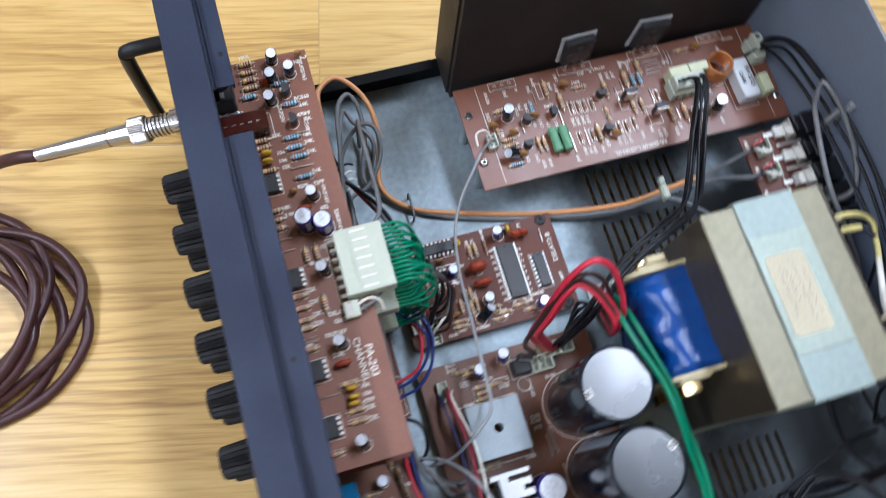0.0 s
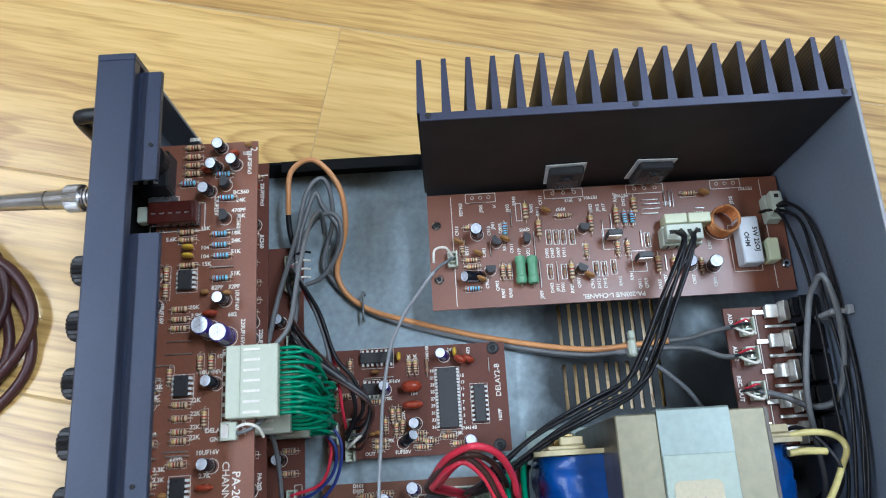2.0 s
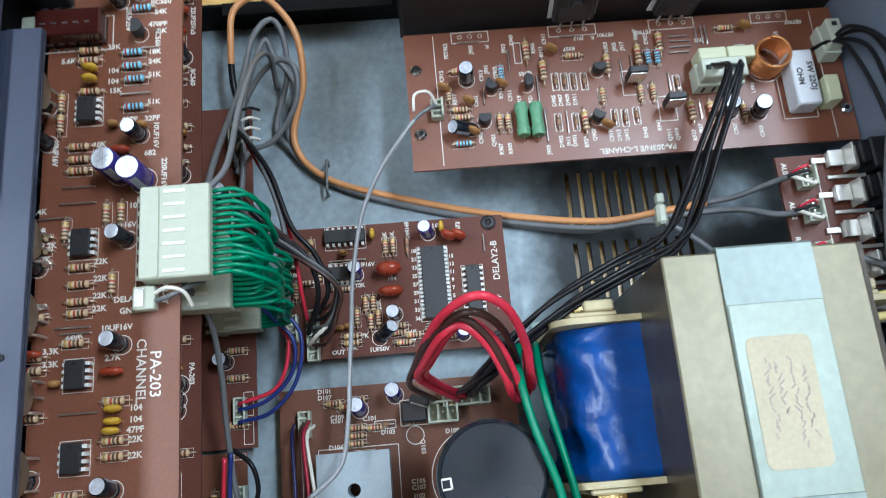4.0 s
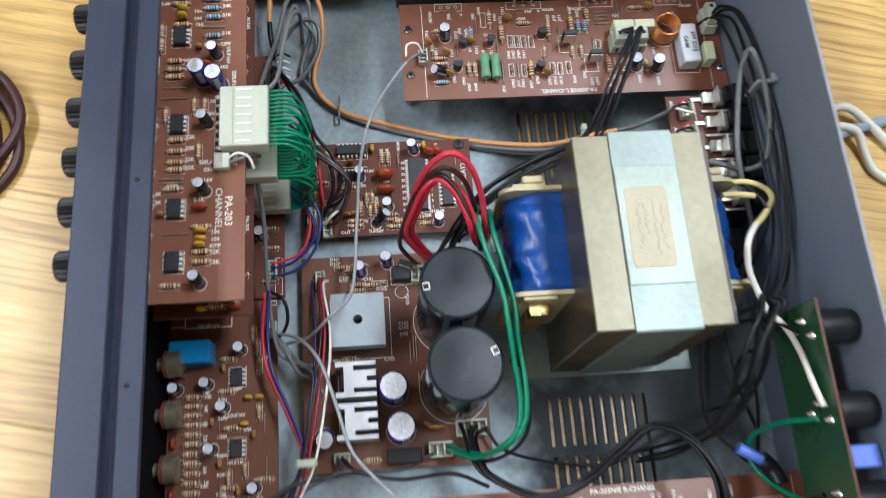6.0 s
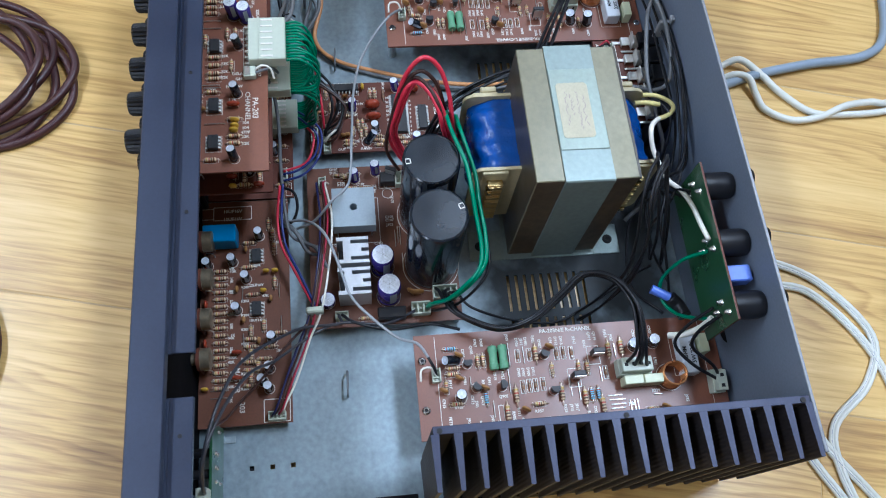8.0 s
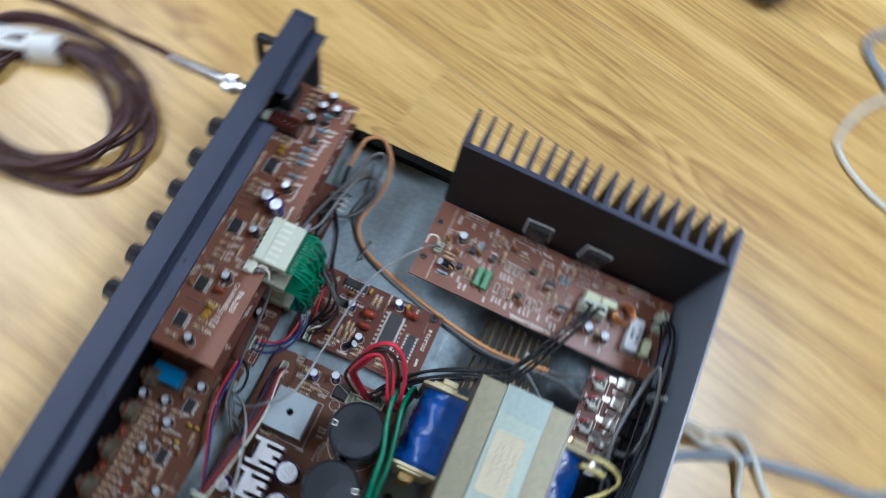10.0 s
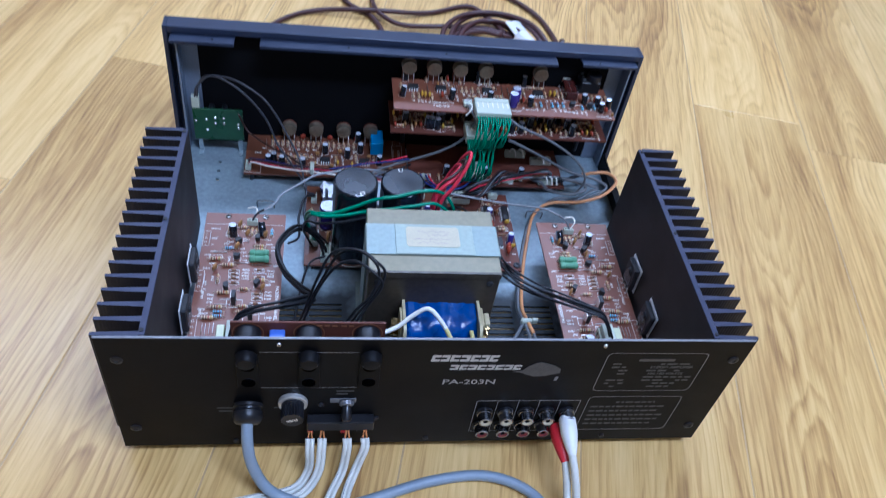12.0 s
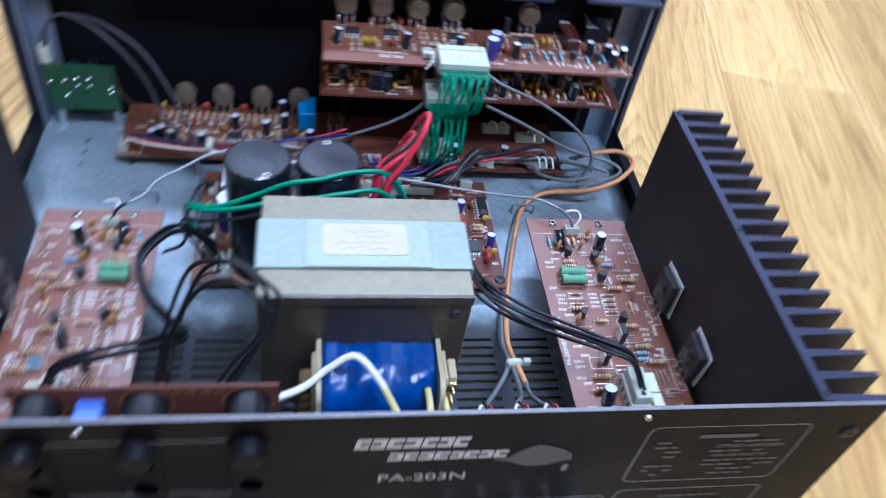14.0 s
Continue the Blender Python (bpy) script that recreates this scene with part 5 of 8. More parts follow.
# ---- small green board behind the front panel ----
led = thing("indicator_board", "small upright green board with solder joints behind the front panel", "circuit board", (-0.181, 0.3255, 0.0122), "circuit boards")
bm = bmesh.new()
box(bm, -0.2045, -0.1580, 0.3248, 0.3264, 0.0280, 0.0645, 0.0002)
part("board", bm, GREEN_MASK, led)
for x, z in ((-0.192, 0.052), (-0.184, 0.054), (-0.176, 0.054), (-0.184, 0.048), (-0.176, 0.048), (-0.192, 0.040), (-0.1625, 0.047), (-0.1625, 0.043), (-0.202, 0.05)):
    bm = bmesh.new()
    lathe(bm, [(0, 0.0014, 0), (0.0006, 0.0011, 0), (0.0012, 0.0004, 0)], 10, axis((x, 0.3248, z), (x, -1, z)))
    part("solder_joint", bm, SOLDER, led, round_=True)
bm = bmesh.new()
box(bm, -0.2045, -0.1975, 0.3250, 0.3310, 0.0648, 0.0775, 0.0004)
part("connector", bm, NYLON, led, "ivory nylon connector")
for x in (-0.188, -0.176):
    bm = bmesh.new()
    rod(bm, (x, 0.3266, 0.058), (x, 0.3395, 0.058), 0.0028, 12)
    part("lamp", bm, BLACK_PLASTIC, led)
for x in (-0.2000, -0.1620):
    bm = bmesh.new()
    box(bm, x - 0.002, x + 0.002, 0.3266, 0.3285, 0.0122, 0.034)
    box(bm, x - 0.002, x + 0.002, 0.3200, 0.3266, 0.0122, 0.0132)
    part("bracket", bm, GALV, led)

# ---- delay board ----
dly = Board("delay_board", "brown delay board with a wide black chip and red capacitors", 0.0395, 0.1000, 0.1640, 0.2655, 0.0215, PHENOLIC_DARK)
dly.ic(0.0700, 0.1975, 36, 0.0330, 0.0105)
dly.ic(0.0660, 0.1800, 16, 0.0205, 0.0062)
dly.ic(0.0945, 0.2365, 14, 0.0185, 0.0060, 90)
dly.ic(0.0770, 0.2400, 8, 0.0095, 0.0060, 90)
for x, y, kind, ln, d in ((0.0935, 0.1985, "violet", 10, 80), (0.0570, 0.2160, "black", 5, 120), (0.0470, 0.2235, "black", 38, -60), (0.0460, 0.1865, "violet", 0, 0), (0.0765, 0.2325, "violet", 6, 0)):
    dly.cap(x, y, 0.0030, 0.0115, kind, ln, d)
dly.film(0.0770, 0.2175, 90, 0.0118, 0.0068, 0.0090)
dly.film(0.0668, 0.2172, 90, 0.0118, 0.0048, 0.0085)
dly.film(0.0905, 0.1895, 60, 0.0075, 0.0042, 0.0085)
dly.film(0.0905, 0.1850, 60, 0.0075, 0.0042, 0.0085)
for x, y, a in ((0.0885, 0.2185, 0), (0.0885, 0.2150, 0), (0.0545, 0.2270, 0), (0.0560, 0.2235, 0), (0.0515, 0.2150, 90), (0.0485, 0.2150, 90), (0.0485, 0.2360, 90), (0.0455, 0.2360, 90), (0.0490, 0.1985, 90), (0.0700, 0.2385, 90), (0.0905, 0.2520, 0), (0.0705, 0.2595, 0), (0.0625, 0.2290, 0), (0.0625, 0.2255, 0), (0.0440, 0.2130, 90), (0.0570, 0.2330, 0), (0.0470, 0.2085, 90), (0.0740, 0.2560, 90), (0.0780, 0.2490, 0), (0.0450, 0.1930, 90)):
    dly.res(x, y, a)
for x, y in ((0.0515, 0.1985), (0.0905, 0.2085), (0.0865, 0.2085)):
    dly.add("diode", "diode", diode_mesh, x, y, 0 if x > 0.08 else 90)
for x, y in ((0.0945, 0.2240), (0.0955, 0.1925)):
    dly.disc(x, y, 0, YELLOW_DISC, 0.005, "yellow dipped capacitor")
for x, y in ((0.0865, 0.2375), (0.0530, 0.2370), (0.0525, 0.2405)):
    dly.disc(x, y, 90, TAN_DISC, 0.0045)
for x, y, w, a in ((0.0835, 0.2360, 0.016, 90), (0.0450, 0.2130, 0.010, 90), (0.0870, 0.1735, 0.008, 0), (0.0720, 0.2385, 0.014, 90), (0.0735, 0.2385, 0.014, 90)):
    dly.wire(x, y, w, a)
for k, s in enumerate(("18", "21", "23", "25", "27", "29", "31", "33", "36")):
    dly.text(s, 0.0855 - k * 0.0039, 0.2060, 0.0024)
for k, s in enumerate(("15", "13", "11", "9", "7", "5", "3", "1")):
    dly.text(s, 0.0820 - k * 0.0037, 0.1890, 0.0024)
for s, x, y, a in (("22K", 0.0935, 0.2185, 0), ("22K", 0.0935, 0.2150, 0), ("1N4148", 0.0955, 0.2080, 0), ("16V", 0.0970, 0.1945, -90), ("104", 0.0735, 0.2165, -90), ("473", 0.0960, 0.1845, 0), ("47UF16V", 0.0810, 0.2290, -90), ("1UF50V", 0.0420, 0.2240, -90), ("1K", 0.0485, 0.2085, -90), ("7K", 0.0485, 0.2300, -90), ("56K", 0.0435, 0.2360, -90), ("OUT", 0.0420, 0.2420, -90), ("10K", 0.0505, 0.1925, -90), ("1N4148", 0.0530, 0.1870, -90), ("100PF", 0.0590, 0.1690, 0), ("10K", 0.0715, 0.2310, -90), ("47K", 0.0620, 0.2270, 0), ("22K", 0.0620, 0.2230, 0), ("100I", 0.0785, 0.2600, -90)):
    dly.text(s, x, y, 0.0027, a)
dly.text("DELAY2-B", 0.0785, 0.1690, 0.0042, 0)
dly.done()
dly.header(0.0535, 0.2615, 3, 0, pitch=0.0036)
dly.header(0.0500, 0.2525, 6, 0, pitch=0.0036)
dly.header(0.0855, 0.2605, 3, 0)
for x in (0.0965, 0.0430):
    board_screw(dly.ob, x, 0.1705, dly.z, 0.0034)
    bm = bmesh.new()
    rod(bm, (x, 0.1705, 0.0120), (x, 0.1705, 0.0199), 0.003, 10)
    part("spacer", bm, GALV, dly.ob)
for x in (0.0965, 0.0430):
    bm = bmesh.new()
    rod(bm, (x, 0.2600, 0.0120), (x, 0.2600, 0.0199), 0.003, 10)
    part("spacer", bm, GALV, dly.ob)

# ---- power supply board ----
psu = Board("power_board", "orange-brown power supply board with two big capacitors", -0.0950, 0.0270, 0.1660, 0.2685, 0.0215, PHENOLIC_ORANGE)
for x, y in ((0.0165, 0.2340), (0.0215, 0.2185)):
    psu.cap(x, y, 0.0033, 0.0120, "violet", 8, 30)
psu.cap(-0.0535, 0.2185, 0.0078, 0.0250, "violet")
psu.cap(-0.0748, 0.2155, 0.0078, 0.0250, "violet")
psu.cap(-0.0760, 0.2575, 0.0050, 0.0120, "violet", 12, 200)
psu.add("transistor", "power_transistor", power_transistor_mesh, 0.0175, 0.2080, 70, label="black power transistor")
psu.add("transistor", "power_transistor", power_transistor_mesh, -0.0486, 0.2465, 0, label="black power transistor")
psu.add("transistor", "power_transistor", power_transistor_mesh, -0.0706, 0.2465, 0, label="black power transistor")
for x, y, a in ((0.0130, 0.2130, 0), (0.0090, 0.2360, 90), (0.0085, 0.2280, 90), (-0.0340, 0.2420, 90), (-0.0900, 0.2320, 90), (0.020, 0.2450, 90)):
    psu.res(x, y, a)
for x, y, w in ((-0.0320, 0.2080, 0.012), (-0.0300, 0.2045, 0.014), (-0.0290, 0.2060, 0.012), (-0.0500, 0.2040, 0.012)):
    psu.wire(x, y, w, 0)
psu.disc(-0.0750, 0.1960, 90, TAN_DISC, 0.0095)
for x, y in ((0.0208, 0.2347), (0.0057, 0.2362), (0.0024, 0.2363), (-0.0020, 0.2330), (0.0180, 0.2395)):
    psu.res(x, y, 90)
psu.add("diode", "diode", diode_mesh, 0.0095, 0.2234, 90)
outline(psu.ink, 0.0078, 0.0112, 0.2190, 0.2280, 0.0004, psu.z + 0.0001)
psu.add("regulator", "regulator", boxy_mesh(BLACK_EPOXY, 0.0085, 0.0105, 0.0075, 0.0006), 0.0135, 0.2106, 0, label="black moulded regulator")
outline(psu.ink, 0.0082, 0.0190, 0.2040, 0.2168, 0.0005, psu.z + 0.0001)
psu.disc(0.0190, 0.1960, 30, TAN_DISC, 0.0095)
ring(psu.ink, 0.0040, 0.2110, 0.0036, 0.0004, psu.z + 0.0001, 18)
psu.disc(-0.0735, 0.2000, 60, TAN_DISC, 0.007)
bm = bmesh.new()
box(bm, -0.0930, -0.0850, 0.2050, 0.2240, 0.0220, 0.0300, 0.0006)
part("relay_block", bm, BLACK_PLASTIC, psu.ob, "black moulded block")
for s, x, y, a in (("Q103", -0.001, 0.2080, 180), ("Q101", 0.009, 0.2010, -90), ("R101", 0.0125, 0.2440, -90), ("C101", 0.0125, 0.2300, -90), ("C105", -0.0150, 0.2110, -90), ("C107", -0.0175, 0.2110, -90), ("J102", -0.0210, 0.2110, -90), ("C103", -0.0350, 0.2200, -90), ("Q105", -0.0345, 0.2480, -90), ("D101", 0.0255, 0.2490, -90), ("D107", 0.0228, 0.2490, -90), ("D103", 0.0062, 0.2225, -90), ("D104", 0.0015, 0.2450, -90), ("D109", 0.0045, 0.1950, -90), ("C109", 0.0140, 0.2440, -90)):
    psu.text(s, x, y, 0.0027, a)
for cx, cy in ((-0.0535, 0.1845), (-0.0145, 0.1855)):
    ring(psu.ink, cx, cy, 0.0195, 0.0004, psu.z + 0.0001, 40)
outline(psu.ink, -0.034, 0.001, 0.2185, 0.2525, 0.0004, psu.z + 0.0001)
psu.done()
psu.header(0.0120, 0.2575, 4, 0)
psu.header(0.0125, 0.1985, 3, 90, pitch=0.0039, w=0.009, h=0.010)
psu.header(-0.0868, 0.1945, 3, 90, pitch=0.0039, w=0.008, h=0.009)
psu.header(-0.0765, 0.1770, 4, 90, pitch=0.0039, w=0.0085, h=0.010)
psu.header(-0.0880, 0.2480, 3, 90)
psu.header(0.0185, 0.1880, 5, 90, pitch=0.0039, w=0.008, h=0.009)
# bridge rectifier
bm = bmesh.new()
n = 32
sq = []
for k in range(n):
    a = 2 * math.pi * k / n
    c, s = math.cos(a), math.sin(a)
    q = 0.0146 / max(abs(c), abs(s))
    sq.append((q * c, q * s))
top_o = [bm.verts.new((-0.0160 + x, 0.2360 + y, 0.0440)) for x, y in sq]
low_o = [bm.verts.new((-0.0160 + x, 0.2360 + y, 0.0330)) for x, y in sq]
top_i = [bm.verts.new((-0.0160 + 0.0026 * math.cos(2 * math.pi * k / n), 0.2360 + 0.0026 * math.sin(2 * math.pi * k / n), 0.0440)) for k in range(n)]
low_i = [bm.verts.new((v.co.x, v.co.y, 0.0330)) for v in top_i]
for k in range(n):
    j = (k + 1) % n
    bm.faces.new((top_o[k], top_o[j], top_i[j], top_i[k]))
    bm.faces.new((low_o[k], low_o[j], top_o[j], top_o[k]))
    bm.faces.new((top_i[k], top_i[j], low_i[j], low_i[k]))
    bm.faces.new((low_o[j], low_o[k], low_i[k], low_i[j]))
bridge = part("bridge_rectifier", bm, BRIDGE, psu.ob, "square grey bridge rectifier with a centre hole")
for x, y in ((-0.028, 0.224), (-0.004, 0.224), (-0.028, 0.248), (-0.004, 0.248)):
    bm = bmesh.new()
    rod(bm, (x, y, 0.0213), (x, y, 0.0331), 0.0006, 8)
    part("leg", bm, TIN, bridge)
# comb-shaped aluminium coolers
for x0 in (-0.0580, -0.0800):
    bm = bmesh.new()
    x1 = x0 + 0.0188
    z0, z1 = 0.0225, 0.0455
    xm = (x0 + x1) / 2
    y0, y1 = 0.2275, 0.2490
    side = lambda u, q: [(u, y0), (u, y0 + 0.0120), (u + q * 0.0026, y0 + 0.0120), (u + q * 0.0026, y0)]
    comb = [(x0, y0), (x0, y1), (x0 + 0.0026, y1), (x0 + 0.0026, y1 - 0.0044), (x1 - 0.0026, y1 - 0.0044), (x1 - 0.0026, y1), (x1, y1), (x1, y0)]
    comb += side(x1 - 0.0022, -1) + [(xm + 0.0013, y0), (xm + 0.0013, y0 + 0.0050), (xm - 0.0013, y0 + 0.0050), (xm - 0.0013, y0)] + side(x0 + 0.0048, -1)
    lo, hi = [[bm.verts.new((x, y, z)) for x, y in comb] for z in (z0, z1)]
    for k in range(len(comb)):
        bm.faces.new((lo[k], lo[(k + 1) % len(comb)], hi[(k + 1) % len(comb)], hi[k]))
    bm.faces.new(hi)
    bm.faces.new(lo[::-1])
    part("cooler", bm, ALU, psu.ob, "bare aluminium comb-shaped cooler")
# reservoir capacitors
for cx, cy, mark in ((-0.0535, 0.1845, -30), (-0.0145, 0.1855, 135)):
    bm = bmesh.new()
    lathe(bm, [(0.0217, 0.0172, 0), (0.0228, 0.0184, 0), (0.1020, 0.0184, 0), (0.1040, 0.0180, 0), (0.1047, 0.0170, 1), (0.1042, 0.0165, 1), (0.1042, 0.002, 1)], 48, pose(cx, cy, 0))
    big = part("reservoir_capacitor", bm, [SLEEVE_BLACK, CAP_TOP_DARK, CAP_STRIPE], psu.ob, "tall black can capacitor with a grey top", True)
    bm = bmesh.new()
    for k in range(6):
        a0, a1 = radians(mark + 50 + k * 4), radians(mark + 54 + k * 4)
        bm.faces.new([bm.verts.new((cx + 0.01846 * math.cos(a), cy + 0.01846 * math.sin(a), z)) for a, z in ((a0, 0.03), (a1, 0.03), (a1, 0.1), (a0, 0.1))])
    part("stripe", bm, CAP_STRIPE, big, "pale polarity stripe")
    bm = bmesh.new()
    a = radians(mark - 40)
    m = pose(cx + 0.0152 * math.cos(a), cy + 0.0152 * math.sin(a), 0.10445, 0, 0, mark - 40)
    outline(bm, -0.0016, 0.0016, -0.0016, 0.0016, 0.0007, 0)
    bmesh.ops.transform(bm, matrix=m, verts=bm.verts)
    part("mark", bm, SILK, big)
for x in (-0.091, 0.023):
    for y in (0.170, 0.2645):
        bm = bmesh.new()
        rod(bm, (x, y, 0.0120), (x, y, 0.0199), 0.003, 10)
        part("spacer", bm, GALV, psu.ob)


# ---- power amplifier boards ----
def amp_board(s, off):
    """One channel's board; s mirrors it to the other side of the case."""
    X = lambda x: s * x + off
    side = "right" if s > 0 else "left"
    x0, x1 = sorted((X(0.1150), X(0.1820)))
    b = Board("amplifier_board", "long brown power amplifier board %s" % ("beside its heat sink" if s > 0 else "with black leads looping onto it"), x0, x1, 0.0030, 0.2030, 0.0455, PHENOLIC, group="amplifier boards")
    t = 90 if s > 0 else -90
    for x, y in ((0.1689, 0.1477), (0.1585, 0.1410), (0.1596, 0.1116), (0.1633, 0.0969), (0.1687, 0.0862), (0.1325, 0.1251), (0.1337, 0.0768), (0.1325, 0.0682)):
        b.res(X(x), y, 0, "long")
    for x, y, a in ((0.1348, 0.1631, 0), (0.1346, 0.1595, 0), (0.1440, 0.1157, 0), (0.1440, 0.0982, 0), (0.1443, 0.0926, 0), (0.1316, 0.0532, 0), (0.1500, 0.1847, 0), (0.1612, 0.1790, 90), (0.1421, 0.1802, 90), (0.1382, 0.1795, 90), (0.1651, 0.1267, 90), (0.1740, 0.0545, 90)):
        b.res(X(x), y, a)
    b.res(X(0.1257), 0.1800, 90, "blue")
    for x, y in ((0.1590, 0.1602), (0.1619, 0.0924), (0.1617, 0.0881)):
        b.res(X(x), y, 0, "blue")
    for x, y in ((0.1342, 0.1533), (0.1339, 0.1468)):
        b.res(X(x), y, 0, "green")
    for x, y in ((0.1533, 0.1358), (0.1530, 0.1316), (0.1528, 0.1276), (0.1525, 0.1227), (0.1332, 0.1368), (0.1328, 0.1290), (0.1334, 0.1113), (0.1331, 0.1067), (0.1338, 0.1014), (0.1482, 0.0808)):
        b.add("diode", "diode", diode_mesh, X(x), y, 0)
        outline(b.ink, X(x) - 0.0042, X(x) + 0.0042, y - 0.0015, y + 0.0015, 0.00045, b.z + 0.0001)
    outline(b.ink, X(0.1691) - 0.0052, X(0.1691) + 0.0052, 0.1498, 0.1530, 0.00045, b.z + 0.0001)
    for x, y, r, h, k in ((0.1571, 0.1759, 0.0033, 0.0125, 4), (0.1329, 0.1756, 0.0031, 0.0125, 48), (0.1326, 0.0593, 0.0036, 0.0125, 14), (0.1312, 0.0464, 0.0036, 0.0125, 10)):
        b.cap(X(x), y, r, h, "black", k, 100)
    for x, y, a in ((0.1516, 0.1654, 40), (0.1359, 0.1699, 90), (0.1520, 0.1492, 180), (0.1570, 0.1162, 90), (0.1336, 0.1194, 60)):
        b.q(X(x), y, a)
    for x, y in ((0.1501, 0.1011), (0.1363, 0.0863)):
        b.add("transistor", "power_transistor", power_transistor_mesh, X(x), y, 90, label="black power transistor")
        outline(b.ink, X(x) - 0.0060, X(x) + 0.0060, y - 0.0032, y + 0.0046, 0.00045, b.z + 0.0001)
    for x, y in ((0.1525, 0.1868), (0.1527, 0.1607), (0.1453, 0.1761), (0.1682, 0.1364), (0.1305, 0.1752), (0.1292, 0.1160), (0.1735, 0.0465)):
        b.disc(X(x), y, 60, TAN_DISC, 0.0063)
    for x, y, w, a in ((0.1658, 0.1560, 0.010, 0), (0.1492, 0.1442, 0.015, 0), (0.1319, 0.1425, 0.015, 0), (0.1330, 0.1329, 0.011, 0), (0.1549, 0.1052, 0.013, 0), (0.1589, 0.1001, 0.011, 0), (0.1719, 0.0683, 0.009, 0), (0.1718, 0.0656, 0.009, 0), (0.1716, 0.0636, 0.009, 0), (0.1491, 0.0843, 0.009, 0), (0.1345, 0.0725, 0.009, 0), (0.1473, 0.1690, 0.006, 0), (0.1759, 0.1736, 0.010, 90), (0.1755, 0.1263, 0.010, 90), (0.1717, 0.0767, 0.009, 90), (0.1692, 0.0760, 0.009, 90), (0.1663, 0.0764, 0.010, 90), (0.1635, 0.0775, 0.009, 90), (0.1650, 0.0492, 0.005, 90)):
        b.wire(X(x), y, w, a)
    # printing
    for xx in (0.1895, 0.0130):
        stroke(b.ink, X(0.1165), xx, X(0.1805), xx, 0.0004, b.z + 0.0001)
    for y0, y1 in ((0.164, 0.181), (0.114, 0.136), (0.068, 0.089), (0.024, 0.041)):
        outline(b.ink, *sorted((X(0.1762), X(0.1815))), y0, y1, 0.0004, b.z + 0.0001)
        for k in range(3):
            ring(b.ink, X(0.1792), y0 + (y1 - y0) * (k + 0.8) / 3.6, 0.0008, 0.0003, b.z + 0.0001, 10)
    for word, x, y, tt in (("FET903", 0.1725, 0.184, 0), ("J905", 0.1725, 0.1725, 0), ("K", 0.1735, 0.165, t), ("C915", 0.1600, 0.187, 0), ("R915", 0.1630, 0.178, t), ("C913", 0.1590, 0.169, 0), ("J901", 0.1620, 0.1665, 0), ("Q903", 0.1600, 0.1625, 0), ("J903", 0.1720, 0.1575, 0), ("R949", 0.1760, 0.1535, 0), ("R905", 0.1710, 0.1440, 0), ("C911", 0.1755, 0.1385, 0), ("R911", 0.1690, 0.1405, 0), ("R917", 0.1480, 0.182, 0), ("C901", 0.1465, 0.1725, 0), ("R913", 0.1495, 0.1610, 0), ("C911", 0.1480, 0.157, 0), ("R919", 0.1450, 0.1530, 0), ("R921", 0.1450, 0.1480, 0), ("Q905", 0.1585, 0.1490, t), ("R907", 0.1225, 0.1635, 0), ("R909", 0.1225, 0.1595, 0), ("R905", 0.1265, 0.1790, t), ("C905", 0.1285, 0.172, 0), ("Q901", 0.1270, 0.1665, 0), ("J909", 0.1205, 0.1425, 0), ("D905", 0.1440, 0.1375, 0), ("D907", 0.1440, 0.1345, 0), ("D909", 0.1440, 0.1312, 0), ("D911", 0.1440, 0.1280, 0), ("D903", 0.1240, 0.1365, 0), ("J911", 0.1240, 0.1333, 0), ("D901", 0.1240, 0.1305, 0), ("R929", 0.1230, 0.1255, 0), ("Q907", 0.1260, 0.1215, 0), ("C917", 0.1250, 0.1140, 0), ("D913", 0.1250, 0.1105, 0), ("D915", 0.1250, 0.1070, 0), ("FET901", 0.1755, 0.110, t), ("J913", 0.1745, 0.1225, t), ("K", 0.1745, 0.1160, t), ("R937", 0.1695, 0.1275, t), ("R923", 0.1690, 0.1105, 0), ("J915", 0.1690, 0.1065, 0), ("J917", 0.1690, 0.1030, 0), ("R927", 0.1450, 0.1165, 0), ("R847", 0.1745, 0.096, 0), ("D923", 0.1720, 0.0915, 0), ("R943", 0.1255, 0.0985, 0), ("R941", 0.1285, 0.0920, 0), ("Q911", 0.1235, 0.0880, 0), ("Q919", 0.1235, 0.0845, 0), ("R933", 0.1225, 0.0770, 0), ("J937", 0.1255, 0.0735, 0), ("C907", 0.1240, 0.0580, 0), ("C909", 0.1220, 0.0465, 0), ("L901", 0.1435, 0.0465, 0), ("FET905", 0.1755, 0.0925, t), ("J925", 0.1695, 0.067, t), ("R939", 0.1625, 0.0500, t), ("FET907", 0.1755, 0.0215, t), ("J935", 0.1690, 0.0305, 0)):
        b.text(word, X(x), y, 0.0026, tt if s > 0 or tt else 180)
    b.text("PA-203N/E %s-CHANEL" % ("L" if s > 0 else "R"), X(0.1180), 0.1030, 0.0036, t)
    ring(b.ink, X(0.1545), 0.0395, 0.0085, 0.0004, b.z + 0.0001, 28)
    outline(b.ink, *sorted((X(0.1270), X(0.1540))), 0.0195, 0.0350, 0.0004, b.z + 0.0001)
    b.done()
    # connectors, coil, cement block and boxes
    b.header(X(0.1425), 0.1905, 3, 0)
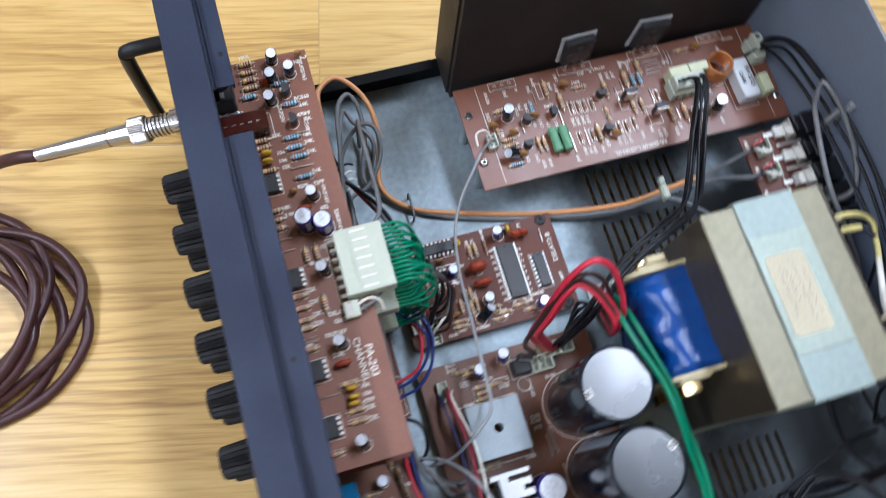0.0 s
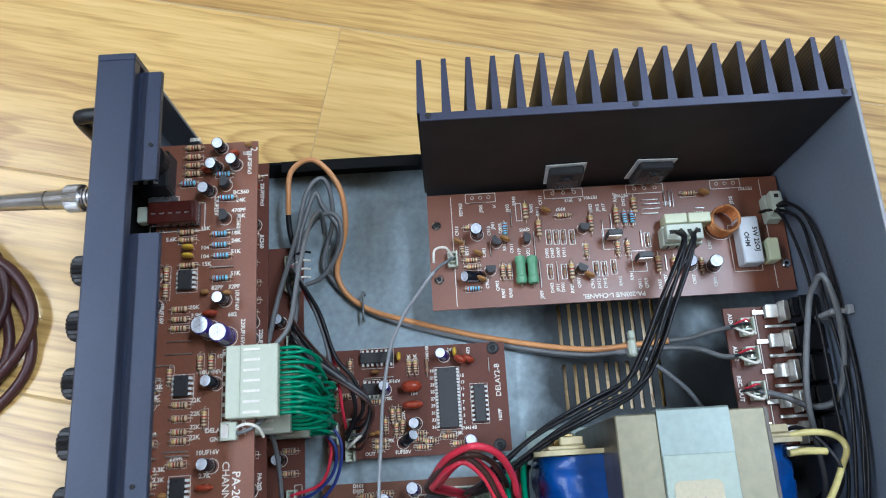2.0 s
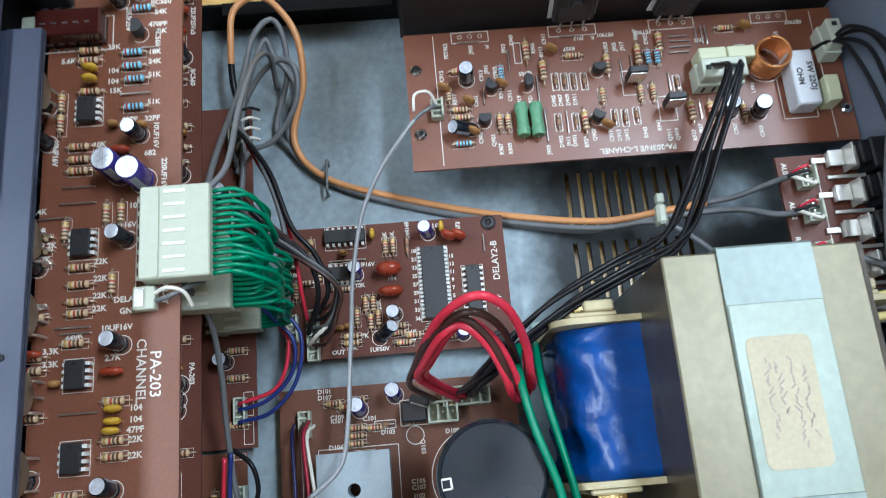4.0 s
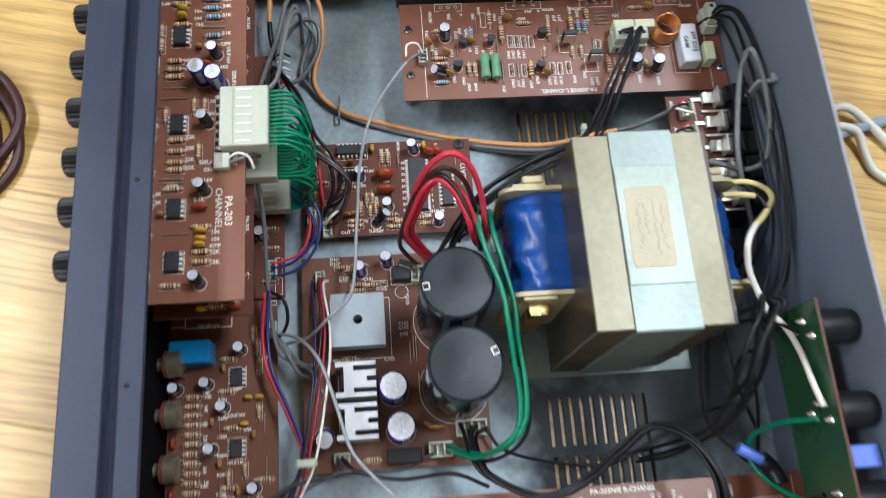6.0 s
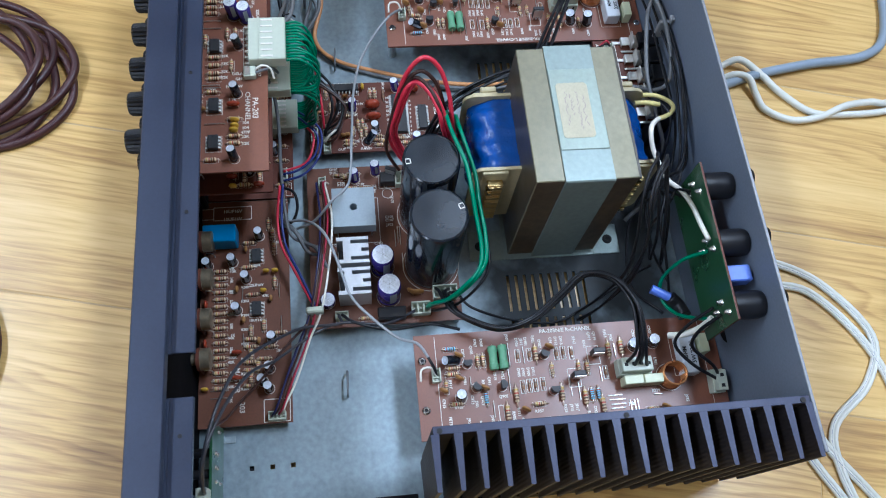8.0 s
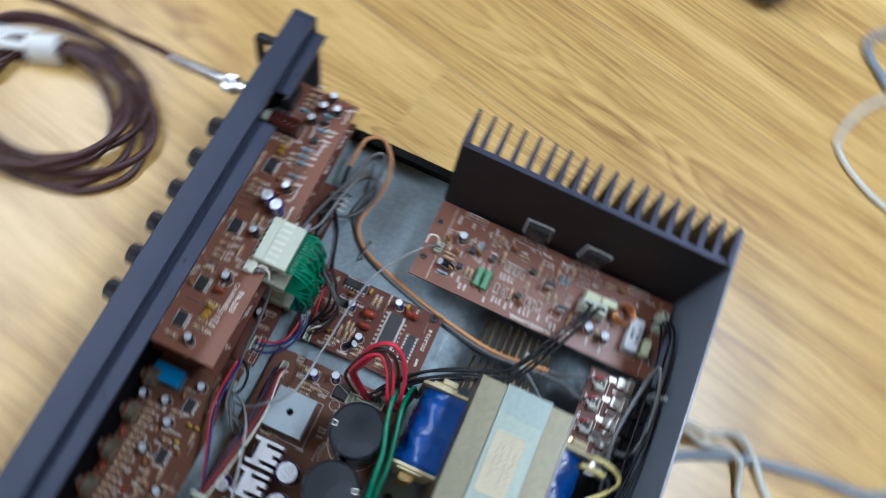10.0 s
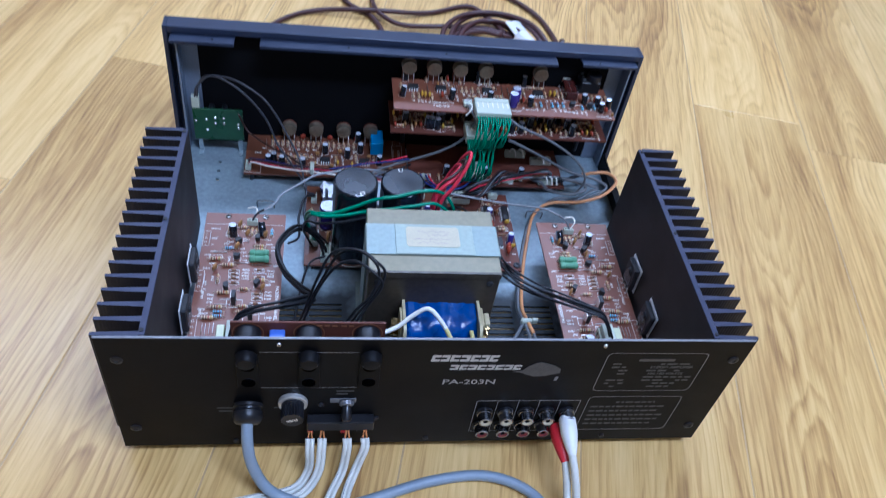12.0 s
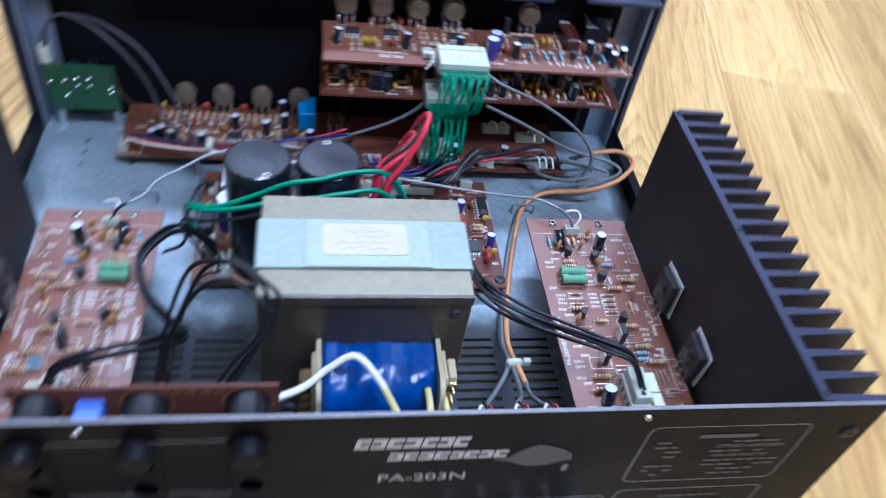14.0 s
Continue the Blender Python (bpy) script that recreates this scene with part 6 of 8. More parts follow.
    for cx, cy, ww, dd, hh, ways, lean in ((0.1475, 0.0640, 0.0110, 0.0215, 0.0150, 4, 0.0), (0.1600, 0.0110, 0.0150, 0.0080, 0.0145, 2, 8.0)):
        m = turned(X(cx), cy, b.z, 0, lean * s, 0)
        bm = bmesh.new()
        box(bm, -ww / 2, ww / 2, -dd / 2, dd / 2, 0.0003, hh * 0.55, 0.0004, 0, m)
        box(bm, -ww / 2 + 0.0010, ww / 2 - 0.0010, -dd / 2 + 0.0008, dd / 2 - 0.0008, hh * 0.55, hh, 0.0005, 0, m)
        for k in range(ways):
            u = (k + 0.5) / ways - 0.5
            px, py = (0.0, u * (dd - 0.002)) if dd > ww else (u * (ww - 0.002), 0.0)
            box(bm, px - 0.0011, px + 0.0011, py - 0.0011, py + 0.0011, hh - 0.0002, hh + 0.0003, 0, 1, m)
            box(bm, px - 0.0006 if dd < ww else -ww / 2 - 0.0002, px + 0.0006 if dd < ww else -ww / 2, py - 0.0006 if dd > ww else -dd / 2 - 0.0002, py + 0.0006 if dd > ww else -dd / 2, hh * 0.15, hh * 0.45, 0, 1, m)
        part("connector", bm, [NYLON, BLACK_RUBBER], b.ob, "solid ivory nylon plug on its header")
    for y in (0.0665, 0.0535):
        b.add("film_capacitor", "cream_film", boxy_mesh(CREAM_BOX, 0.0058, 0.0125, 0.0105), X(0.1565), y, 0, label="cream boxed film capacitor")
    b.add("film_capacitor", "cream_film_small", boxy_mesh(CREAM_BOX, 0.0125, 0.0062, 0.0105), X(0.1360), 0.0160, 0, label="cream boxed film capacitor")
    blk = put("cement_resistor", lib("cement_resistor", boxy_mesh(CEMENT, 0.0265, 0.0110, 0.0105, 0.0008)), b.ob, turned(X(0.1420), 0.0275, b.z), "white cement block resistor")
    bm = bmesh.new()
    for word, dy in (("5W 22OJ", -0.0026), ("KOA OHM"[4:], 0.0024)):
        letters(bm, word, X(0.1420), 0.0275 + dy, b.z + 0.01125, 0.0036, 180 if s > 0 else 0)
    part("lettering", bm, BLACK_EPOXY, blk)
    bm = bmesh.new()
    pts = []
    for k in range(7 * 16 + 1):
        a = 2 * math.pi * k / 16
        pts.append((X(0.1545) + 0.0074 * math.cos(a), 0.0395 + 0.0074 * math.sin(a), b.z + 0.0012 + k / 16 * 0.00160))
    tube(bm, pts, 0.00074, 8, 1)
    tube(bm, [(pts[0][0], pts[0][1], b.z - 0.0002), pts[0], pts[2]], 0.00062, 6, 2)
    part("coil", bm, COIL_COPPER, b.ob, "bright wound copper coil", True)
    for x, y in ((0.1635, 0.1985), (0.1320, 0.1985), (0.1300, 0.0065)):
        screw_head(X(x), y, b.z + 0.0004, 0.0026, b.ob, (0, 0, 1), CHROME)
        if y > 0.1:
            bm = bmesh.new()
            rod(bm, (X(x), y, 0.0120), (X(x), y, 0.0438), 0.003, 10)
            part("spacer", bm, GALV, b.ob)
    # output devices against the heat sink
    for y, z, tilt in ((0.1260, 0.0620, -3), (0.0785, 0.0615, 4)):
        m = Matrix.Translation((X(0.1815), y, z)) @ pose(0, 0, 0, tilt, 0, 0 if s > 0 else 180)
        bm = bmesh.new()
        box(bm, 0.0024, 0.0030, -0.0110, 0.0110, -0.0125, 0.0140, 0.0001)
        bmesh.ops.transform(bm, matrix=m, verts=bm.verts)
        fet = part("output_device", bm, MICA, b.ob, "black output transistor on a white insulating sheet")
        bm = bmesh.new()
        box(bm, -0.0022, 0.0023, -0.0094, 0.0094, -0.0105, 0.0122, 0.0009)
        box(bm, -0.0024, -0.0020, -0.0070, 0.0070, -0.0090, 0.0015, 0.0002, 1)
        box(bm, -0.0027, -0.0021, -0.0040, 0.0040, 0.0020, 0.0085, 0.0003)
        lathe(bm, [(0, 0.0026, 1), (0.0009, 0.0026, 1), (0.0014, 0.0018, 1)], 14, axis((-0.0027, 0, 0.0050), (-1, 0, 0.0050)))
        for k in (-1, 0, 1):
            rod(bm, (-0.001, k * 0.0052, -0.0172), (-0.001, k * 0.0052, -0.0094), 0.0006, 6, 2)
        bmesh.ops.transform(bm, matrix=m, verts=bm.verts)
        part("body", bm, [BLACK_EPOXY, FET_METAL, TIN], fet)
    return b


board_r = amp_board(1, 0.0)
board_l = amp_board(-1, 0.0035)

# ---- transformer ----
tr = thing("transformer", "large mains transformer with a pale steel strap and blue-taped windings", "transformer", (0, 0.097, 0.0120))
bm = bmesh.new()
box(bm, -0.0475, 0.0475, 0.0646, 0.1280, 0.0165, 0.1285, 0.0006)
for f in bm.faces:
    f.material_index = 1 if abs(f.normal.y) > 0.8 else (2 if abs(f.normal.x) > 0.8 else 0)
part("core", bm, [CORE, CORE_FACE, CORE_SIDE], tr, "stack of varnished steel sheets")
bm = bmesh.new()
lip = [(-0.0474 + 0.0948 * k / 30, 0.0646 - 0.0012 + 0.00015 * math.sin(k * 1.9)) for k in range(31)]
rows_ = [[bm.verts.new((x, y, z)) for x, y in lip] for z in (0.1284, 0.1232)] + [[bm.verts.new((x, 0.0650, z)) for x, y in lip] for z in (0.1231, 0.1285)]
for a, b in zip(rows_, rows_[1:] + rows_[:1]):
    for k in range(30):
        bm.faces.new((a[k], a[k + 1], b[k + 1], b[k]))
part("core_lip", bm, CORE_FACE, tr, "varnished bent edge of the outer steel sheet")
for x, z in ((0.0405, 0.1170), (-0.0405, 0.1170), (0.0405, 0.0220), (-0.0405, 0.0220)):
    screw_head(x, 0.0645, z, 0.0026, tr, (0, -1, 0), BLACK_EPOXY)
bm = bmesh.new()
U_OUT = [(-0.0490, 0.0135), (-0.0490, 0.1288), (-0.0482, 0.1296), (0.0482, 0.1296), (0.0490, 0.1288), (0.0490, 0.0135)]
U_IN = [(0.0477, 0.0135), (0.0477, 0.1287), (-0.0477, 0.1287), (-0.0477, 0.0135)]
near, far = [[bm.verts.new((x, y, z)) for x, z in U_OUT + U_IN] for y in (0.0800, 0.1105)]
for k in range(len(near)):
    j = (k + 1) % len(near)
    bm.faces.new((near[k], near[j], far[j], far[k]))
for w in (near, far):
    for quad in ((0, 1, 8, 9), (1, 2, 3, 4, 7, 8), (4, 5, 6, 7)):
        bm.faces.new([w[k] for k in quad])
part("strap", bm, STRAP, tr, "pale green-grey steel strap")
bm = bmesh.new()
box(bm, -0.0275, 0.0300, 0.0802, 0.1103, 0.1297, 0.1302, 0.0002)
part("strap_plate", bm, STRAP_PLATE, tr, "pale green plate under the label")
bm = bmesh.new()
lx, ly, lr = 0.0196, 0.0100, 0.0026
rim = []
for cx, cy, a in ((lx - lr, ly - lr, 0), (lr - lx, ly - lr, 90), (lr - lx, lr - ly, 180), (lx - lr, lr - ly, 270)):
    rim += [(cx + lr * math.cos(radians(a + 15 * k)), 0.0972 + cy + lr * math.sin(radians(a + 15 * k))) for k in range(7)]
lo, hi = [[bm.verts.new((x, y, z)) for x, y in rim] for z in (0.13005, 0.13045)]
for k in range(len(lo)):
    bm.faces.new((lo[k], lo[(k + 1) % len(lo)], hi[(k + 1) % len(lo)], hi[k]))
bm.faces.new(hi)
lab = part("paper_label", bm, PAPER, tr, "yellowed paper label with faint handwriting")
bm = bmesh.new()
for x0, x1, y in ((0.013, -0.012, 0.1022), (0.012, -0.004, 0.0985), (0.013, -0.013, 0.0948), (0.010, -0.010, 0.0912)):
    x = x0
    while x > x1 + 0.001:  # short broken strokes, a hand's line
        w = random.uniform(0.0010, 0.0026)
        stroke(bm, x, y + random.uniform(-0.0012, 0.0012), x - w, y + random.uniform(-0.0012, 0.0012), 0.0004, 0.13055)
        x -= w * random.uniform(0.5, 1.3)
part("writing", bm, PAPER_INK, lab)
bm = bmesh.new()
box(bm, -0.0500, 0.0500, 0.0640, 0.1300, 0.0122, 0.0134)
for s in (-1, 1):
    for y0, y1 in ((0.0440, 0.0640), (0.1300, 0.1550)):
        box(bm, *sorted((s * 0.0500, s * 0.0270)), y0, y1, 0.0122, 0.0136, 0.0002)
part("base_frame", bm, STRAP, tr, "galvanised mounting frame")
for x, y in ((-0.039, 0.052), (0.039, 0.052), (-0.039, 0.147), (0.039, 0.147)):
    screw_head(x, y, 0.0134, 0.0036, tr, (0, 0, 1), BLACK_RUBBER)
bm = bmesh.new()


def racetrack(y0, y1, z0, z1, r, n=8):
    out = []
    for cy, cz, a in ((y1 - r, z1 - r, 0), (y0 + r, z1 - r, 90), (y0 + r, z0 + r, 180), (y1 - r, z0 + r, 270)):
        out += [(cy + r * math.cos(radians(a + 90 * k / n)), cz + r * math.sin(radians(a + 90 * k / n))) for k in range(n + 1)]
    return out


random.seed(5)
WX, WH = 0.0070, 0.0262
rings = []
for k in range(25):
    x = WX - WH + 2 * WH * k / 24
    puff = 0.0004 * math.sin(k * 1.05) - (0.0014 if k in (0, 24) else 0) + (0.0006 if k % 8 < 5 else 0)
    ring_ = []
    for i, (y, z) in enumerate(racetrack(0.0385, 0.1565, 0.0335, 0.0945, 0.017)):
        q = puff + random.uniform(-0.0004, 0.0004) + 0.0007 * math.sin(i * 0.8 + k * 0.55)
        ring_.append(bm.verts.new((x + random.uniform(-0.0003, 0.0003), y + (q if y > 0.0975 else -q), z + q * 0.8)))
    rings.append(ring_)
for a, b in zip(rings, rings[1:]):
    for k in range(len(a)):
        bm.faces.new((a[k], a[(k + 1) % len(a)], b[(k + 1) % len(a)], b[k]))
part("winding", bm, BLUE_TAPE, tr, "windings wrapped in shiny blue tape", True)
for s in (-1, 1):
    bm = bmesh.new()
    lo = [bm.verts.new((WX + s * 0.0264, y, z)) for y, z in racetrack(0.0350, 0.1595, 0.0300, 0.0978, 0.008)]
    hi = [bm.verts.new((WX + s * 0.0286, v.co.y, v.co.z)) for v in lo]
    for k in range(len(lo)):
        bm.faces.new((lo[k], lo[(k + 1) % len(lo)], hi[(k + 1) % len(lo)], hi[k]))
    bm.faces.new(lo[::-1])
    bm.faces.new(hi)
    flange = part("bobbin_flange", bm, BOBBIN, tr, "cream bobbin end")
    for yc in (0.1445, 0.0505):
        bm = bmesh.new()
        box(bm, *sorted((WX + s * 0.0287, WX + s * 0.0306)), yc - 0.0085, yc + 0.0085, 0.0345, 0.0965, 0.0005)
        part("terminal_rail", bm, BOBBIN, flange)
        if s > 0:
            bm = bmesh.new()
            box(bm, WX + 0.0307, WX + 0.0345, yc - 0.0075, yc + 0.0030, 0.0930, 0.0975, 0.0006)
            part("terminal_block", bm, BOBBIN, flange, "cream terminal block")
        for k in range(7):  # brass tabs one below the other
            z = 0.0860 - k * 0.0072
            bm = bmesh.new()
            box(bm, *sorted((WX + s * 0.0306, WX + s * 0.0352)), yc - 0.0052, yc + 0.0052, z, z + 0.0022, 0.0003)
            box(bm, *sorted((WX + s * 0.0348, WX + s * 0.0362)), yc - 0.0046, yc + 0.0046, z - 0.0018, z + 0.0012, 0.0002)
            part("terminal_tab", bm, GOLD, flange, "brass terminal tab")

# ---- speaker socket board, upright behind the rear panel ----
spk = thing("speaker_board", "upright board with three black sockets behind the rear panel", "circuit board", (-0.087, 0.023, 0.078), "circuit boards")
bm = bmesh.new()
box(bm, -0.1375, -0.0365, 0.0222, 0.0238, 0.0780, 0.1235, 0.0002)
for f in bm.faces:
    f.material_index = 1 if f.normal.y > 0.5 else 0
spb = part("board", bm, [PHENOLIC_DARK, GREEN_MASK], spk)
for x in (-0.1265, -0.0870, -0.0485):
    bm = bmesh.new()
    lathe(bm, [(0, 0.0086, 0), (0.0165, 0.0086, 0), (0.0195, 0.0078, 0)], 24, axis((x, 0.0221, 0.1130), (x, -1, 0.1130)))
    part("socket", bm, BLACK_PLASTIC, spk, "black cylindrical socket", True)
    for dx, dz in ((-0.004, 0.0025), (0.004, -0.004), (0.0, -0.012)):
        bm = bmesh.new()
        lathe(bm, [(0, 0.0022, 0), (0.001, 0.0016, 0), (0.003, 0.0009, 0)], 10, axis((x + dx, 0.0238, 0.113 + dz), (x + dx, 1, 0.113 + dz)))
        part("solder_joint", bm, SOLDER, spk, round_=True)
    bm = bmesh.new()
    for k in range(24):
        a0, a1 = math.pi * 2 * k / 24, math.pi * 2 * (k + 1) / 24
        bm.faces.new([bm.verts.new((x + q * math.cos(a), 0.0219, 0.113 + q * math.sin(a) * (1 if a % 6.2832 < 3.1416 else 0.9))) for q, a in ((0.0096, a0), (0.0104, a0), (0.0104, a1), (0.0096, a1))])
    part("ring_print", bm, COPPER_RING, spb, "brown copper ring")
bm = bmesh.new()
box(bm, -0.1125, -0.1025, 0.0050, 0.0221, 0.1070, 0.1170, 0.0008)
part("fuse_box", bm, BLUE_BOX, spk, "blue plastic block")
bm = bmesh.new()
for x in (-0.082, -0.077, -0.072, -0.066, -0.061):
    box(bm, x, x + 0.0035, 0.0218, 0.0220, 0.1200, 0.1216)
part("printing", bm, COPPER_RING, spb)

# ---- phono socket board ----
pho = Board("phono_board", "brown phono socket board behind the rear panel", 0.0330, 0.1040, 0.0160, 0.0500, 0.0585, PHENOLIC_DARK)
pho.text("AUX", 0.098, 0.047, 0.003, 180)
pho.text("AUX2", 0.080, 0.047, 0.003, 180)
pho.text("REC. OUT", 0.062, 0.0475, 0.003, 180)
stroke(pho.ink, 0.0345, 0.0335, 0.1030, 0.0335, 0.0004, pho.z + 0.0001)
pho.done()
for x in (0.0930, 0.0780, 0.0600):
    pho.header(x, 0.0405, 3, 0, pitch=0.0027, w=0.0062, h=0.0080)
for k in range(5):
    x = 0.0390 + k * 0.01545
    bm = bmesh.new()
    box(bm, x - 0.0068, x + 0.0068, 0.0020, 0.0125, 0.0220, 0.0665, 0.0008)
    box(bm, x - 0.0040, x + 0.0060, 0.0125, 0.0165, 0.0590, 0.0655, 0.0006)
    jack = part("socket_body", bm, BLACK_PLASTIC, pho.ob, "black moulded phono socket pair")
    bm = bmesh.new()
    box(bm, x - 0.0050, x + 0.0050, 0.0166, 0.0215, 0.0590, 0.0625, 0.0003)
    box(bm, x - 0.0062, x + 0.0040, 0.0216, 0.0224, 0.0590, 0.0690, 0.0002)
    box(bm, x - 0.0035, x + 0.0035, 0.0225, 0.0290, 0.0612, 0.0620, 0.0002)
    box(bm, x - 0.0035, x + 0.0030, 0.0286, 0.0293, 0.0590, 0.0612, 0.0002)
    part("contact", bm, NICKEL, jack, "bright bent contact spring")
    bm = bmesh.new()
    box(bm, x - 0.0012, x + 0.0012, 0.0294, 0.0355, 0.0590, 0.0600, 0.0002)
    part("lug", bm, NICKEL, jack)
    bm = bmesh.new()
    box(bm, x - 0.0085, x - 0.0069, 0.0135, 0.0300, 0.0590, 0.0598, 0.0002)
    part("ground_strip", bm, NICKEL, jack)


# ---- wiring inside the case ----
def wire(name, label, runs, r, mat, category="wire", group="", seg=8, per=8, ends=None):
    """One lead or bundle: each run is a list of places along it."""
    first = runs[0][0]
    t = thing(name, label, category, first, group)
    for run in runs:
        bm = bmesh.new()
        mats = [mat] if not ends else [mat, ends[1]]
        tube(bm, run, r, seg, per, 0, 1.0, (ends[0], 1) if ends else None)
        part("strand", bm, mats, t)
    return t


def shifted(run, dx=0.0, dy=0.0, dz=0.0, jitter=0.0):
    return [(x + dx + random.uniform(-jitter, jitter), y + dy + random.uniform(-jitter, jitter), z + dz + random.uniform(-jitter, jitter) * 0.6) for x, y, z in run]


def bundle(run, spread, loose=0.0):
    """Strands side by side at both ends, each sagging its own way between them."""
    n = len(run) - 1
    own = random.Random(len(run) * 7 + len(spread))
    out = []
    for dx, dy, dz in spread:
        wx, wy, wz = (own.uniform(-loose, loose) for _ in range(3))
        out.append([(x + dx * q + wx * b, y + dy * q + wy * b, z + dz * q + wz * b) for k, (x, y, z) in enumerate(run) for q, b in ((max(abs(2 * k / n - 1) ** 4, 0.55), math.sin(math.pi * k / n)),)])
    return out


random.seed(21)
ORANGE = [(0.1500, 0.2790, 0.0270), (0.1700, 0.2840, 0.0320), (0.1880, 0.2835, 0.0390), (0.2040, 0.2810, 0.0420), (0.2100, 0.2680, 0.0420), (0.1950, 0.2545, 0.0360), (0.1720, 0.2520, 0.0280), (0.1450, 0.2585, 0.0190), (0.1265, 0.2445, 0.0165), (0.1150, 0.2130, 0.0150), (0.1025, 0.1670, 0.0155), (0.0925, 0.1210, 0.0240), (0.0915, 0.0940, 0.0350), (0.0915, 0.0760, 0.0427)]
orange_lead = wire("orange_lead", "orange screened lead tied to grey leads across the floor pan", [ORANGE], 0.00165, W_ORANGE, ends=(0.11, W_BLACK))
bm = bmesh.new()
tube(bm, [(0.0915, 0.0762, 0.0426), (0.0915, 0.0660, 0.0470), (0.0930, 0.0560, 0.0545), (0.0935, 0.0480, 0.0640)], 0.0013, 8, 6)
part("screen", bm, W_GREY, orange_lead, "grey inner screen past the cut sleeve")
wire("grey_lead", "grey screened lead running along the orange lead", [
    [(0.0960, 0.2870, 0.0740), (0.1240, 0.2840, 0.0620), (0.1620, 0.2780, 0.0450), (0.1900, 0.2730, 0.0400), (0.2000, 0.2650, 0.0380), (0.1930, 0.2600, 0.0340), (0.1760, 0.2600, 0.0260), (0.1540, 0.2670, 0.0180), (0.1440, 0.2620, 0.0160), (0.1290, 0.2485, 0.0155), (0.1150, 0.2190, 0.0140), (0.1000, 0.1680, 0.0145), (0.0895, 0.1210, 0.0230), (0.0890, 0.0940, 0.0340), (0.0860, 0.0660, 0.0470), (0.0790, 0.0530, 0.0580), (0.0785, 0.0430, 0.0635)]], 0.0014, W_GREY, group="grey leads")
wire("grey_lead", "grey screened lead looped beside the preamplifier boards", [
    [(0.1300, 0.2830, 0.0280), (0.1440, 0.2850, 0.0310), (0.1680, 0.2740, 0.0350), (0.1770, 0.2620, 0.0400), (0.1720, 0.2540, 0.0400), (0.1570, 0.2550, 0.0350), (0.1420, 0.2660, 0.0300), (0.1370, 0.2780, 0.0290), (0.1270, 0.2840, 0.0280)]], 0.0014, W_GREY, group="grey leads")
wire("grey_lead", "grey screened lead looped beside the preamplifier boards", [
    [(0.1050, 0.2845, 0.0280), (0.1250, 0.2800, 0.0330), (0.1580, 0.2790, 0.0350), (0.1920, 0.2700, 0.0320), (0.1850, 0.2650, 0.0300), (0.1700, 0.2560, 0.0260), (0.1530, 0.2620, 0.0170), (0.1370, 0.2560, 0.0155), (0.1240, 0.2420, 0.0150), (0.1120, 0.2130, 0.0138), (0.0990, 0.1660, 0.0140), (0.0900, 0.1260, 0.0180), (0.0870, 0.0950, 0.0330), (0.0700, 0.0700, 0.0300), (0.0530, 0.0560, 0.0260)]], 0.0014, W_GREY, group="grey leads")
tie = thing("cable_tie", "white nylon cable tie round the orange and grey leads", "cable tie", (0.0900, 0.0945, 0.0330))
bm = bmesh.new()
box(bm, 0.0850, 0.0945, 0.0925, 0.0970, 0.0310, 0.0385, 0.0012)
box(bm, 0.0945, 0.0990, 0.0930, 0.0965, 0.0345, 0.0390, 0.0006)
part("head", bm, NYLON, tie)
for px, py0, py1, nm in ((0.1265, 0.2435, 0.2435, 0), (-0.1325, 0.2465, 0.2465, 0)):
    st = thing("wire_clip", "grey wire clip standing up from the floor pan", "clip", (px, py0, 0.012), "wire clips")
    bm = bmesh.new()
    tube(bm, [(px + 0.0075, py0, 0.012), (px + 0.0080, py0, 0.018), (px + 0.006, py0, 0.0205), (px - 0.006, py0 + 0.0004, 0.0205), (px - 0.0080, py0 + 0.0006, 0.018), (px - 0.0075, py0 + 0.0006, 0.012)], 0.0007, 6, 4)
    part("loop", bm, W_GREY, st)
wire("signal_lead", "thin grey lead arching from the amplifier board over the delay board", [
    [(0.1430, 0.1905, 0.0500), (0.1400, 0.1930, 0.0560), (0.1350, 0.2000, 0.0570), (0.1230, 0.2100, 0.0560), (0.1120, 0.2190, 0.0500), (0.0960, 0.2270, 0.0450), (0.0700, 0.2320, 0.0450), (0.0470, 0.2335, 0.0480), (0.0280, 0.2350, 0.0500), (0.0120, 0.2360, 0.0520), (-0.0060, 0.2390, 0.0570), (-0.0160, 0.2500, 0.0550), (-0.0240, 0.2640, 0.0400), (-0.0250, 0.2800, 0.0300)]], 0.00095, W_LIGHT, group="signal leads", ends=(0.16, W_GREY))
wire("signal_lead", "thin grey lead arching from the amplifier board to the master board", [
    [(-0.1390, 0.1905, 0.0500), (-0.1340, 0.1930, 0.0570), (-0.1210, 0.2010, 0.0600), (-0.1160, 0.2130, 0.0600), (-0.1010, 0.2290, 0.0590), (-0.0860, 0.2410, 0.0600), (-0.0630, 0.2480, 0.0600), (-0.0400, 0.2560, 0.0560), (-0.0250, 0.2680, 0.0440), (-0.0180, 0.2830, 0.0300)]], 0.00095, W_LIGHT, group="signal leads", ends=(0.14, W_BLACK))
for s in (1, -1):
    x = 0.1435 if s > 0 else -0.1395
    wire("white_lead", "short white lead bent from the board connector", [[(x, 0.1905, 0.0500), (x + 0.004, 0.1940, 0.0555), (x + 0.003, 0.2000, 0.0560), (x - 0.004, 0.2010, 0.0545)]], 0.0007, W_WHITE, group="white leads")

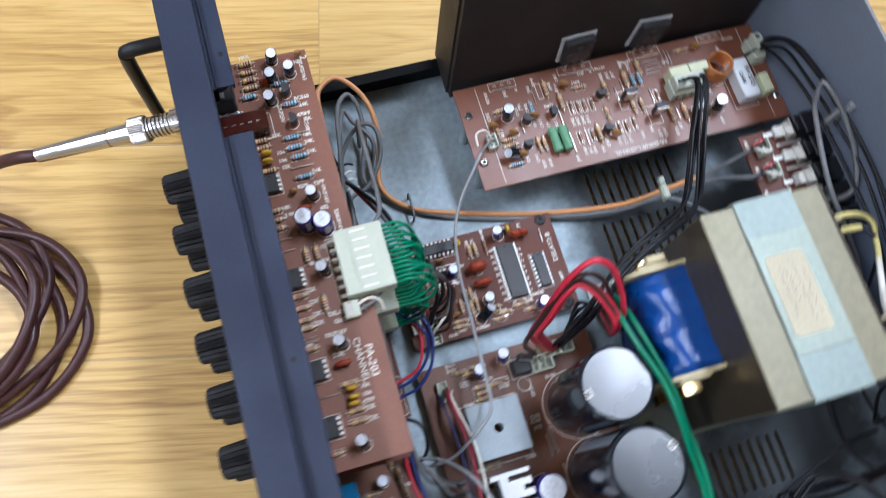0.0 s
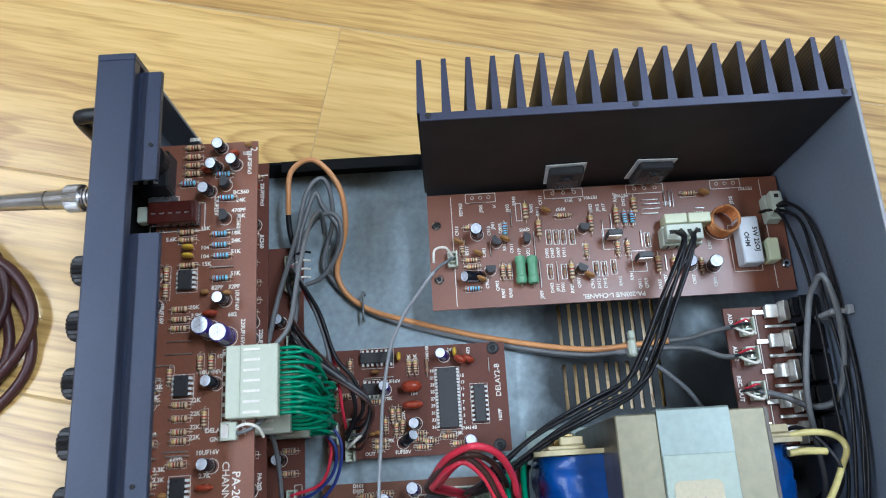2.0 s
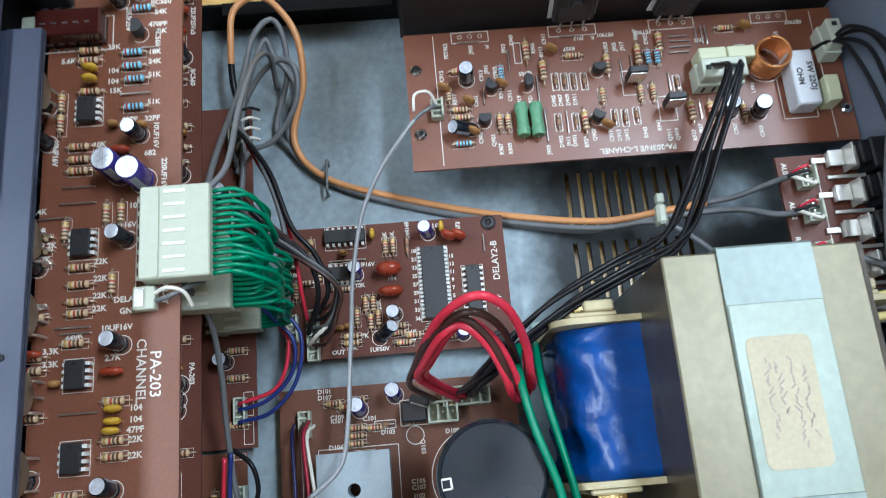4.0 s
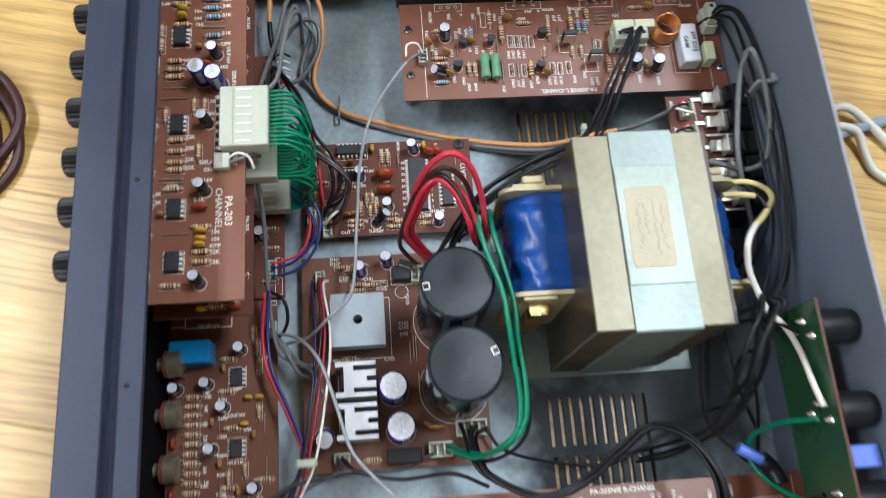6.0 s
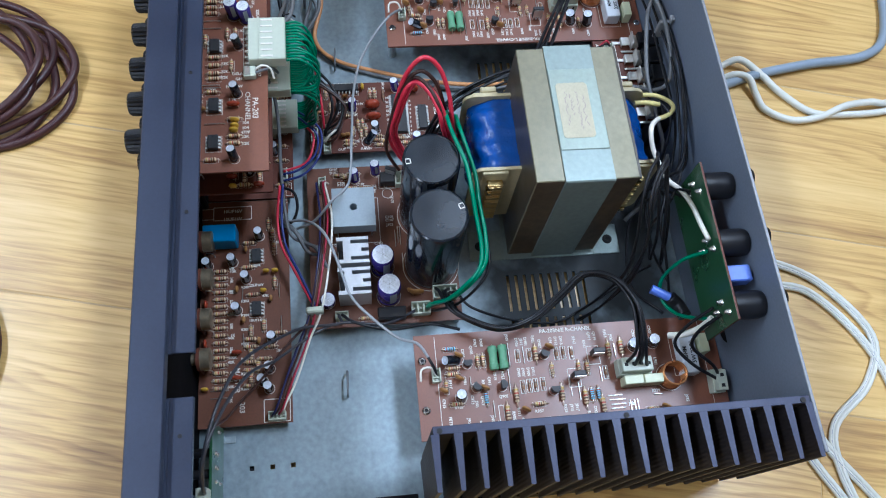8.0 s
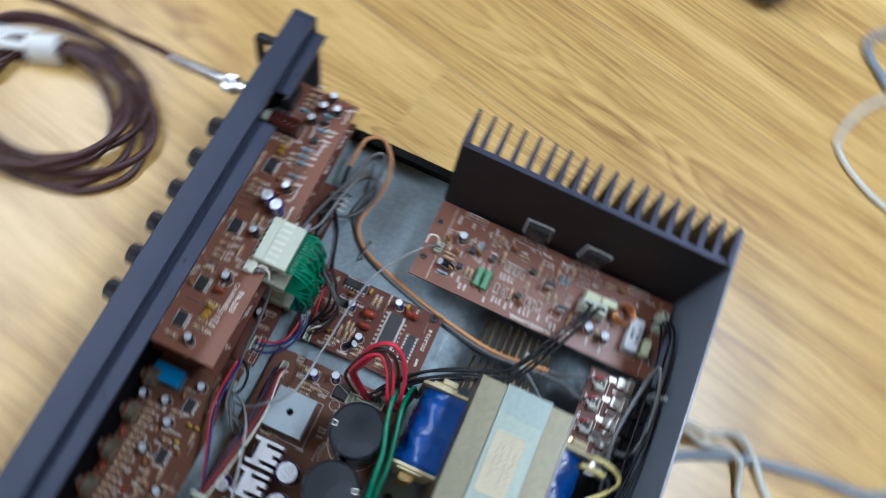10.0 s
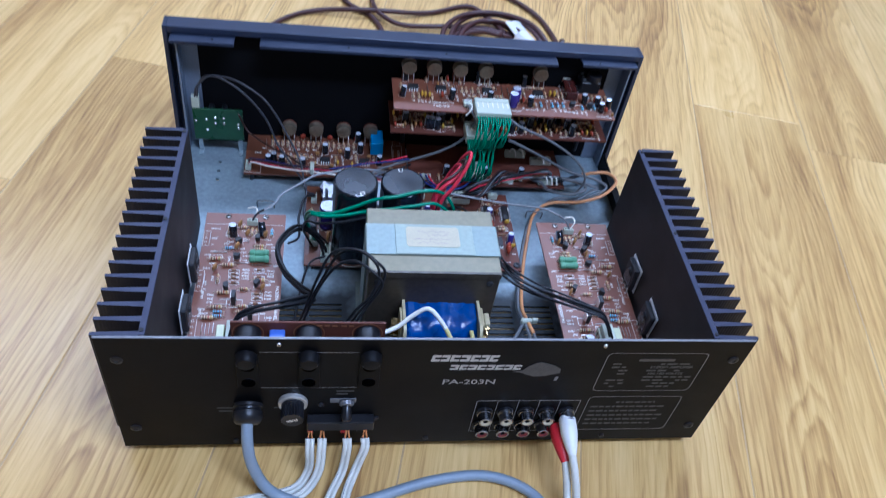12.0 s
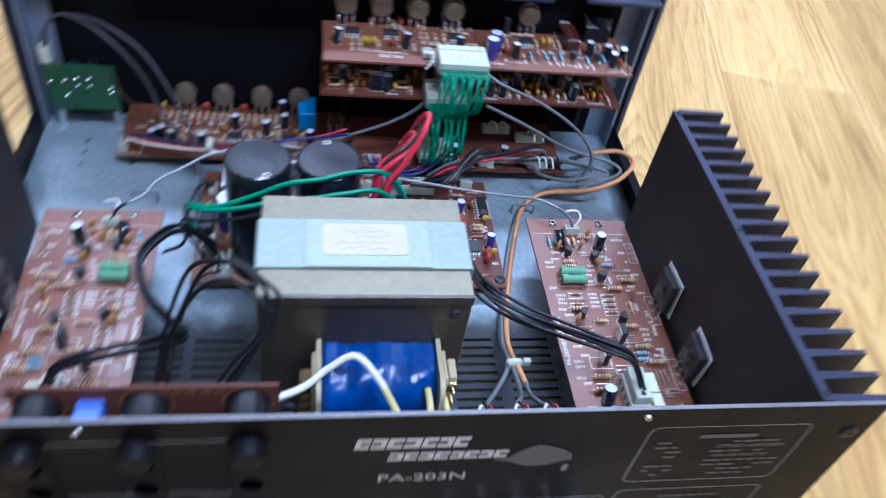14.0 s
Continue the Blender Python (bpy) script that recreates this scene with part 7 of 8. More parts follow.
for x, y in ((0.138, 0.2845), (0.143, 0.2845), (0.148, 0.2845), (0.153, 0.2845), (0.112, 0.3255), (0.120, 0.3255), (0.140, 0.3155), (0.147, 0.3155)):
    wire("white_lead", "short white lead end bent into an input board connector", [[(x, y, 0.0290), (x + 0.001, y - 0.003, 0.0345), (x + 0.003, y - 0.008, 0.0360), (x + 0.004, y - 0.012, 0.0310)]], 0.0007, W_WHITE if x < 0.149 else W_BLACK, group="connector leads")

for k, (mat, x1) in enumerate(((W_DARK, 0.0595), (W_BLACK, 0.0560), (W_GREY, 0.0525), (W_BLACK, 0.0490), (W_DARK, 0.0450))):
    wire("delay_board_lead", "dark lead looping into the delay board connector", [[(0.1180 - 0.004 * k, 0.2830, 0.0330), (0.1000 - 0.003 * k, 0.2700, 0.0480), (0.0850 - 0.002 * k, 0.2560 - 0.001 * k, 0.0500), (0.0730 - 0.002 * k, 0.2420 - 0.001 * k, 0.0450), (0.0640 - 0.002 * k, 0.2400, 0.0390), (x1, 0.2450, 0.0350), (x1, 0.2520, 0.0280)]], 0.0009, mat, group="connector leads")

# green ribbon of single wires from plug to plug, each hanging a little differently
runs = []
slack = random.Random(4)
for j in range(14):
    k = j / 2
    x = 0.0585 + k * 0.0045
    o = random.uniform(-0.0022, 0.0022)
    xm, xb = 0.0533 + k * 0.0038, 0.0535 + k * 0.0033
    dy, dz, dx = slack.uniform(-0.0030, 0.0026), slack.uniform(-0.0022, 0.0022), slack.uniform(-0.0018, 0.0018)
    runs.append([(x, 0.2735, 0.1100), (x, 0.2650, 0.1105), (x - 0.001 + o * 0.6 + dx, 0.2580 + dy, 0.1060 + dz), (x - 0.003 + o * 0.6 - dx, 0.2550 + dy, 0.0960 + dz), (x - 0.004 + o * 0.6, 0.2580 + dy, 0.0860 + dz), (xm, 0.2650, 0.0830), (xm, 0.2735, 0.0830)])
    runs.append([(xm, 0.2732, 0.0810), (xm, 0.2650, 0.0790), (xm + o * 0.7 + dx, 0.2590 + dy, 0.0720), (xm + o * 0.7 - dx, 0.2575 - dy, 0.0580), (xb + o * 0.5 + dx, 0.2610 + dy, 0.0450), (xb, 0.2670, 0.0370), (xb, 0.2730, 0.0350)])
wire("green_ribbon", "bundle of thin green wires hanging between ivory plugs", runs, 0.00084, W_GREEN, "wire bundle", seg=6, per=6)

# transformer leads
R1 = [(0.0180, 0.1930, 0.0300), (0.0220, 0.2030, 0.0480), (0.0244, 0.2086, 0.0663), (0.0275, 0.2065, 0.0900), (0.0345, 0.1990, 0.1220), (0.0381, 0.1880, 0.1360), (0.0345, 0.1780, 0.1300), (0.0255, 0.1715, 0.1140), (0.0171, 0.1693, 0.1005), (0.0150, 0.1665, 0.0800), (0.0240, 0.1625, 0.0600), (0.0330, 0.1600, 0.0500)]
R2 = [(0.0180, 0.1890, 0.0300), (0.0210, 0.1980, 0.0500), (0.0235, 0.2045, 0.0720), (0.0255, 0.2025, 0.0900), (0.0315, 0.1960, 0.1120), (0.0338, 0.1890, 0.1170), (0.0270, 0.1810, 0.1140), (0.0175, 0.1760, 0.1090), (0.0125, 0.1735, 0.1000), (0.0125, 0.1690, 0.0800), (0.0220, 0.1630, 0.0600), (0.0320, 0.1610, 0.0500)]
wire("red_leads", "thick red leads arching over the delay board", [R1, R2, shifted(R2, -0.0012, 0.0028, 0.0015)], 0.0015, W_RED, "wire bundle")
wire("brown_leads", "dark brown leads arching beside the red ones", [shifted(R2, 0.0008, 0.0026, 0.0035), shifted(R1, -0.0028, 0.0024, -0.0100)], 0.0013, W_DARK, "wire bundle")
G1 = [(0.0330, 0.1620, 0.0550), (0.0300, 0.1700, 0.0850), (0.0180, 0.1735, 0.1040), (0.0000, 0.1710, 0.1080), (-0.0200, 0.1650, 0.1070), (-0.0370, 0.1630, 0.1050), (-0.0540, 0.1610, 0.0980), (-0.0710, 0.1590, 0.0920), (-0.0840, 0.1615, 0.0890), (-0.0910, 0.1690, 0.0830), (-0.0940, 0.1790, 0.0650), (-0.0900, 0.1870, 0.0450), (-0.0868, 0.1905, 0.0290)]
G2 = [(0.0330, 0.1600, 0.0550), (0.0290, 0.1640, 0.0820), (0.0130, 0.1655, 0.0990), (-0.0060, 0.1620, 0.1000), (-0.0250, 0.1585, 0.0990), (-0.0430, 0.1580, 0.0965), (-0.0620, 0.1560, 0.0930), (-0.0790, 0.1570, 0.0900), (-0.0890, 0.1640, 0.0850), (-0.0930, 0.1750, 0.0660), (-0.0890, 0.1850, 0.0430), (-0.0850, 0.1890, 0.0290)]
wire("green_leads", "two green leads running over the big capacitors to the power board", [G1, G2], 0.0014, W_GREEN, "wire bundle")
wire("black_lead", "black lead following the green pair", [shifted(G2, -0.003, -0.002, -0.006)], 0.0010, W_BLACK, group="black leads")
BL = [(-0.0765, 0.1770, 0.0290), (-0.0812, 0.1792, 0.0395), (-0.0920, 0.1785, 0.0530), (-0.1035, 0.1720, 0.0592), (-0.1145, 0.1492, 0.0614), (-0.1090, 0.1265, 0.0586), (-0.0957, 0.1068, 0.0614), (-0.0845, 0.0905, 0.0690), (-0.0930, 0.0765, 0.0815), (-0.1113, 0.0675, 0.0860), (-0.1301, 0.0655, 0.0812), (-0.1400, 0.0650, 0.0730), (-0.1445, 0.0640, 0.0570)]
wire("black_leads", "bundle of black leads looping onto the amplifier board", bundle(BL, ((-0.0015, -0.0065, 0.001), (0.0005, -0.002, 0.003), (-0.001, 0.002, 0.0), (0.002, 0.0065, 0.0015), (0.001, 0.0, -0.002)), 0.003), 0.0011, W_BLACK, "wire bundle", "black lead bundles")
ARCH = [(-0.1000, 0.0850, 0.0180), (-0.0980, 0.0740, 0.0450), (-0.0920, 0.0640, 0.0850), (-0.0830, 0.0650, 0.1180), (-0.0720, 0.0680, 0.1420), (-0.0580, 0.0640, 0.1510), (-0.0460, 0.0560, 0.1490), (-0.0410, 0.0510, 0.1400), (-0.0470, 0.0470, 0.1240), (-0.0570, 0.0430, 0.1080), (-0.0680, 0.0390, 0.0850), (-0.0750, 0.0340, 0.0550)]
wire("black_leads", "black leads arching beside the transformer toward the speaker sockets", [shifted(ARCH, *o, 0.0012) for o in ((0, 0, 0), (0.0035, 0.003, -0.004), (0.001, -0.0035, -0.008))], 0.0010, W_BLACK, "wire bundle", "black lead bundles")
wire("black_lead", "black lead lying low from the power board past the vents", [
    [(-0.0765, 0.1700, 0.0290), (-0.0900, 0.1600, 0.0300), (-0.0980, 0.1300, 0.0200), (-0.1000, 0.1000, 0.0160), (-0.0900, 0.0750, 0.0200), (-0.0780, 0.0500, 0.0350), (-0.0750, 0.0380, 0.0500)]], 0.0010, W_BLACK, group="black leads")
BR = [(0.0185, 0.1880, 0.0290), (0.0200, 0.1855, 0.0520), (0.0240, 0.1790, 0.0760), (0.0330, 0.1680, 0.0885), (0.0430, 0.1530, 0.0905), (0.0530, 0.1320, 0.0905), (0.0640, 0.1090, 0.0850), (0.0820, 0.0960, 0.0800), (0.1025, 0.0856, 0.0789), (0.1230, 0.0750, 0.0795), (0.1380, 0.0680, 0.0770), (0.1470, 0.0645, 0.0620)]
wire("black_leads", "bundle of black leads from the power board past the transformer", bundle(BR, ((0.0, 0.0065, 0.0015), (0.001, 0.004, -0.002), (0.001, 0.002, 0.0), (-0.001, -0.002, 0.002), (0.0, -0.004, -0.002), (0.001, -0.0065, 0.0)), 0.0045), 0.00092, W_BLACK, "wire bundle", "black lead bundles")
wire("black_leads", "striped black leads rising from the transformer to the power board", [
    [(0.0180 + 0.004 * k, 0.1880 - 0.004 * k, 0.0300), (0.0220 + 0.004 * k, 0.1820 - 0.002 * k, 0.0480), (0.0260 + 0.003 * k, 0.1740, 0.0560), (0.0300, 0.1640, 0.0500)] for k in range(4)], 0.0011, W_BLACK, "wire bundle", "black lead bundles")
SP = [(0.1600, 0.0110, 0.0540), (0.1570, 0.0085, 0.0660), (0.1460, 0.0058, 0.0770), (0.1240, 0.0048, 0.0840), (0.0960, 0.0045, 0.0880), (0.0570, 0.0050, 0.0900), (0.0160, 0.0070, 0.0880), (-0.0150, 0.0140, 0.0840), (-0.0350, 0.0290, 0.0900), (-0.0480, 0.0265, 0.1050)]
wire("speaker_leads", "black leads tied along the inside of the rear panel", [shifted(SP, 0, dy, dz, 0.0016) for dy, dz in ((0, 0), (0.0022, -0.0045), (0.0012, 0.0045), (0.0060, -0.0080))], 0.00095, W_BLACK, "wire bundle", "black lead bundles")
tie = thing("cable_tie", "grey cable tie on the rear panel leads", "cable tie", (0.0930, 0.0070, 0.0860))
bm = bmesh.new()
box(bm, 0.0915, 0.0940, 0.0022, 0.0120, 0.0770, 0.0950, 0.0008)
box(bm, 0.0905, 0.0950, 0.0020, 0.0050, 0.0950, 0.0985, 0.0005)
part("head", bm, W_LIGHT, tie)
wire("grey_lead", "thick grey lead bowing over the phono board", [
    [(0.0600, 0.0405, 0.0630), (0.0560, 0.0300, 0.0680), (0.0500, 0.0180, 0.0720), (0.0530, 0.0080, 0.0770), (0.0700, 0.0055, 0.0860), (0.0930, 0.0085, 0.0950), (0.1090, 0.0140, 0.0990), (0.1060, 0.0165, 0.0930), (0.0960, 0.0180, 0.0860), (0.0590, 0.0230, 0.0790), (0.0330, 0.0190, 0.0700), (0.0100, 0.0150, 0.0600), (-0.0150, 0.0200, 0.0450), (-0.0300, 0.0400, 0.0250)]], 0.0016, W_GREY, group="grey leads")
YL = [(0.0365, 0.0400, 0.0860), (0.0375, 0.0260, 0.0850), (0.0350, 0.0145, 0.0820), (0.0290, 0.0110, 0.0820), (0.0215, 0.0165, 0.0860), (0.0130, 0.0260, 0.0960), (0.0050, 0.0360, 0.1060), (-0.0050, 0.0440, 0.1125), (-0.0160, 0.0430, 0.1060), (-0.0260, 0.0380, 0.1000), (-0.0360, 0.0340, 0.0985), (-0.0450, 0.0290, 0.1020), (-0.0590, 0.0270, 0.1080), (-0.0740, 0.0275, 0.1140), (-0.0850, 0.0255, 0.1155)]
wire("mains_lead", "cream mains lead with a yellow end curling over the blue winding", [YL], 0.0016, W_WHITE, group="mains leads", ends=(0.40, W_YELLOW))
wire("mains_lead", "pale yellow mains lead stub on the winding", [[(0.0285, 0.0420, 0.0900), (0.0290, 0.0330, 0.0890), (0.0285, 0.0230, 0.0870)]], 0.0017, W_YELLOW, group="mains leads")
wire("black_leads", "tangle of black leads between transformer and speaker board", [
    [(0.0330, 0.0430, 0.0650), (0.0400, 0.0300, 0.0800), (0.0200, 0.0180, 0.0880), (0.0000, 0.0200, 0.0700), (-0.0250, 0.0300, 0.0450), (-0.0600, 0.0300, 0.0400), (-0.0900, 0.0330, 0.0600)],
    [(-0.0340, 0.0430, 0.0800), (-0.0300, 0.0300, 0.0950), (-0.0340, 0.0270, 0.1020), (-0.0500, 0.0350, 0.0900), (-0.0550, 0.0400, 0.0700), (-0.0700, 0.0380, 0.0500)],
    [(-0.0360, 0.0400, 0.0700), (-0.0400, 0.0350, 0.0900), (-0.0600, 0.0400, 0.0850), (-0.0800, 0.0350, 0.0700), (-0.1000, 0.0300, 0.0500)],
    [(0.0100, 0.0150, 0.0600), (-0.0100, 0.0250, 0.0300), (-0.0400, 0.0400, 0.0250), (-0.0800, 0.0450, 0.0250), (-0.1050, 0.0300, 0.0350)]], 0.0010, W_BLACK, "wire bundle", "black lead bundles")
wire("teal_lead", "teal lead looping from the speaker board", [[(-0.0900, 0.0250, 0.1090), (-0.0895, 0.0360, 0.0940), (-0.0940, 0.0420, 0.0720), (-0.1060, 0.0410, 0.0650), (-0.1180, 0.0345, 0.0720), (-0.1290, 0.0262, 0.0960)]], 0.0012, W_GREEN)
blue = thing("sleeved_lead", "short bright blue sleeve on a black lead", "wire", (-0.098, 0.045, 0.06))
bm = bmesh.new()
rod(bm, (-0.0985, 0.0490, 0.0700), (-0.1050, 0.0380, 0.0700), 0.0030, 12)
part("sleeve", bm, BLUE_BOX, blue, round_=True)
bm = bmesh.new()
tube(bm, [(-0.1050, 0.0380, 0.0700), (-0.1100, 0.0330, 0.0680), (-0.1180, 0.0310, 0.0700)], 0.0045, 10, 5)
part("lead", bm, W_BLACK, blue)
wire("speaker_leads", "white and black leads from the amplifier board to the sockets", [
    [(-0.1560, 0.0110, 0.0560), (-0.1500, 0.0180, 0.0660), (-0.1400, 0.0330, 0.0760), (-0.1340, 0.0330, 0.0900), (-0.1300, 0.0255, 0.1080)],
    [(-0.1580, 0.0110, 0.0560), (-0.1480, 0.0300, 0.0640), (-0.1360, 0.0420, 0.0720), (-0.1280, 0.0360, 0.0850), (-0.1230, 0.0255, 0.1000)]], 0.0011, W_BLACK, "wire bundle", "black lead bundles")
wire("white_lead", "white lead at the speaker sockets", [[(-0.1300, 0.0440, 0.0700), (-0.1320, 0.0380, 0.0780), (-0.1310, 0.0300, 0.0860), (-0.1280, 0.0255, 0.0960)]], 0.0021, W_WHITE, group="white leads")

for x in (0.0930, 0.0780, 0.0600):
    wire("phono_board_lead", "black, red and white lead ends in a phono board connector", [[(x, 0.0500, 0.0655), (x + 0.0005, 0.0440, 0.0690), (x + 0.0010, 0.0400, 0.0655)]], 0.0007, W_BLACK, group="connector leads")
    wire("phono_board_lead", "red lead end in a phono board connector", [[(x + 0.001, 0.0480, 0.0660), (x + 0.0025, 0.0440, 0.0700), (x + 0.0028, 0.0400, 0.0655)]], 0.0006, W_RED, group="connector leads")
    wire("phono_board_lead", "white lead end bent into a phono board connector", [[(x, 0.0480, 0.0650), (x - 0.0025, 0.0460, 0.0680), (x - 0.0045, 0.0410, 0.0680), (x - 0.0030, 0.0385, 0.0655)]], 0.0008, W_WHITE, group="connector leads")

# coloured leads between master, power and delay boards
ML = [(-0.1515, 0.2920, 0.0280), (-0.1470, 0.2890, 0.0340), (-0.1300, 0.2820, 0.0370), (-0.1070, 0.2720, 0.0410), (-0.0880, 0.2650, 0.0470), (-0.0510, 0.2580, 0.0480), (-0.0210, 0.2560, 0.0440), (0.0050, 0.2580, 0.0370), (0.0120, 0.2575, 0.0280)]
for mat, dy, nm in ((W_WHITE, -0.004, "white"), (W_CRIMSON, -0.0018, "red"), (W_DARK, 0.0006, "brown"), (W_NAVY, 0.0028, "blue")):
    wire("%s_lead" % nm, "thin %s lead from the master board to the power board" % nm, [shifted(ML, 0, dy, 0, 0.0011)], 0.00074, mat, group="coloured leads")
wire("black_lead", "dark grey lead from the indicator board across the master board", [[(-0.2010, 0.3260, 0.0770), (-0.1975, 0.3245, 0.0900), (-0.1840, 0.3210, 0.1050), (-0.1660, 0.3150, 0.1020), (-0.1480, 0.3080, 0.0900), (-0.1330, 0.3000, 0.0730), (-0.1230, 0.2900, 0.0530), (-0.1090, 0.2740, 0.0420), (-0.0960, 0.2510, 0.0350), (-0.0960, 0.2200, 0.0270), (-0.0890, 0.1990, 0.0290)]], 0.0010, W_SLATE, group="black leads")
wire("grey_lead", "dark slate lead arching from the indicator board to the power board", [[(-0.1990, 0.3260, 0.0770), (-0.1960, 0.3250, 0.0920), (-0.1860, 0.3220, 0.1040), (-0.1630, 0.3160, 0.1055), (-0.1390, 0.3080, 0.0950), (-0.1250, 0.3000, 0.0810), (-0.1120, 0.2880, 0.0620), (-0.1010, 0.2720, 0.0470), (-0.0960, 0.2500, 0.0340), (-0.0880, 0.2500, 0.0280)]], 0.0010, W_SLATE, group="grey leads")
wire("dark_lead", "dark red-brown lead from the indicator board", [[(-0.1620, 0.3255, 0.0600), (-0.1540, 0.3200, 0.0450), (-0.1440, 0.3120, 0.0420), (-0.1310, 0.2990, 0.0430), (-0.1130, 0.2850, 0.0440), (-0.0970, 0.2690, 0.0440)]], 0.0009, W_DARK, group="coloured leads")
wire("black_lead", "black lead sagging from the power board to the amplifier board", [[(-0.0880, 0.2480, 0.0280), (-0.0960, 0.2390, 0.0340), (-0.1010, 0.2170, 0.0300), (-0.1000, 0.1900, 0.0320), (-0.1080, 0.1720, 0.0420)]], 0.0011, W_BLACK, group="black leads")
tie = thing("cable_tie", "white nylon tie round the coloured leads", "cable tie", (-0.0900, 0.2650, 0.0460))
bm = bmesh.new()
box(bm, -0.0925, -0.0885, 0.2590, 0.2700, 0.0435, 0.0515, 0.0010)
part("head", bm, NYLON, tie)
wire("grey_lead", "thick grey lead hanging along the edge of the boards", [[(0.0650, 0.2940, 0.1000), (0.0600, 0.2880, 0.0920), (0.0500, 0.2840, 0.0740), (0.0320, 0.2835, 0.0600), (0.0120, 0.2840, 0.0500), (-0.0130, 0.2830, 0.0400), (-0.0310, 0.2790, 0.0340), (-0.0400, 0.2640, 0.0330), (-0.0550, 0.2560, 0.0320)], [(0.0900, 0.2760, 0.1060), (0.1010, 0.2700, 0.1020), (0.1300, 0.2680, 0.0900), (0.1600, 0.2660, 0.0700), (0.1750, 0.2640, 0.0480), (0.1700, 0.2650, 0.0250)]], 0.0012, W_GREY, group="grey leads")
wire("grey_lead", "grey lead lying between master and power boards", [[(-0.0150, 0.2850, 0.0280), (-0.0250, 0.2780, 0.0330), (-0.0350, 0.2700, 0.0300), (-0.0380, 0.2600, 0.0270)], [(-0.0180, 0.2850, 0.0280), (-0.0300, 0.2760, 0.0360), (-0.0420, 0.2690, 0.0310), (-0.0440, 0.2590, 0.0270)]], 0.0012, W_GREY, group="grey leads")
wire("red_lead", "red lead running from the input board to the delay board", [[(0.1500, 0.2845, 0.0290), (0.1440, 0.2800, 0.0400), (0.1270, 0.2720, 0.0460), (0.1040, 0.2610, 0.0480), (0.0830, 0.2560, 0.0460), (0.0660, 0.2545, 0.0400), (0.0560, 0.2540, 0.0290)]], 0.0009, W_RED, group="coloured leads")
wire("grey_lead", "grey lead running from the input board to the delay board", [[(0.1480, 0.2845, 0.0290), (0.1430, 0.2790, 0.0420), (0.1210, 0.2680, 0.0500), (0.0950, 0.2600, 0.0500), (0.0720, 0.2600, 0.0430), (0.0570, 0.2620, 0.0290)]], 0.0012, W_GREY, group="grey leads")
wire("black_lead", "black lead beside the grey one to the delay board", [[(0.1460, 0.2845, 0.0290), (0.1400, 0.2790, 0.0450), (0.1180, 0.2650, 0.0520), (0.0920, 0.2560, 0.0520), (0.0800, 0.2470, 0.0490), (0.0650, 0.2430, 0.0420), (0.0530, 0.2540, 0.0290)], [(0.0890, 0.2600, 0.0500), (0.0780, 0.2500, 0.0490), (0.0640, 0.2470, 0.0430), (0.0500, 0.2540, 0.0290)]], 0.0011, W_BLACK, group="black leads")
wire("white_lead", "white lead tip in the delay board connector", [[(0.0455, 0.2540, 0.0280), (0.0480, 0.2500, 0.0330), (0.0520, 0.2450, 0.0340)]], 0.0009, W_WHITE, group="white leads")
wire("blue_lead", "dark blue lead curling by the delay board", [[(0.0700, 0.2800, 0.0330), (0.0560, 0.2670, 0.0380), (0.0460, 0.2590, 0.0370), (0.0330, 0.2610, 0.0330), (0.0230, 0.2720, 0.0300), (0.0200, 0.2845, 0.0280)], [(0.0720, 0.2790, 0.0350), (0.0600, 0.2640, 0.0370), (0.0480, 0.2560, 0.0360), (0.0300, 0.2590, 0.0330), (0.0180, 0.2700, 0.0310), (0.0150, 0.2845, 0.0280)]], 0.0009, W_BLUE, group="coloured leads")
wire("red_lead", "thin red lead curling by the delay board", [[(0.0680, 0.2800, 0.0300), (0.0520, 0.2640, 0.0340), (0.0420, 0.2620, 0.0330), (0.0280, 0.2680, 0.0300), (0.0225, 0.2845, 0.0280)]], 0.0009, W_RED, group="coloured leads")
wire("black_lead", "black lead bowed out from the board edge", [[(0.0040, 0.2850, 0.0400), (-0.0030, 0.2760, 0.0440), (-0.0130, 0.2745, 0.0390), (-0.0200, 0.2790, 0.0330), (-0.0180, 0.2850, 0.0280)]], 0.0010, W_BLACK, group="black leads")
wire("red_lead", "red lead on the master board edge", [[(0.0000, 0.2850, 0.0500), (-0.0200, 0.2880, 0.0400), (-0.0390, 0.2860, 0.0380), (-0.0600, 0.2770, 0.0400), (-0.0870, 0.2650, 0.0440)]], 0.0009, W_RED, group="coloured leads")
wire("blue_lead", "blue lead on the master board edge", [[(0.0020, 0.2830, 0.0480), (-0.0180, 0.2850, 0.0420), (-0.0400, 0.2830, 0.0400), (-0.0620, 0.2740, 0.0420), (-0.0870, 0.2640, 0.0450)]], 0.0009, W_BLUE, group="coloured leads")
wire("delay_lead", "white and dark leads on the small two-way plug", [[(0.0530, 0.2940, 0.1080), (0.0545, 0.2880, 0.1110), (0.0530, 0.2830, 0.1090), (0.0490, 0.2815, 0.1040)]], 0.0007, W_WHITE, group="white leads")
wire("delay_lead", "dark lead on the small two-way plug", [[(0.0505, 0.2940, 0.1080), (0.0520, 0.2870, 0.1100), (0.0560, 0.2820, 0.1050), (0.0600, 0.2800, 0.0950)]], 0.0009, W_GREY, group="grey leads")

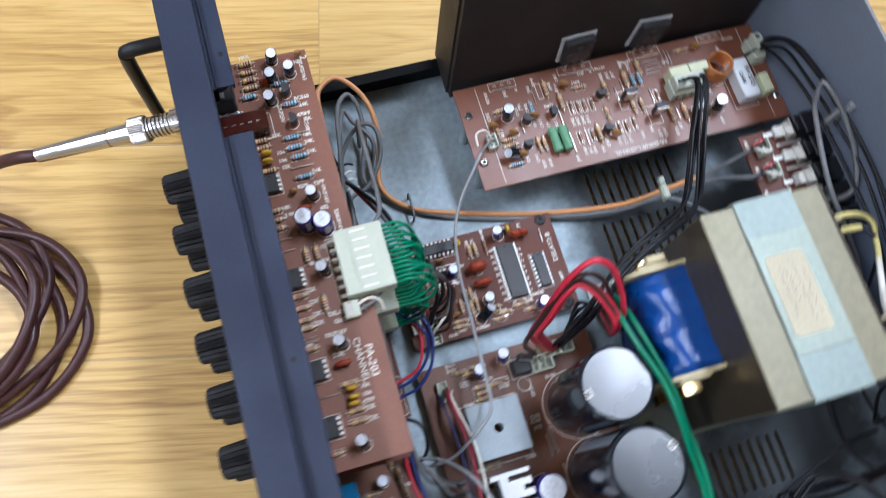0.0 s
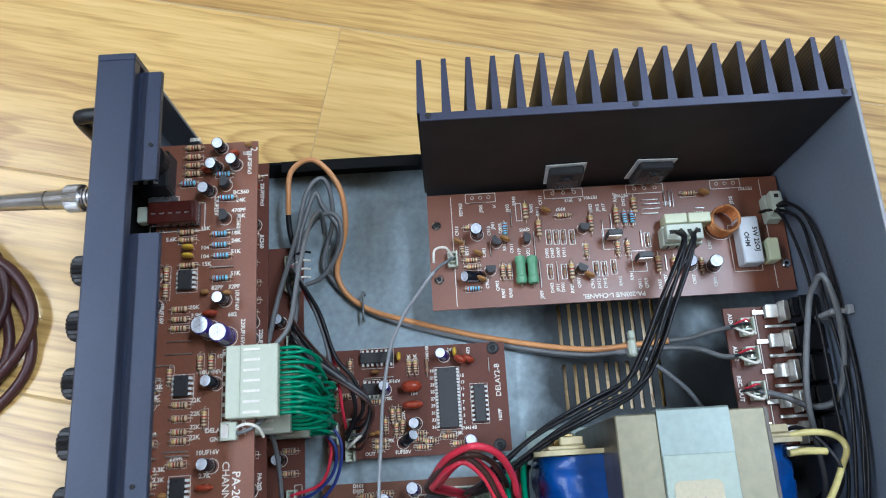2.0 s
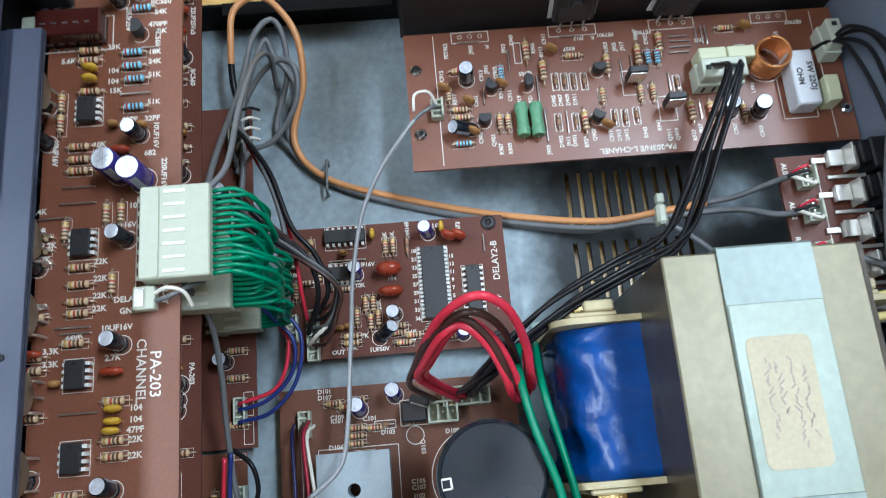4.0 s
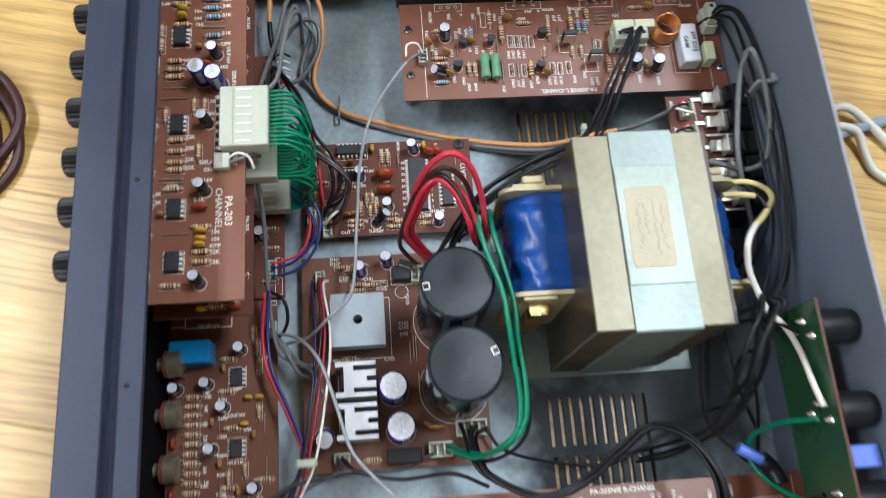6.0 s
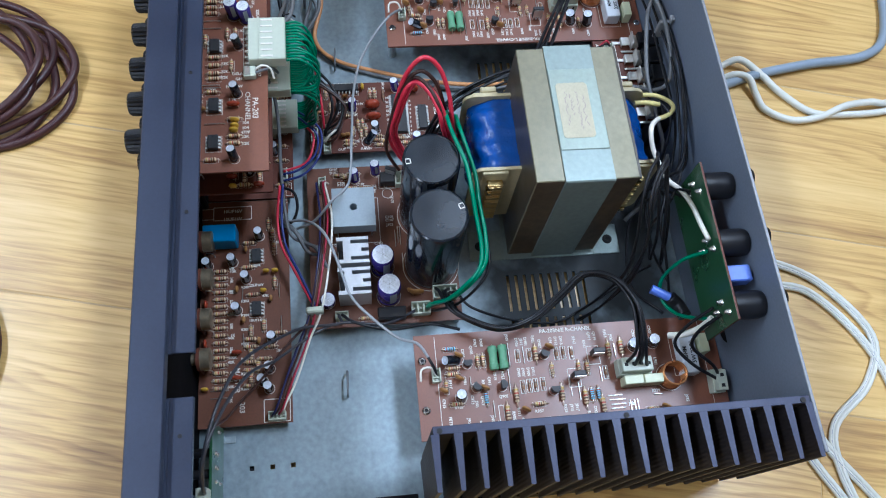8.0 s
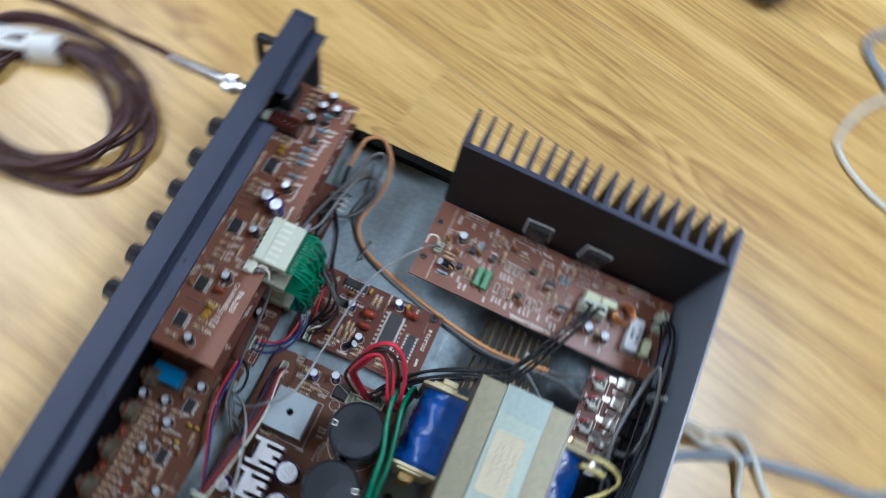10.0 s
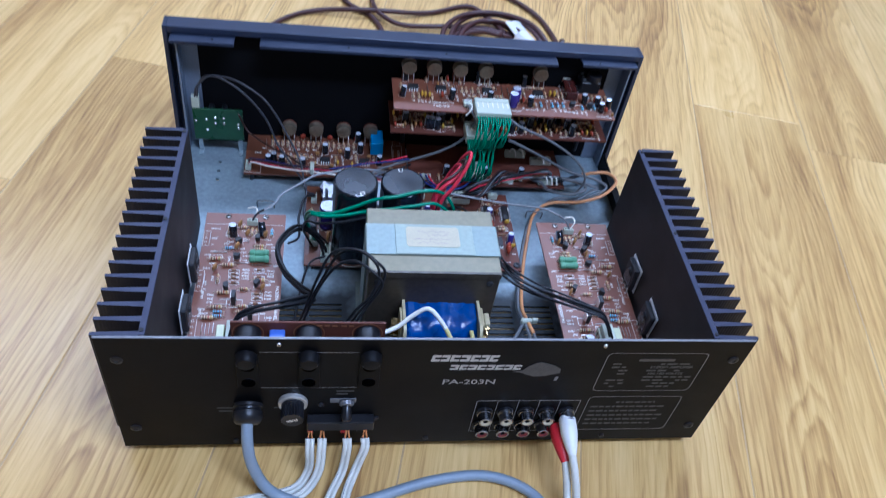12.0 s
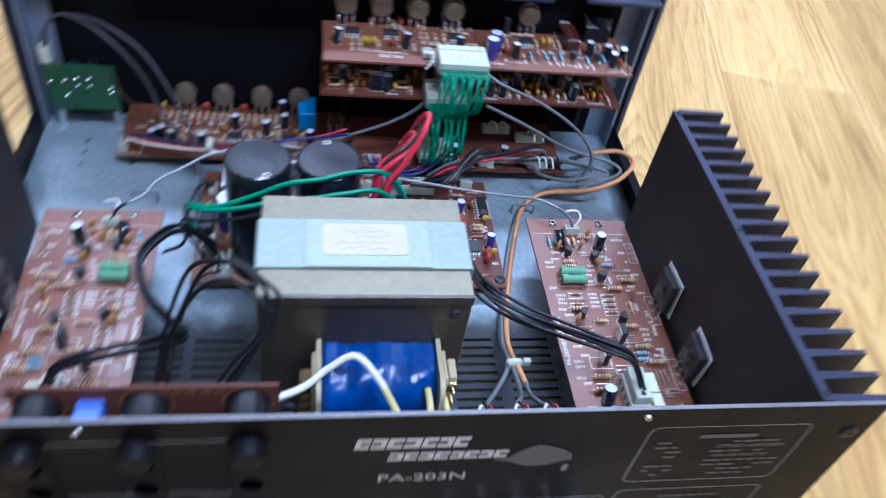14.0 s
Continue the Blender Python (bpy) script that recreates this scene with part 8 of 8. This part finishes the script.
# ---- cables on the floor ----
mains = wire("power_cable", "thick blue-grey mains cord from the rear panel across the floor", [
    [(-0.1270, -0.0105, 0.0600), (-0.1268, -0.0200, 0.0500), (-0.1240, -0.0290, 0.0330), (-0.1150, -0.0360, 0.0130), (-0.1000, -0.0420, 0.0052), (-0.0750, -0.0480, 0.0044), (-0.0500, -0.0460, 0.0044), (0.0010, -0.0310, 0.0044), (0.0430, -0.0270, 0.0044), (0.0740, -0.0390, 0.0044), (0.0900, -0.0620, 0.0044), (0.1040, -0.1000, 0.0044), (0.1140, -0.1550, 0.0044), (0.1205, -0.2080, 0.0044), (0.1440, -0.2340, 0.0044), (0.2060, -0.2490, 0.0044), (0.2900, -0.2600, 0.0044), (0.3800, -0.2350, 0.0044), (0.4600, -0.1780, 0.0044), (0.5110, -0.1360, 0.0044), (0.5380, -0.1110, 0.0044), (0.5600, -0.1130, 0.0044), (0.5900, -0.1500, 0.0044), (0.6300, -0.2300, 0.0044)]], 0.0040, W_CORD, "cable", seg=12)


def flex(name, label, run, gap=0.0031, r=0.0018, mat=W_PAPER_WHITE, group="white flexes"):
    """Twin flex: two cores side by side."""
    t = thing(name, label, "cable", run[0], group)
    if run[0][2] > 0.03:  # stripped ends under the terminals
        top, run = Vector(run[0]), [tuple(Vector(run[0]).lerp(Vector(run[1]), 0.5))] + run[1:]
        for s in (-1, 1):
            bm = bmesh.new()
            tube(bm, [top + Vector((s * 0.0006, 0, 0.0010)), top.lerp(Vector(run[0]), 0.5) + Vector((s * 0.0009, 0, 0)), Vector(run[0]) + Vector((s * gap / 2, 0, 0))], 0.00075, 6, 4)
            part("bare_end", bm, COIL_COPPER, t, "bare copper strands")
    pts = spline(run, 6)
    bm = bmesh.new()
    edge = []
    for i, p in enumerate(pts):
        d = (pts[min(i + 1, len(pts) - 1)] - pts[max(i - 1, 0)])
        n = Vector((-d.y, d.x, 0))
        n = n.normalized() if n.length > 1e-6 else Vector((1, 0, 0))
        edge.append(p - n * (gap / 2 + r * 0.1) + Vector((0, 0, r * 0.86)))
    tube(bm, edge, 0.00024, 5, 1)
    part("marking_line", bm, W_BLUE, t, "thin dark blue marking line")
    for s in (-1, 1):
        bm = bmesh.new()
        line = []
        for i, p in enumerate(pts):
            d = (pts[min(i + 1, len(pts) - 1)] - pts[max(i - 1, 0)])
            n = Vector((-d.y, d.x, 0))
            n = n.normalized() if n.length > 1e-6 else Vector((1, 0, 0))
            line.append(p + n * s * gap / 2)
        tube(bm, line, r, 8, 1)
        part("core", bm, mat, t)
    return t


flex("speaker_flex", "white twin speaker flex from the rear terminals across the floor", [(-0.0850, -0.0060, 0.0390), (-0.0852, -0.0170, 0.0300), (-0.0860, -0.0230, 0.0100), (-0.0960, -0.0330, 0.0026), (-0.1220, -0.0390, 0.0020), (-0.1750, -0.0510, 0.0020), (-0.2100, -0.0680, 0.0020), (-0.2700, -0.0950, 0.0020), (-0.3600, -0.1000, 0.0020)])
flex("speaker_flex", "white twin speaker flex from the rear terminals across the floor", [(-0.0765, -0.0060, 0.0400), (-0.0768, -0.0170, 0.0300), (-0.0790, -0.0270, 0.0140), (-0.0900, -0.0390, 0.0060), (-0.1100, -0.0450, 0.0058), (-0.1500, -0.0560, 0.0030), (-0.2000, -0.0800, 0.0020), (-0.2600, -0.1150, 0.0020), (-0.3600, -0.1300, 0.0020)])
flex("speaker_flex", "white twin speaker flex from the rear terminals across the floor", [(-0.0590, -0.0060, 0.0400), (-0.0590, -0.0170, 0.0290), (-0.0620, -0.0250, 0.0110), (-0.0700, -0.0430, 0.0110), (-0.0780, -0.0640, 0.0030), (-0.0870, -0.0980, 0.0020), (-0.1250, -0.1280, 0.0020), (-0.1650, -0.1400, 0.0020), (-0.2100, -0.1330, 0.0020), (-0.2700, -0.1500, 0.0020)])
flex("speaker_flex", "white twin speaker flex from the rear terminals across the floor", [(-0.0465, -0.0060, 0.0400), (-0.0465, -0.0170, 0.0290), (-0.0530, -0.0260, 0.0120), (-0.0600, -0.0470, 0.0110), (-0.0600, -0.0700, 0.0035), (-0.0800, -0.1080, 0.0020), (-0.1230, -0.1370, 0.0020), (-0.1580, -0.1230, 0.0020), (-0.1850, -0.0900, 0.0020), (-0.2150, -0.0850, 0.0020), (-0.2600, -0.0950, 0.0020)])
flex("speaker_flex", "white flex lying across the floor behind the case", [(-0.2480, -0.0570, 0.0020), (-0.2680, -0.0480, 0.0020), (-0.2900, -0.0460, 0.0020), (-0.3400, -0.0550, 0.0020)])
PH = [(0.1010, -0.0320, 0.0428), (0.1022, -0.0410, 0.0372), (0.1042, -0.0500, 0.0265), (0.1070, -0.0600, 0.0125), (0.1150, -0.0760, 0.0035), (0.1180, -0.0920, 0.0088), (0.1060, -0.1080, 0.0060), (0.0880, -0.1230, 0.0030), (0.0680, -0.1440, 0.0030), (0.0640, -0.1700, 0.0030), (0.0670, -0.2160, 0.0030), (0.0880, -0.2460, 0.0030), (0.1250, -0.2780, 0.0030), (0.2200, -0.3050, 0.0030), (0.3300, -0.2650, 0.0030), (0.3660, -0.2100, 0.0030), (0.3790, -0.1650, 0.0030), (0.3890, -0.1420, 0.0030), (0.4060, -0.1180, 0.0030), (0.4270, -0.1060, 0.0030), (0.4670, -0.1180, 0.0030), (0.4920, -0.1390, 0.0088), (0.5100, -0.1620, 0.0060), (0.5350, -0.2400, 0.0030)]
wire("phono_flex", "white phono cord lying across the floor", [PH], 0.0029, W_PAPER_WHITE, "cable", "white flexes", 10)
wire("phono_flex", "second white phono cord bowed beside the first", [[(0.0978, -0.0325, 0.0345), (0.0984, -0.0420, 0.0285), (0.0994, -0.0520, 0.0175), (0.1006, -0.0620, 0.0080), (0.1030, -0.0740, 0.0034), (0.1040, -0.0860, 0.0080), (0.0990, -0.0960, 0.0088), (0.0860, -0.1010, 0.0040), (0.0720, -0.1060, 0.0030), (0.0610, -0.1260, 0.0030), (0.0620, -0.1500, 0.0040), (0.0690, -0.1720, 0.0082), (0.0720, -0.1950, 0.0080), (0.0740, -0.2150, 0.0034), (0.0930, -0.2420, 0.0030), (0.1300, -0.2720, 0.0030), (0.2200, -0.2980, 0.0030)]], 0.0029, W_PAPER_WHITE, "cable", "white flexes", 10)
for x, z, mat, nm, lx, lz in ((0.1004, 0.0505, WHITE_PLASTIC, "white", 0.1012, 0.0420), (0.0958, 0.0385, RED_PLASTIC, "red", 0.0979, 0.0340)):
    pl = thing("phono_plug", "%s phono plug pushed into the rear panel" % nm, "plug", (x, -0.011, z), "phono plugs")
    bm = bmesh.new()
    lathe(bm, [(0, 0.0050, 0), (0.0025, 0.0062, 0), (0.013, 0.0062, 0), (0.022, 0.0046, 0), (0.029, 0.0028, 0)], 20, axis((x, -0.0050, z), (lx, -0.0350, lz)))
    part("shell", bm, mat, pl, round_=True)

# jack plug and microphone cable
jk = thing("jack_plug", "chrome jack plug pushed into the front panel", "plug", (0.168, 0.36, 0.1075))
bm = bmesh.new()
lathe(bm, [(0, 0.0045, 0), (0.0008, 0.0068, 0), (0.0070, 0.0068, 0), (0.0074, 0.0052, 0), (0.0200, 0.0052, 0), (0.0204, 0.0066, 0), (0.0290, 0.0066, 0), (0.0294, 0.0052, 0), (0.0390, 0.0050, 0), (0.0392, 0.0043, 0), (0.0402, 0.0043, 0), (0.0404, 0.0048, 0), (0.0770, 0.0038, 0), (0.0774, 0.0030, 0)], 24, axis((0.168, 0.3504, 0.1080), (0.1715, 0.4170, 0.0990)))
part("shell", bm, CHROME, jk, round_=True)
bm = bmesh.new()
cog = [[bm.verts.new(((0.0070 if k % 2 else 0.0066) * math.cos(math.pi * k / 40), (0.0070 if k % 2 else 0.0066) * math.sin(math.pi * k / 40), h)) for k in range(80)] for h in (0.0212, 0.0284)]
for k in range(80):
    bm.faces.new((cog[0][k], cog[0][(k + 1) % 80], cog[1][(k + 1) % 80], cog[1][k]))
bmesh.ops.transform(bm, matrix=axis((0.168, 0.3504, 0.1080), (0.1715, 0.4170, 0.0990)), verts=bm.verts)
part("knurl", bm, CHROME, jk)
for k in range(6):
    bm = bmesh.new()
    lathe(bm, [(0.0082 + k * 0.0020, 0.0050, 0), (0.0088 + k * 0.0020, 0.0056, 0), (0.0094 + k * 0.0020, 0.0050, 0)], 20, axis((0.168, 0.3504, 0.1080), (0.1715, 0.4170, 0.0990)), cap=False)
    part("thread", bm, CHROME, jk, round_=True)
cab = thing("microphone_cable", "long maroon microphone cable coiled on the floor, white strap", "cable", (0.141, 0.522, 0))
runs = [[(0.1719, 0.4262, 0.0978), (0.1765, 0.4430, 0.0915), (0.1950, 0.4930, 0.0520), (0.2130, 0.5350, 0.0160), (0.2180, 0.5950, 0.0040), (0.2000, 0.6600, 0.0040), (0.1420, 0.7270, 0.0040), (0.0760, 0.7760, 0.0040), (-0.0190, 0.7820, 0.0040), (-0.0610, 0.7560, 0.0040), (-0.0740, 0.7130, 0.0040), (-0.0540, 0.6520, 0.0040), (-0.0220, 0.6190, 0.0040), (-0.0080, 0.5680, 0.0040), (-0.0200, 0.5200, 0.0040), (-0.0450, 0.4930, 0.0040), (-0.0900, 0.4780, 0.0040), (-0.1450, 0.4960, 0.0040), (-0.1610, 0.5450, 0.0040), (-0.1420, 0.5900, 0.0040), (-0.0980, 0.6240, 0.0040), (-0.0290, 0.6250, 0.0100), (0.0500, 0.6380, 0.0040), (0.1090, 0.6640, 0.0040), (0.1350, 0.6300, 0.0060), (0.1500, 0.5900, 0.0100)],
        [(0.1450, 0.5850, 0.0100), (0.0900, 0.6050, 0.0060), (0.0200, 0.6000, 0.0060), (-0.0100, 0.6150, 0.0100), (-0.0200, 0.6500, 0.0060), (-0.0180, 0.6850, 0.0040), (0.0080, 0.7110, 0.0040), (0.0750, 0.7550, 0.0060), (0.1050, 0.8150, 0.0040), (0.1500, 0.8480, 0.0040), (0.2640, 0.8270, 0.0040), (0.3430, 0.8480, 0.0040), (0.4000, 0.8640, 0.0090), (0.4420, 0.8660, 0.0120)]]
random.seed(8)
loop = []
for k in range(7 * 12):
    a = 2 * math.pi * k / 12 + 0.7
    q = 0.0580 + 0.0085 * math.sin(k * 0.37) + 0.004 * math.sin(k * 1.3)
    ecc = 1.0 + 0.06 * math.sin(k / 12 * 2.4)
    loop.append((0.129 + q * ecc * math.cos(a) + 0.005 * math.sin(k * 0.21), 0.5350 + q * 1.30 * math.sin(a) + 0.004 * math.cos(k * 0.17), 0.0040 + 0.0054 * ((k // 12) % 4) + 0.0015 * math.sin(k * 0.9)))
runs.append(loop)
for run in runs:
    bm = bmesh.new()
    tube(bm, run, 0.0032, 10, 6)
    part("strand", bm, W_MAROON, cab)
bm = bmesh.new()
m = axis((0.1760, 0.5520, 0.0095), (0.1620, 0.5860, 0.0095))
lathe(bm, [(0, 0.0150, 0), (0.024, 0.0150, 0)], 18, m @ Matrix.Diagonal((0.8, 1.1, 1, 1)))
box(bm, -0.012, 0.012, -0.004, 0.030, 0.0, 0.0016, 0, 0, Matrix.Translation((0.172, 0.578, 0.012)) @ pose(0, 0, 0, 15, 10, 30))
part("strap", bm, WHITE_PLASTIC, cab, "white fabric strap")

# ---- things on the floor ----
mouse = thing("computer_mouse", "black wireless computer mouse on the floor", "mouse", (-0.376, 0.704, 0), "")
bm = bmesh.new()
bmesh.ops.create_uvsphere(bm, u_segments=32, v_segments=16, radius=1.0)
for v in bm.verts:
    x, y, z = v.co
    w = 0.031 * (1.0 - 0.10 * math.cos(y * 2.2) + 0.05 * y)
    v.co = (math.copysign(abs(x) ** 0.8, x) * w, y * 0.053, max(z, -0.12) * (0.031 - 0.006 * y) + 0.0040)
MM = Matrix.Translation((-0.376, 0.704, 0.0006)) @ pose(0, 0, 0, 0, 0, 145)
bmesh.ops.transform(bm, matrix=MM, verts=bm.verts)
body = part("shell", bm, MOUSE_BLACK, mouse, round_=True)
bm = bmesh.new()
rod(bm, (-0.0035, 0.0290, 0.0265), (0.0035, 0.0290, 0.0265), 0.0068, 16)
bmesh.ops.transform(bm, matrix=MM, verts=bm.verts)
part("wheel", bm, BLACK_RUBBER, mouse, round_=True)
bm = bmesh.new()
tube(bm, [(0, 0.049, 0.0145), (0, 0.038, 0.0228), (0, 0.014, 0.0322), (0, -0.004, 0.0352)], 0.0006, 6, 6)
bmesh.ops.transform(bm, matrix=MM, verts=bm.verts)
part("seam", bm, BLACK_RUBBER, mouse)

mic = thing("microphone", "silver and black hand microphone lying on the floor", "microphone", (0.62, 0.90, 0))
M = axis((0.4400, 0.8680, 0.0110), (0.7550, 0.8450, 0.0245)) @ Matrix.Scale(0.925, 4)
bm = bmesh.new()
lathe(bm, [(0, 0.0045, 0), (0.004, 0.0062, 0), (0.050, 0.0088, 0), (0.053, 0.0080, 0)], 20, M)
part("strain_relief", bm, W_MAROON, mic, "dark maroon cable sleeve", True)
bm = bmesh.new()
lathe(bm, [(0.0530, 0.0095, 0), (0.055, 0.0106, 0), (0.102, 0.0114, 0), (0.104, 0.0122, 0), (0.110, 0.0122, 0), (0.111, 0.0110, 0)], 20, M)
part("connector", bm, ALU, mic, "silver cable connector", True)
bm = bmesh.new()
lathe(bm, [(0.1112, 0.0112, 0), (0.113, 0.0122, 0), (0.200, 0.0134, 0), (0.247, 0.0146, 0), (0.250, 0.0138, 0)], 28, M)
handle = part("handle", bm, MIC_SILVER, mic, "", True)
bm = bmesh.new()
box(bm, -0.0030, 0.0030, -0.0040, 0.0040, 0, 0.0018, 0.0006, 0, M @ Matrix.Translation((0, 0.0134, 0.212)) @ pose(0, 0, 0, -90, 0, 0))
part("switch", bm, BLACK_PLASTIC, handle, "small black slide switch")
bm = bmesh.new()
for k in range(5):
    lathe(bm, [(0.2502 + k * 0.0030, 0.0128, 0), (0.2517 + k * 0.0030, 0.0138, 0), (0.2532 + k * 0.0030, 0.0128, 0)], 22, M, False)
part("threaded_neck", bm, NICKEL, mic, "bright threaded neck", True)
bm = bmesh.new()
cx, cy, cz = M @ Vector((0, 0, 0.236))
hoop = []
for k in range(25):
    a = 2 * math.pi * k / 24
    u, w = math.cos(a), math.sin(a)
    hoop.append((cx - 0.004 * u, cy - 0.031 * u + 0.012 * w, max(cz + 0.006 + 0.021 * u * -1 + 0.018 * w, 0.0022)))
tube(bm, hoop, 0.0021, 8, 3)
part("band", bm, MIC_BLUE, mic, "bright blue elastic band hanging loose", True)
bm = bmesh.new()
ball = [(0.2655, 0.0130, 1), (0.2670, 0.0170, 0)]
for k in range(15):  # mesh ball, ridge by ridge
    u = k / 14
    q = 0.0250 * math.sqrt(max(1 - ((u - 0.45) / 0.57) ** 2, 0.02)) if u > 0.45 else 0.0250 - 0.0075 * ((0.45 - u) / 0.45) ** 2
    z = 0.268 + 0.077 * u
    ball += [(z, q - 0.0011, 1), (z + 0.0018, q, 0), (z + 0.0034, q, 1)]
ball.append((0.3505, 0.0030, 0))
lathe(bm, ball, 32, M)
part("grille", bm, [MIC_GREY, BLACK_PLASTIC], mic, "dark ridged wire-mesh grille", True)

shee = thing("plastic_sheet", "crumpled violet-blue plastic sheet on the floor", "sheet", (0.85, 1.0, 0))
bm = bmesh.new()
bmesh.ops.create_grid(bm, x_segments=40, y_segments=40, size=0.5)
for v in bm.verts:
    x = 0.58 + (v.co.x + 0.5) * 0.66
    near_y = 0.893 if x < 0.63 else (0.893 + (x - 0.63) * 0.45 if x < 0.70 else (0.925 if x < 0.82 else 0.862 - (x - 0.82) * 0.2))
    y = near_y + (v.co.y + 0.5) * (1.30 - near_y)
    h = noise.noise(Vector((x * 9, y * 9, 2.0))) * 0.5 + noise.noise(Vector((x * 26, y * 26, 5.0))) * 0.25
    v.co = (x + 0.012 * noise.noise(Vector((y * 14, 3, 1))) - 0.10 * (y - 0.9), y + 0.012 * noise.noise(Vector((x * 14, 7, 1))), 0.003 + 0.006 * max(h + 0.35, 0) + 0.022 * max(0.0, 1 - (v.co.y + 0.5) * 5))
ob = part("film", bm, BLUE_SHEET, shee, round_=True)
cu = thing("floor_cushion", "flat grey-brown fabric cushion lying on the floor", "cushion", (0.85, 0.10, 0))
bm = bmesh.new()
box(bm, 0.0, 0.56, 0.0, 0.36, 0.0005, 0.045, 0.012)
bmesh.ops.subdivide_edges(bm, edges=bm.edges[:], cuts=5, use_grid_fill=True)
for v in bm.verts:
    v.co.z += 0.01 * (1 - ((v.co.x - 0.28) / 0.28) ** 2) * (v.co.z > 0.02)
bmesh.ops.transform(bm, matrix=Matrix.Translation((0.530, -0.010, 0)) @ pose(0, 0, 0, 0, 0, -14.4), verts=bm.verts)
part("cover", bm, CUSHION, cu, round_=True)

# ---- laminate floor, plank by plank ----
floor = tagged(new("floor"), "yellow oak laminate floor of narrow planks", "floor", kind="structure")
bm = bmesh.new()
box(bm, ROOM[0] - 0.1, ROOM[1] + 0.1, ROOM[2] - 0.1, ROOM[3] + 0.1, -0.05, -0.0005)
# shows through the gaps as a painted glint along the seams
part("subfloor", bm, SUBFLOOR, floor)
PW, PL = 0.1370, 1.22
planks = {}
random.seed(4)


def plank_mesh(length):
    key = round(length, 3)
    if key not in planks:
        b = bmesh.new()
        box(b, -PW / 2 + 0.0004, PW / 2 - 0.0004, -length / 2 + 0.00003, length / 2 - 0.00003, -0.009, 0.0, 0.0007)
        planks[key] = mesh_of(b, WOOD, "plank")
    return planks[key]


lie = pose(0, 0, 0, 0, 0, -13.0)
JOINTS = {-1: 0.543, 0: 0.322, 4: 0.4155, 5: 0.196}
for i in range(-20, 26):
    n = 0.2597 - PW / 2 - i * PW
    start = JOINTS.get(i, 0.322 + 0.61 * (i % 2) + 0.17 * ((i * 7) % 5)) - 3 * PL
    for j in range(8):
        c = start + (j + 0.5) * PL
        p = lie @ Vector((n, c, 0))
        place = lie @ Matrix.Translation((n, c, 0))
        ends = [place @ Vector((a * PW / 2, b * PL / 2, 0)) for a in (-1, 1) for b in (-1, 1)]
        if all(ROOM[0] - 0.05 < q.x < ROOM[1] + 0.05 and ROOM[2] - 0.05 < q.y < ROOM[3] + 0.05 for q in ends):
            put("plank", plank_mesh(PL), floor, place)
        elif ROOM[0] - 0.9 < p.x < ROOM[1] + 0.9 and ROOM[2] - 0.9 < p.y < ROOM[3] + 0.9:
            b = bmesh.new()  # sawn off under the wall
            box(b, -PW / 2 + 0.0004, PW / 2 - 0.0004, -PL / 2 + 0.00003, PL / 2 - 0.00003, -0.009, 0.0, 0.0007)
            back = place.inverted()
            for at, out in (((ROOM[0] - 0.05, 0, 0), (-1, 0, 0)), ((ROOM[1] + 0.05, 0, 0), (1, 0, 0)), ((0, ROOM[2] - 0.05, 0), (0, -1, 0)), ((0, ROOM[3] + 0.05, 0), (0, 1, 0))):
                bmesh.ops.bisect_plane(b, geom=b.verts[:] + b.edges[:] + b.faces[:], plane_co=back @ Vector(at), plane_no=back.to_3x3() @ Vector(out), clear_outer=True)
            if len(b.faces) > 3:
                bmesh.ops.holes_fill(b, edges=[e for e in b.edges if e.is_boundary])
                put("plank", mesh_of(b, WOOD, "plank"), floor, place)
            else:
                b.free()
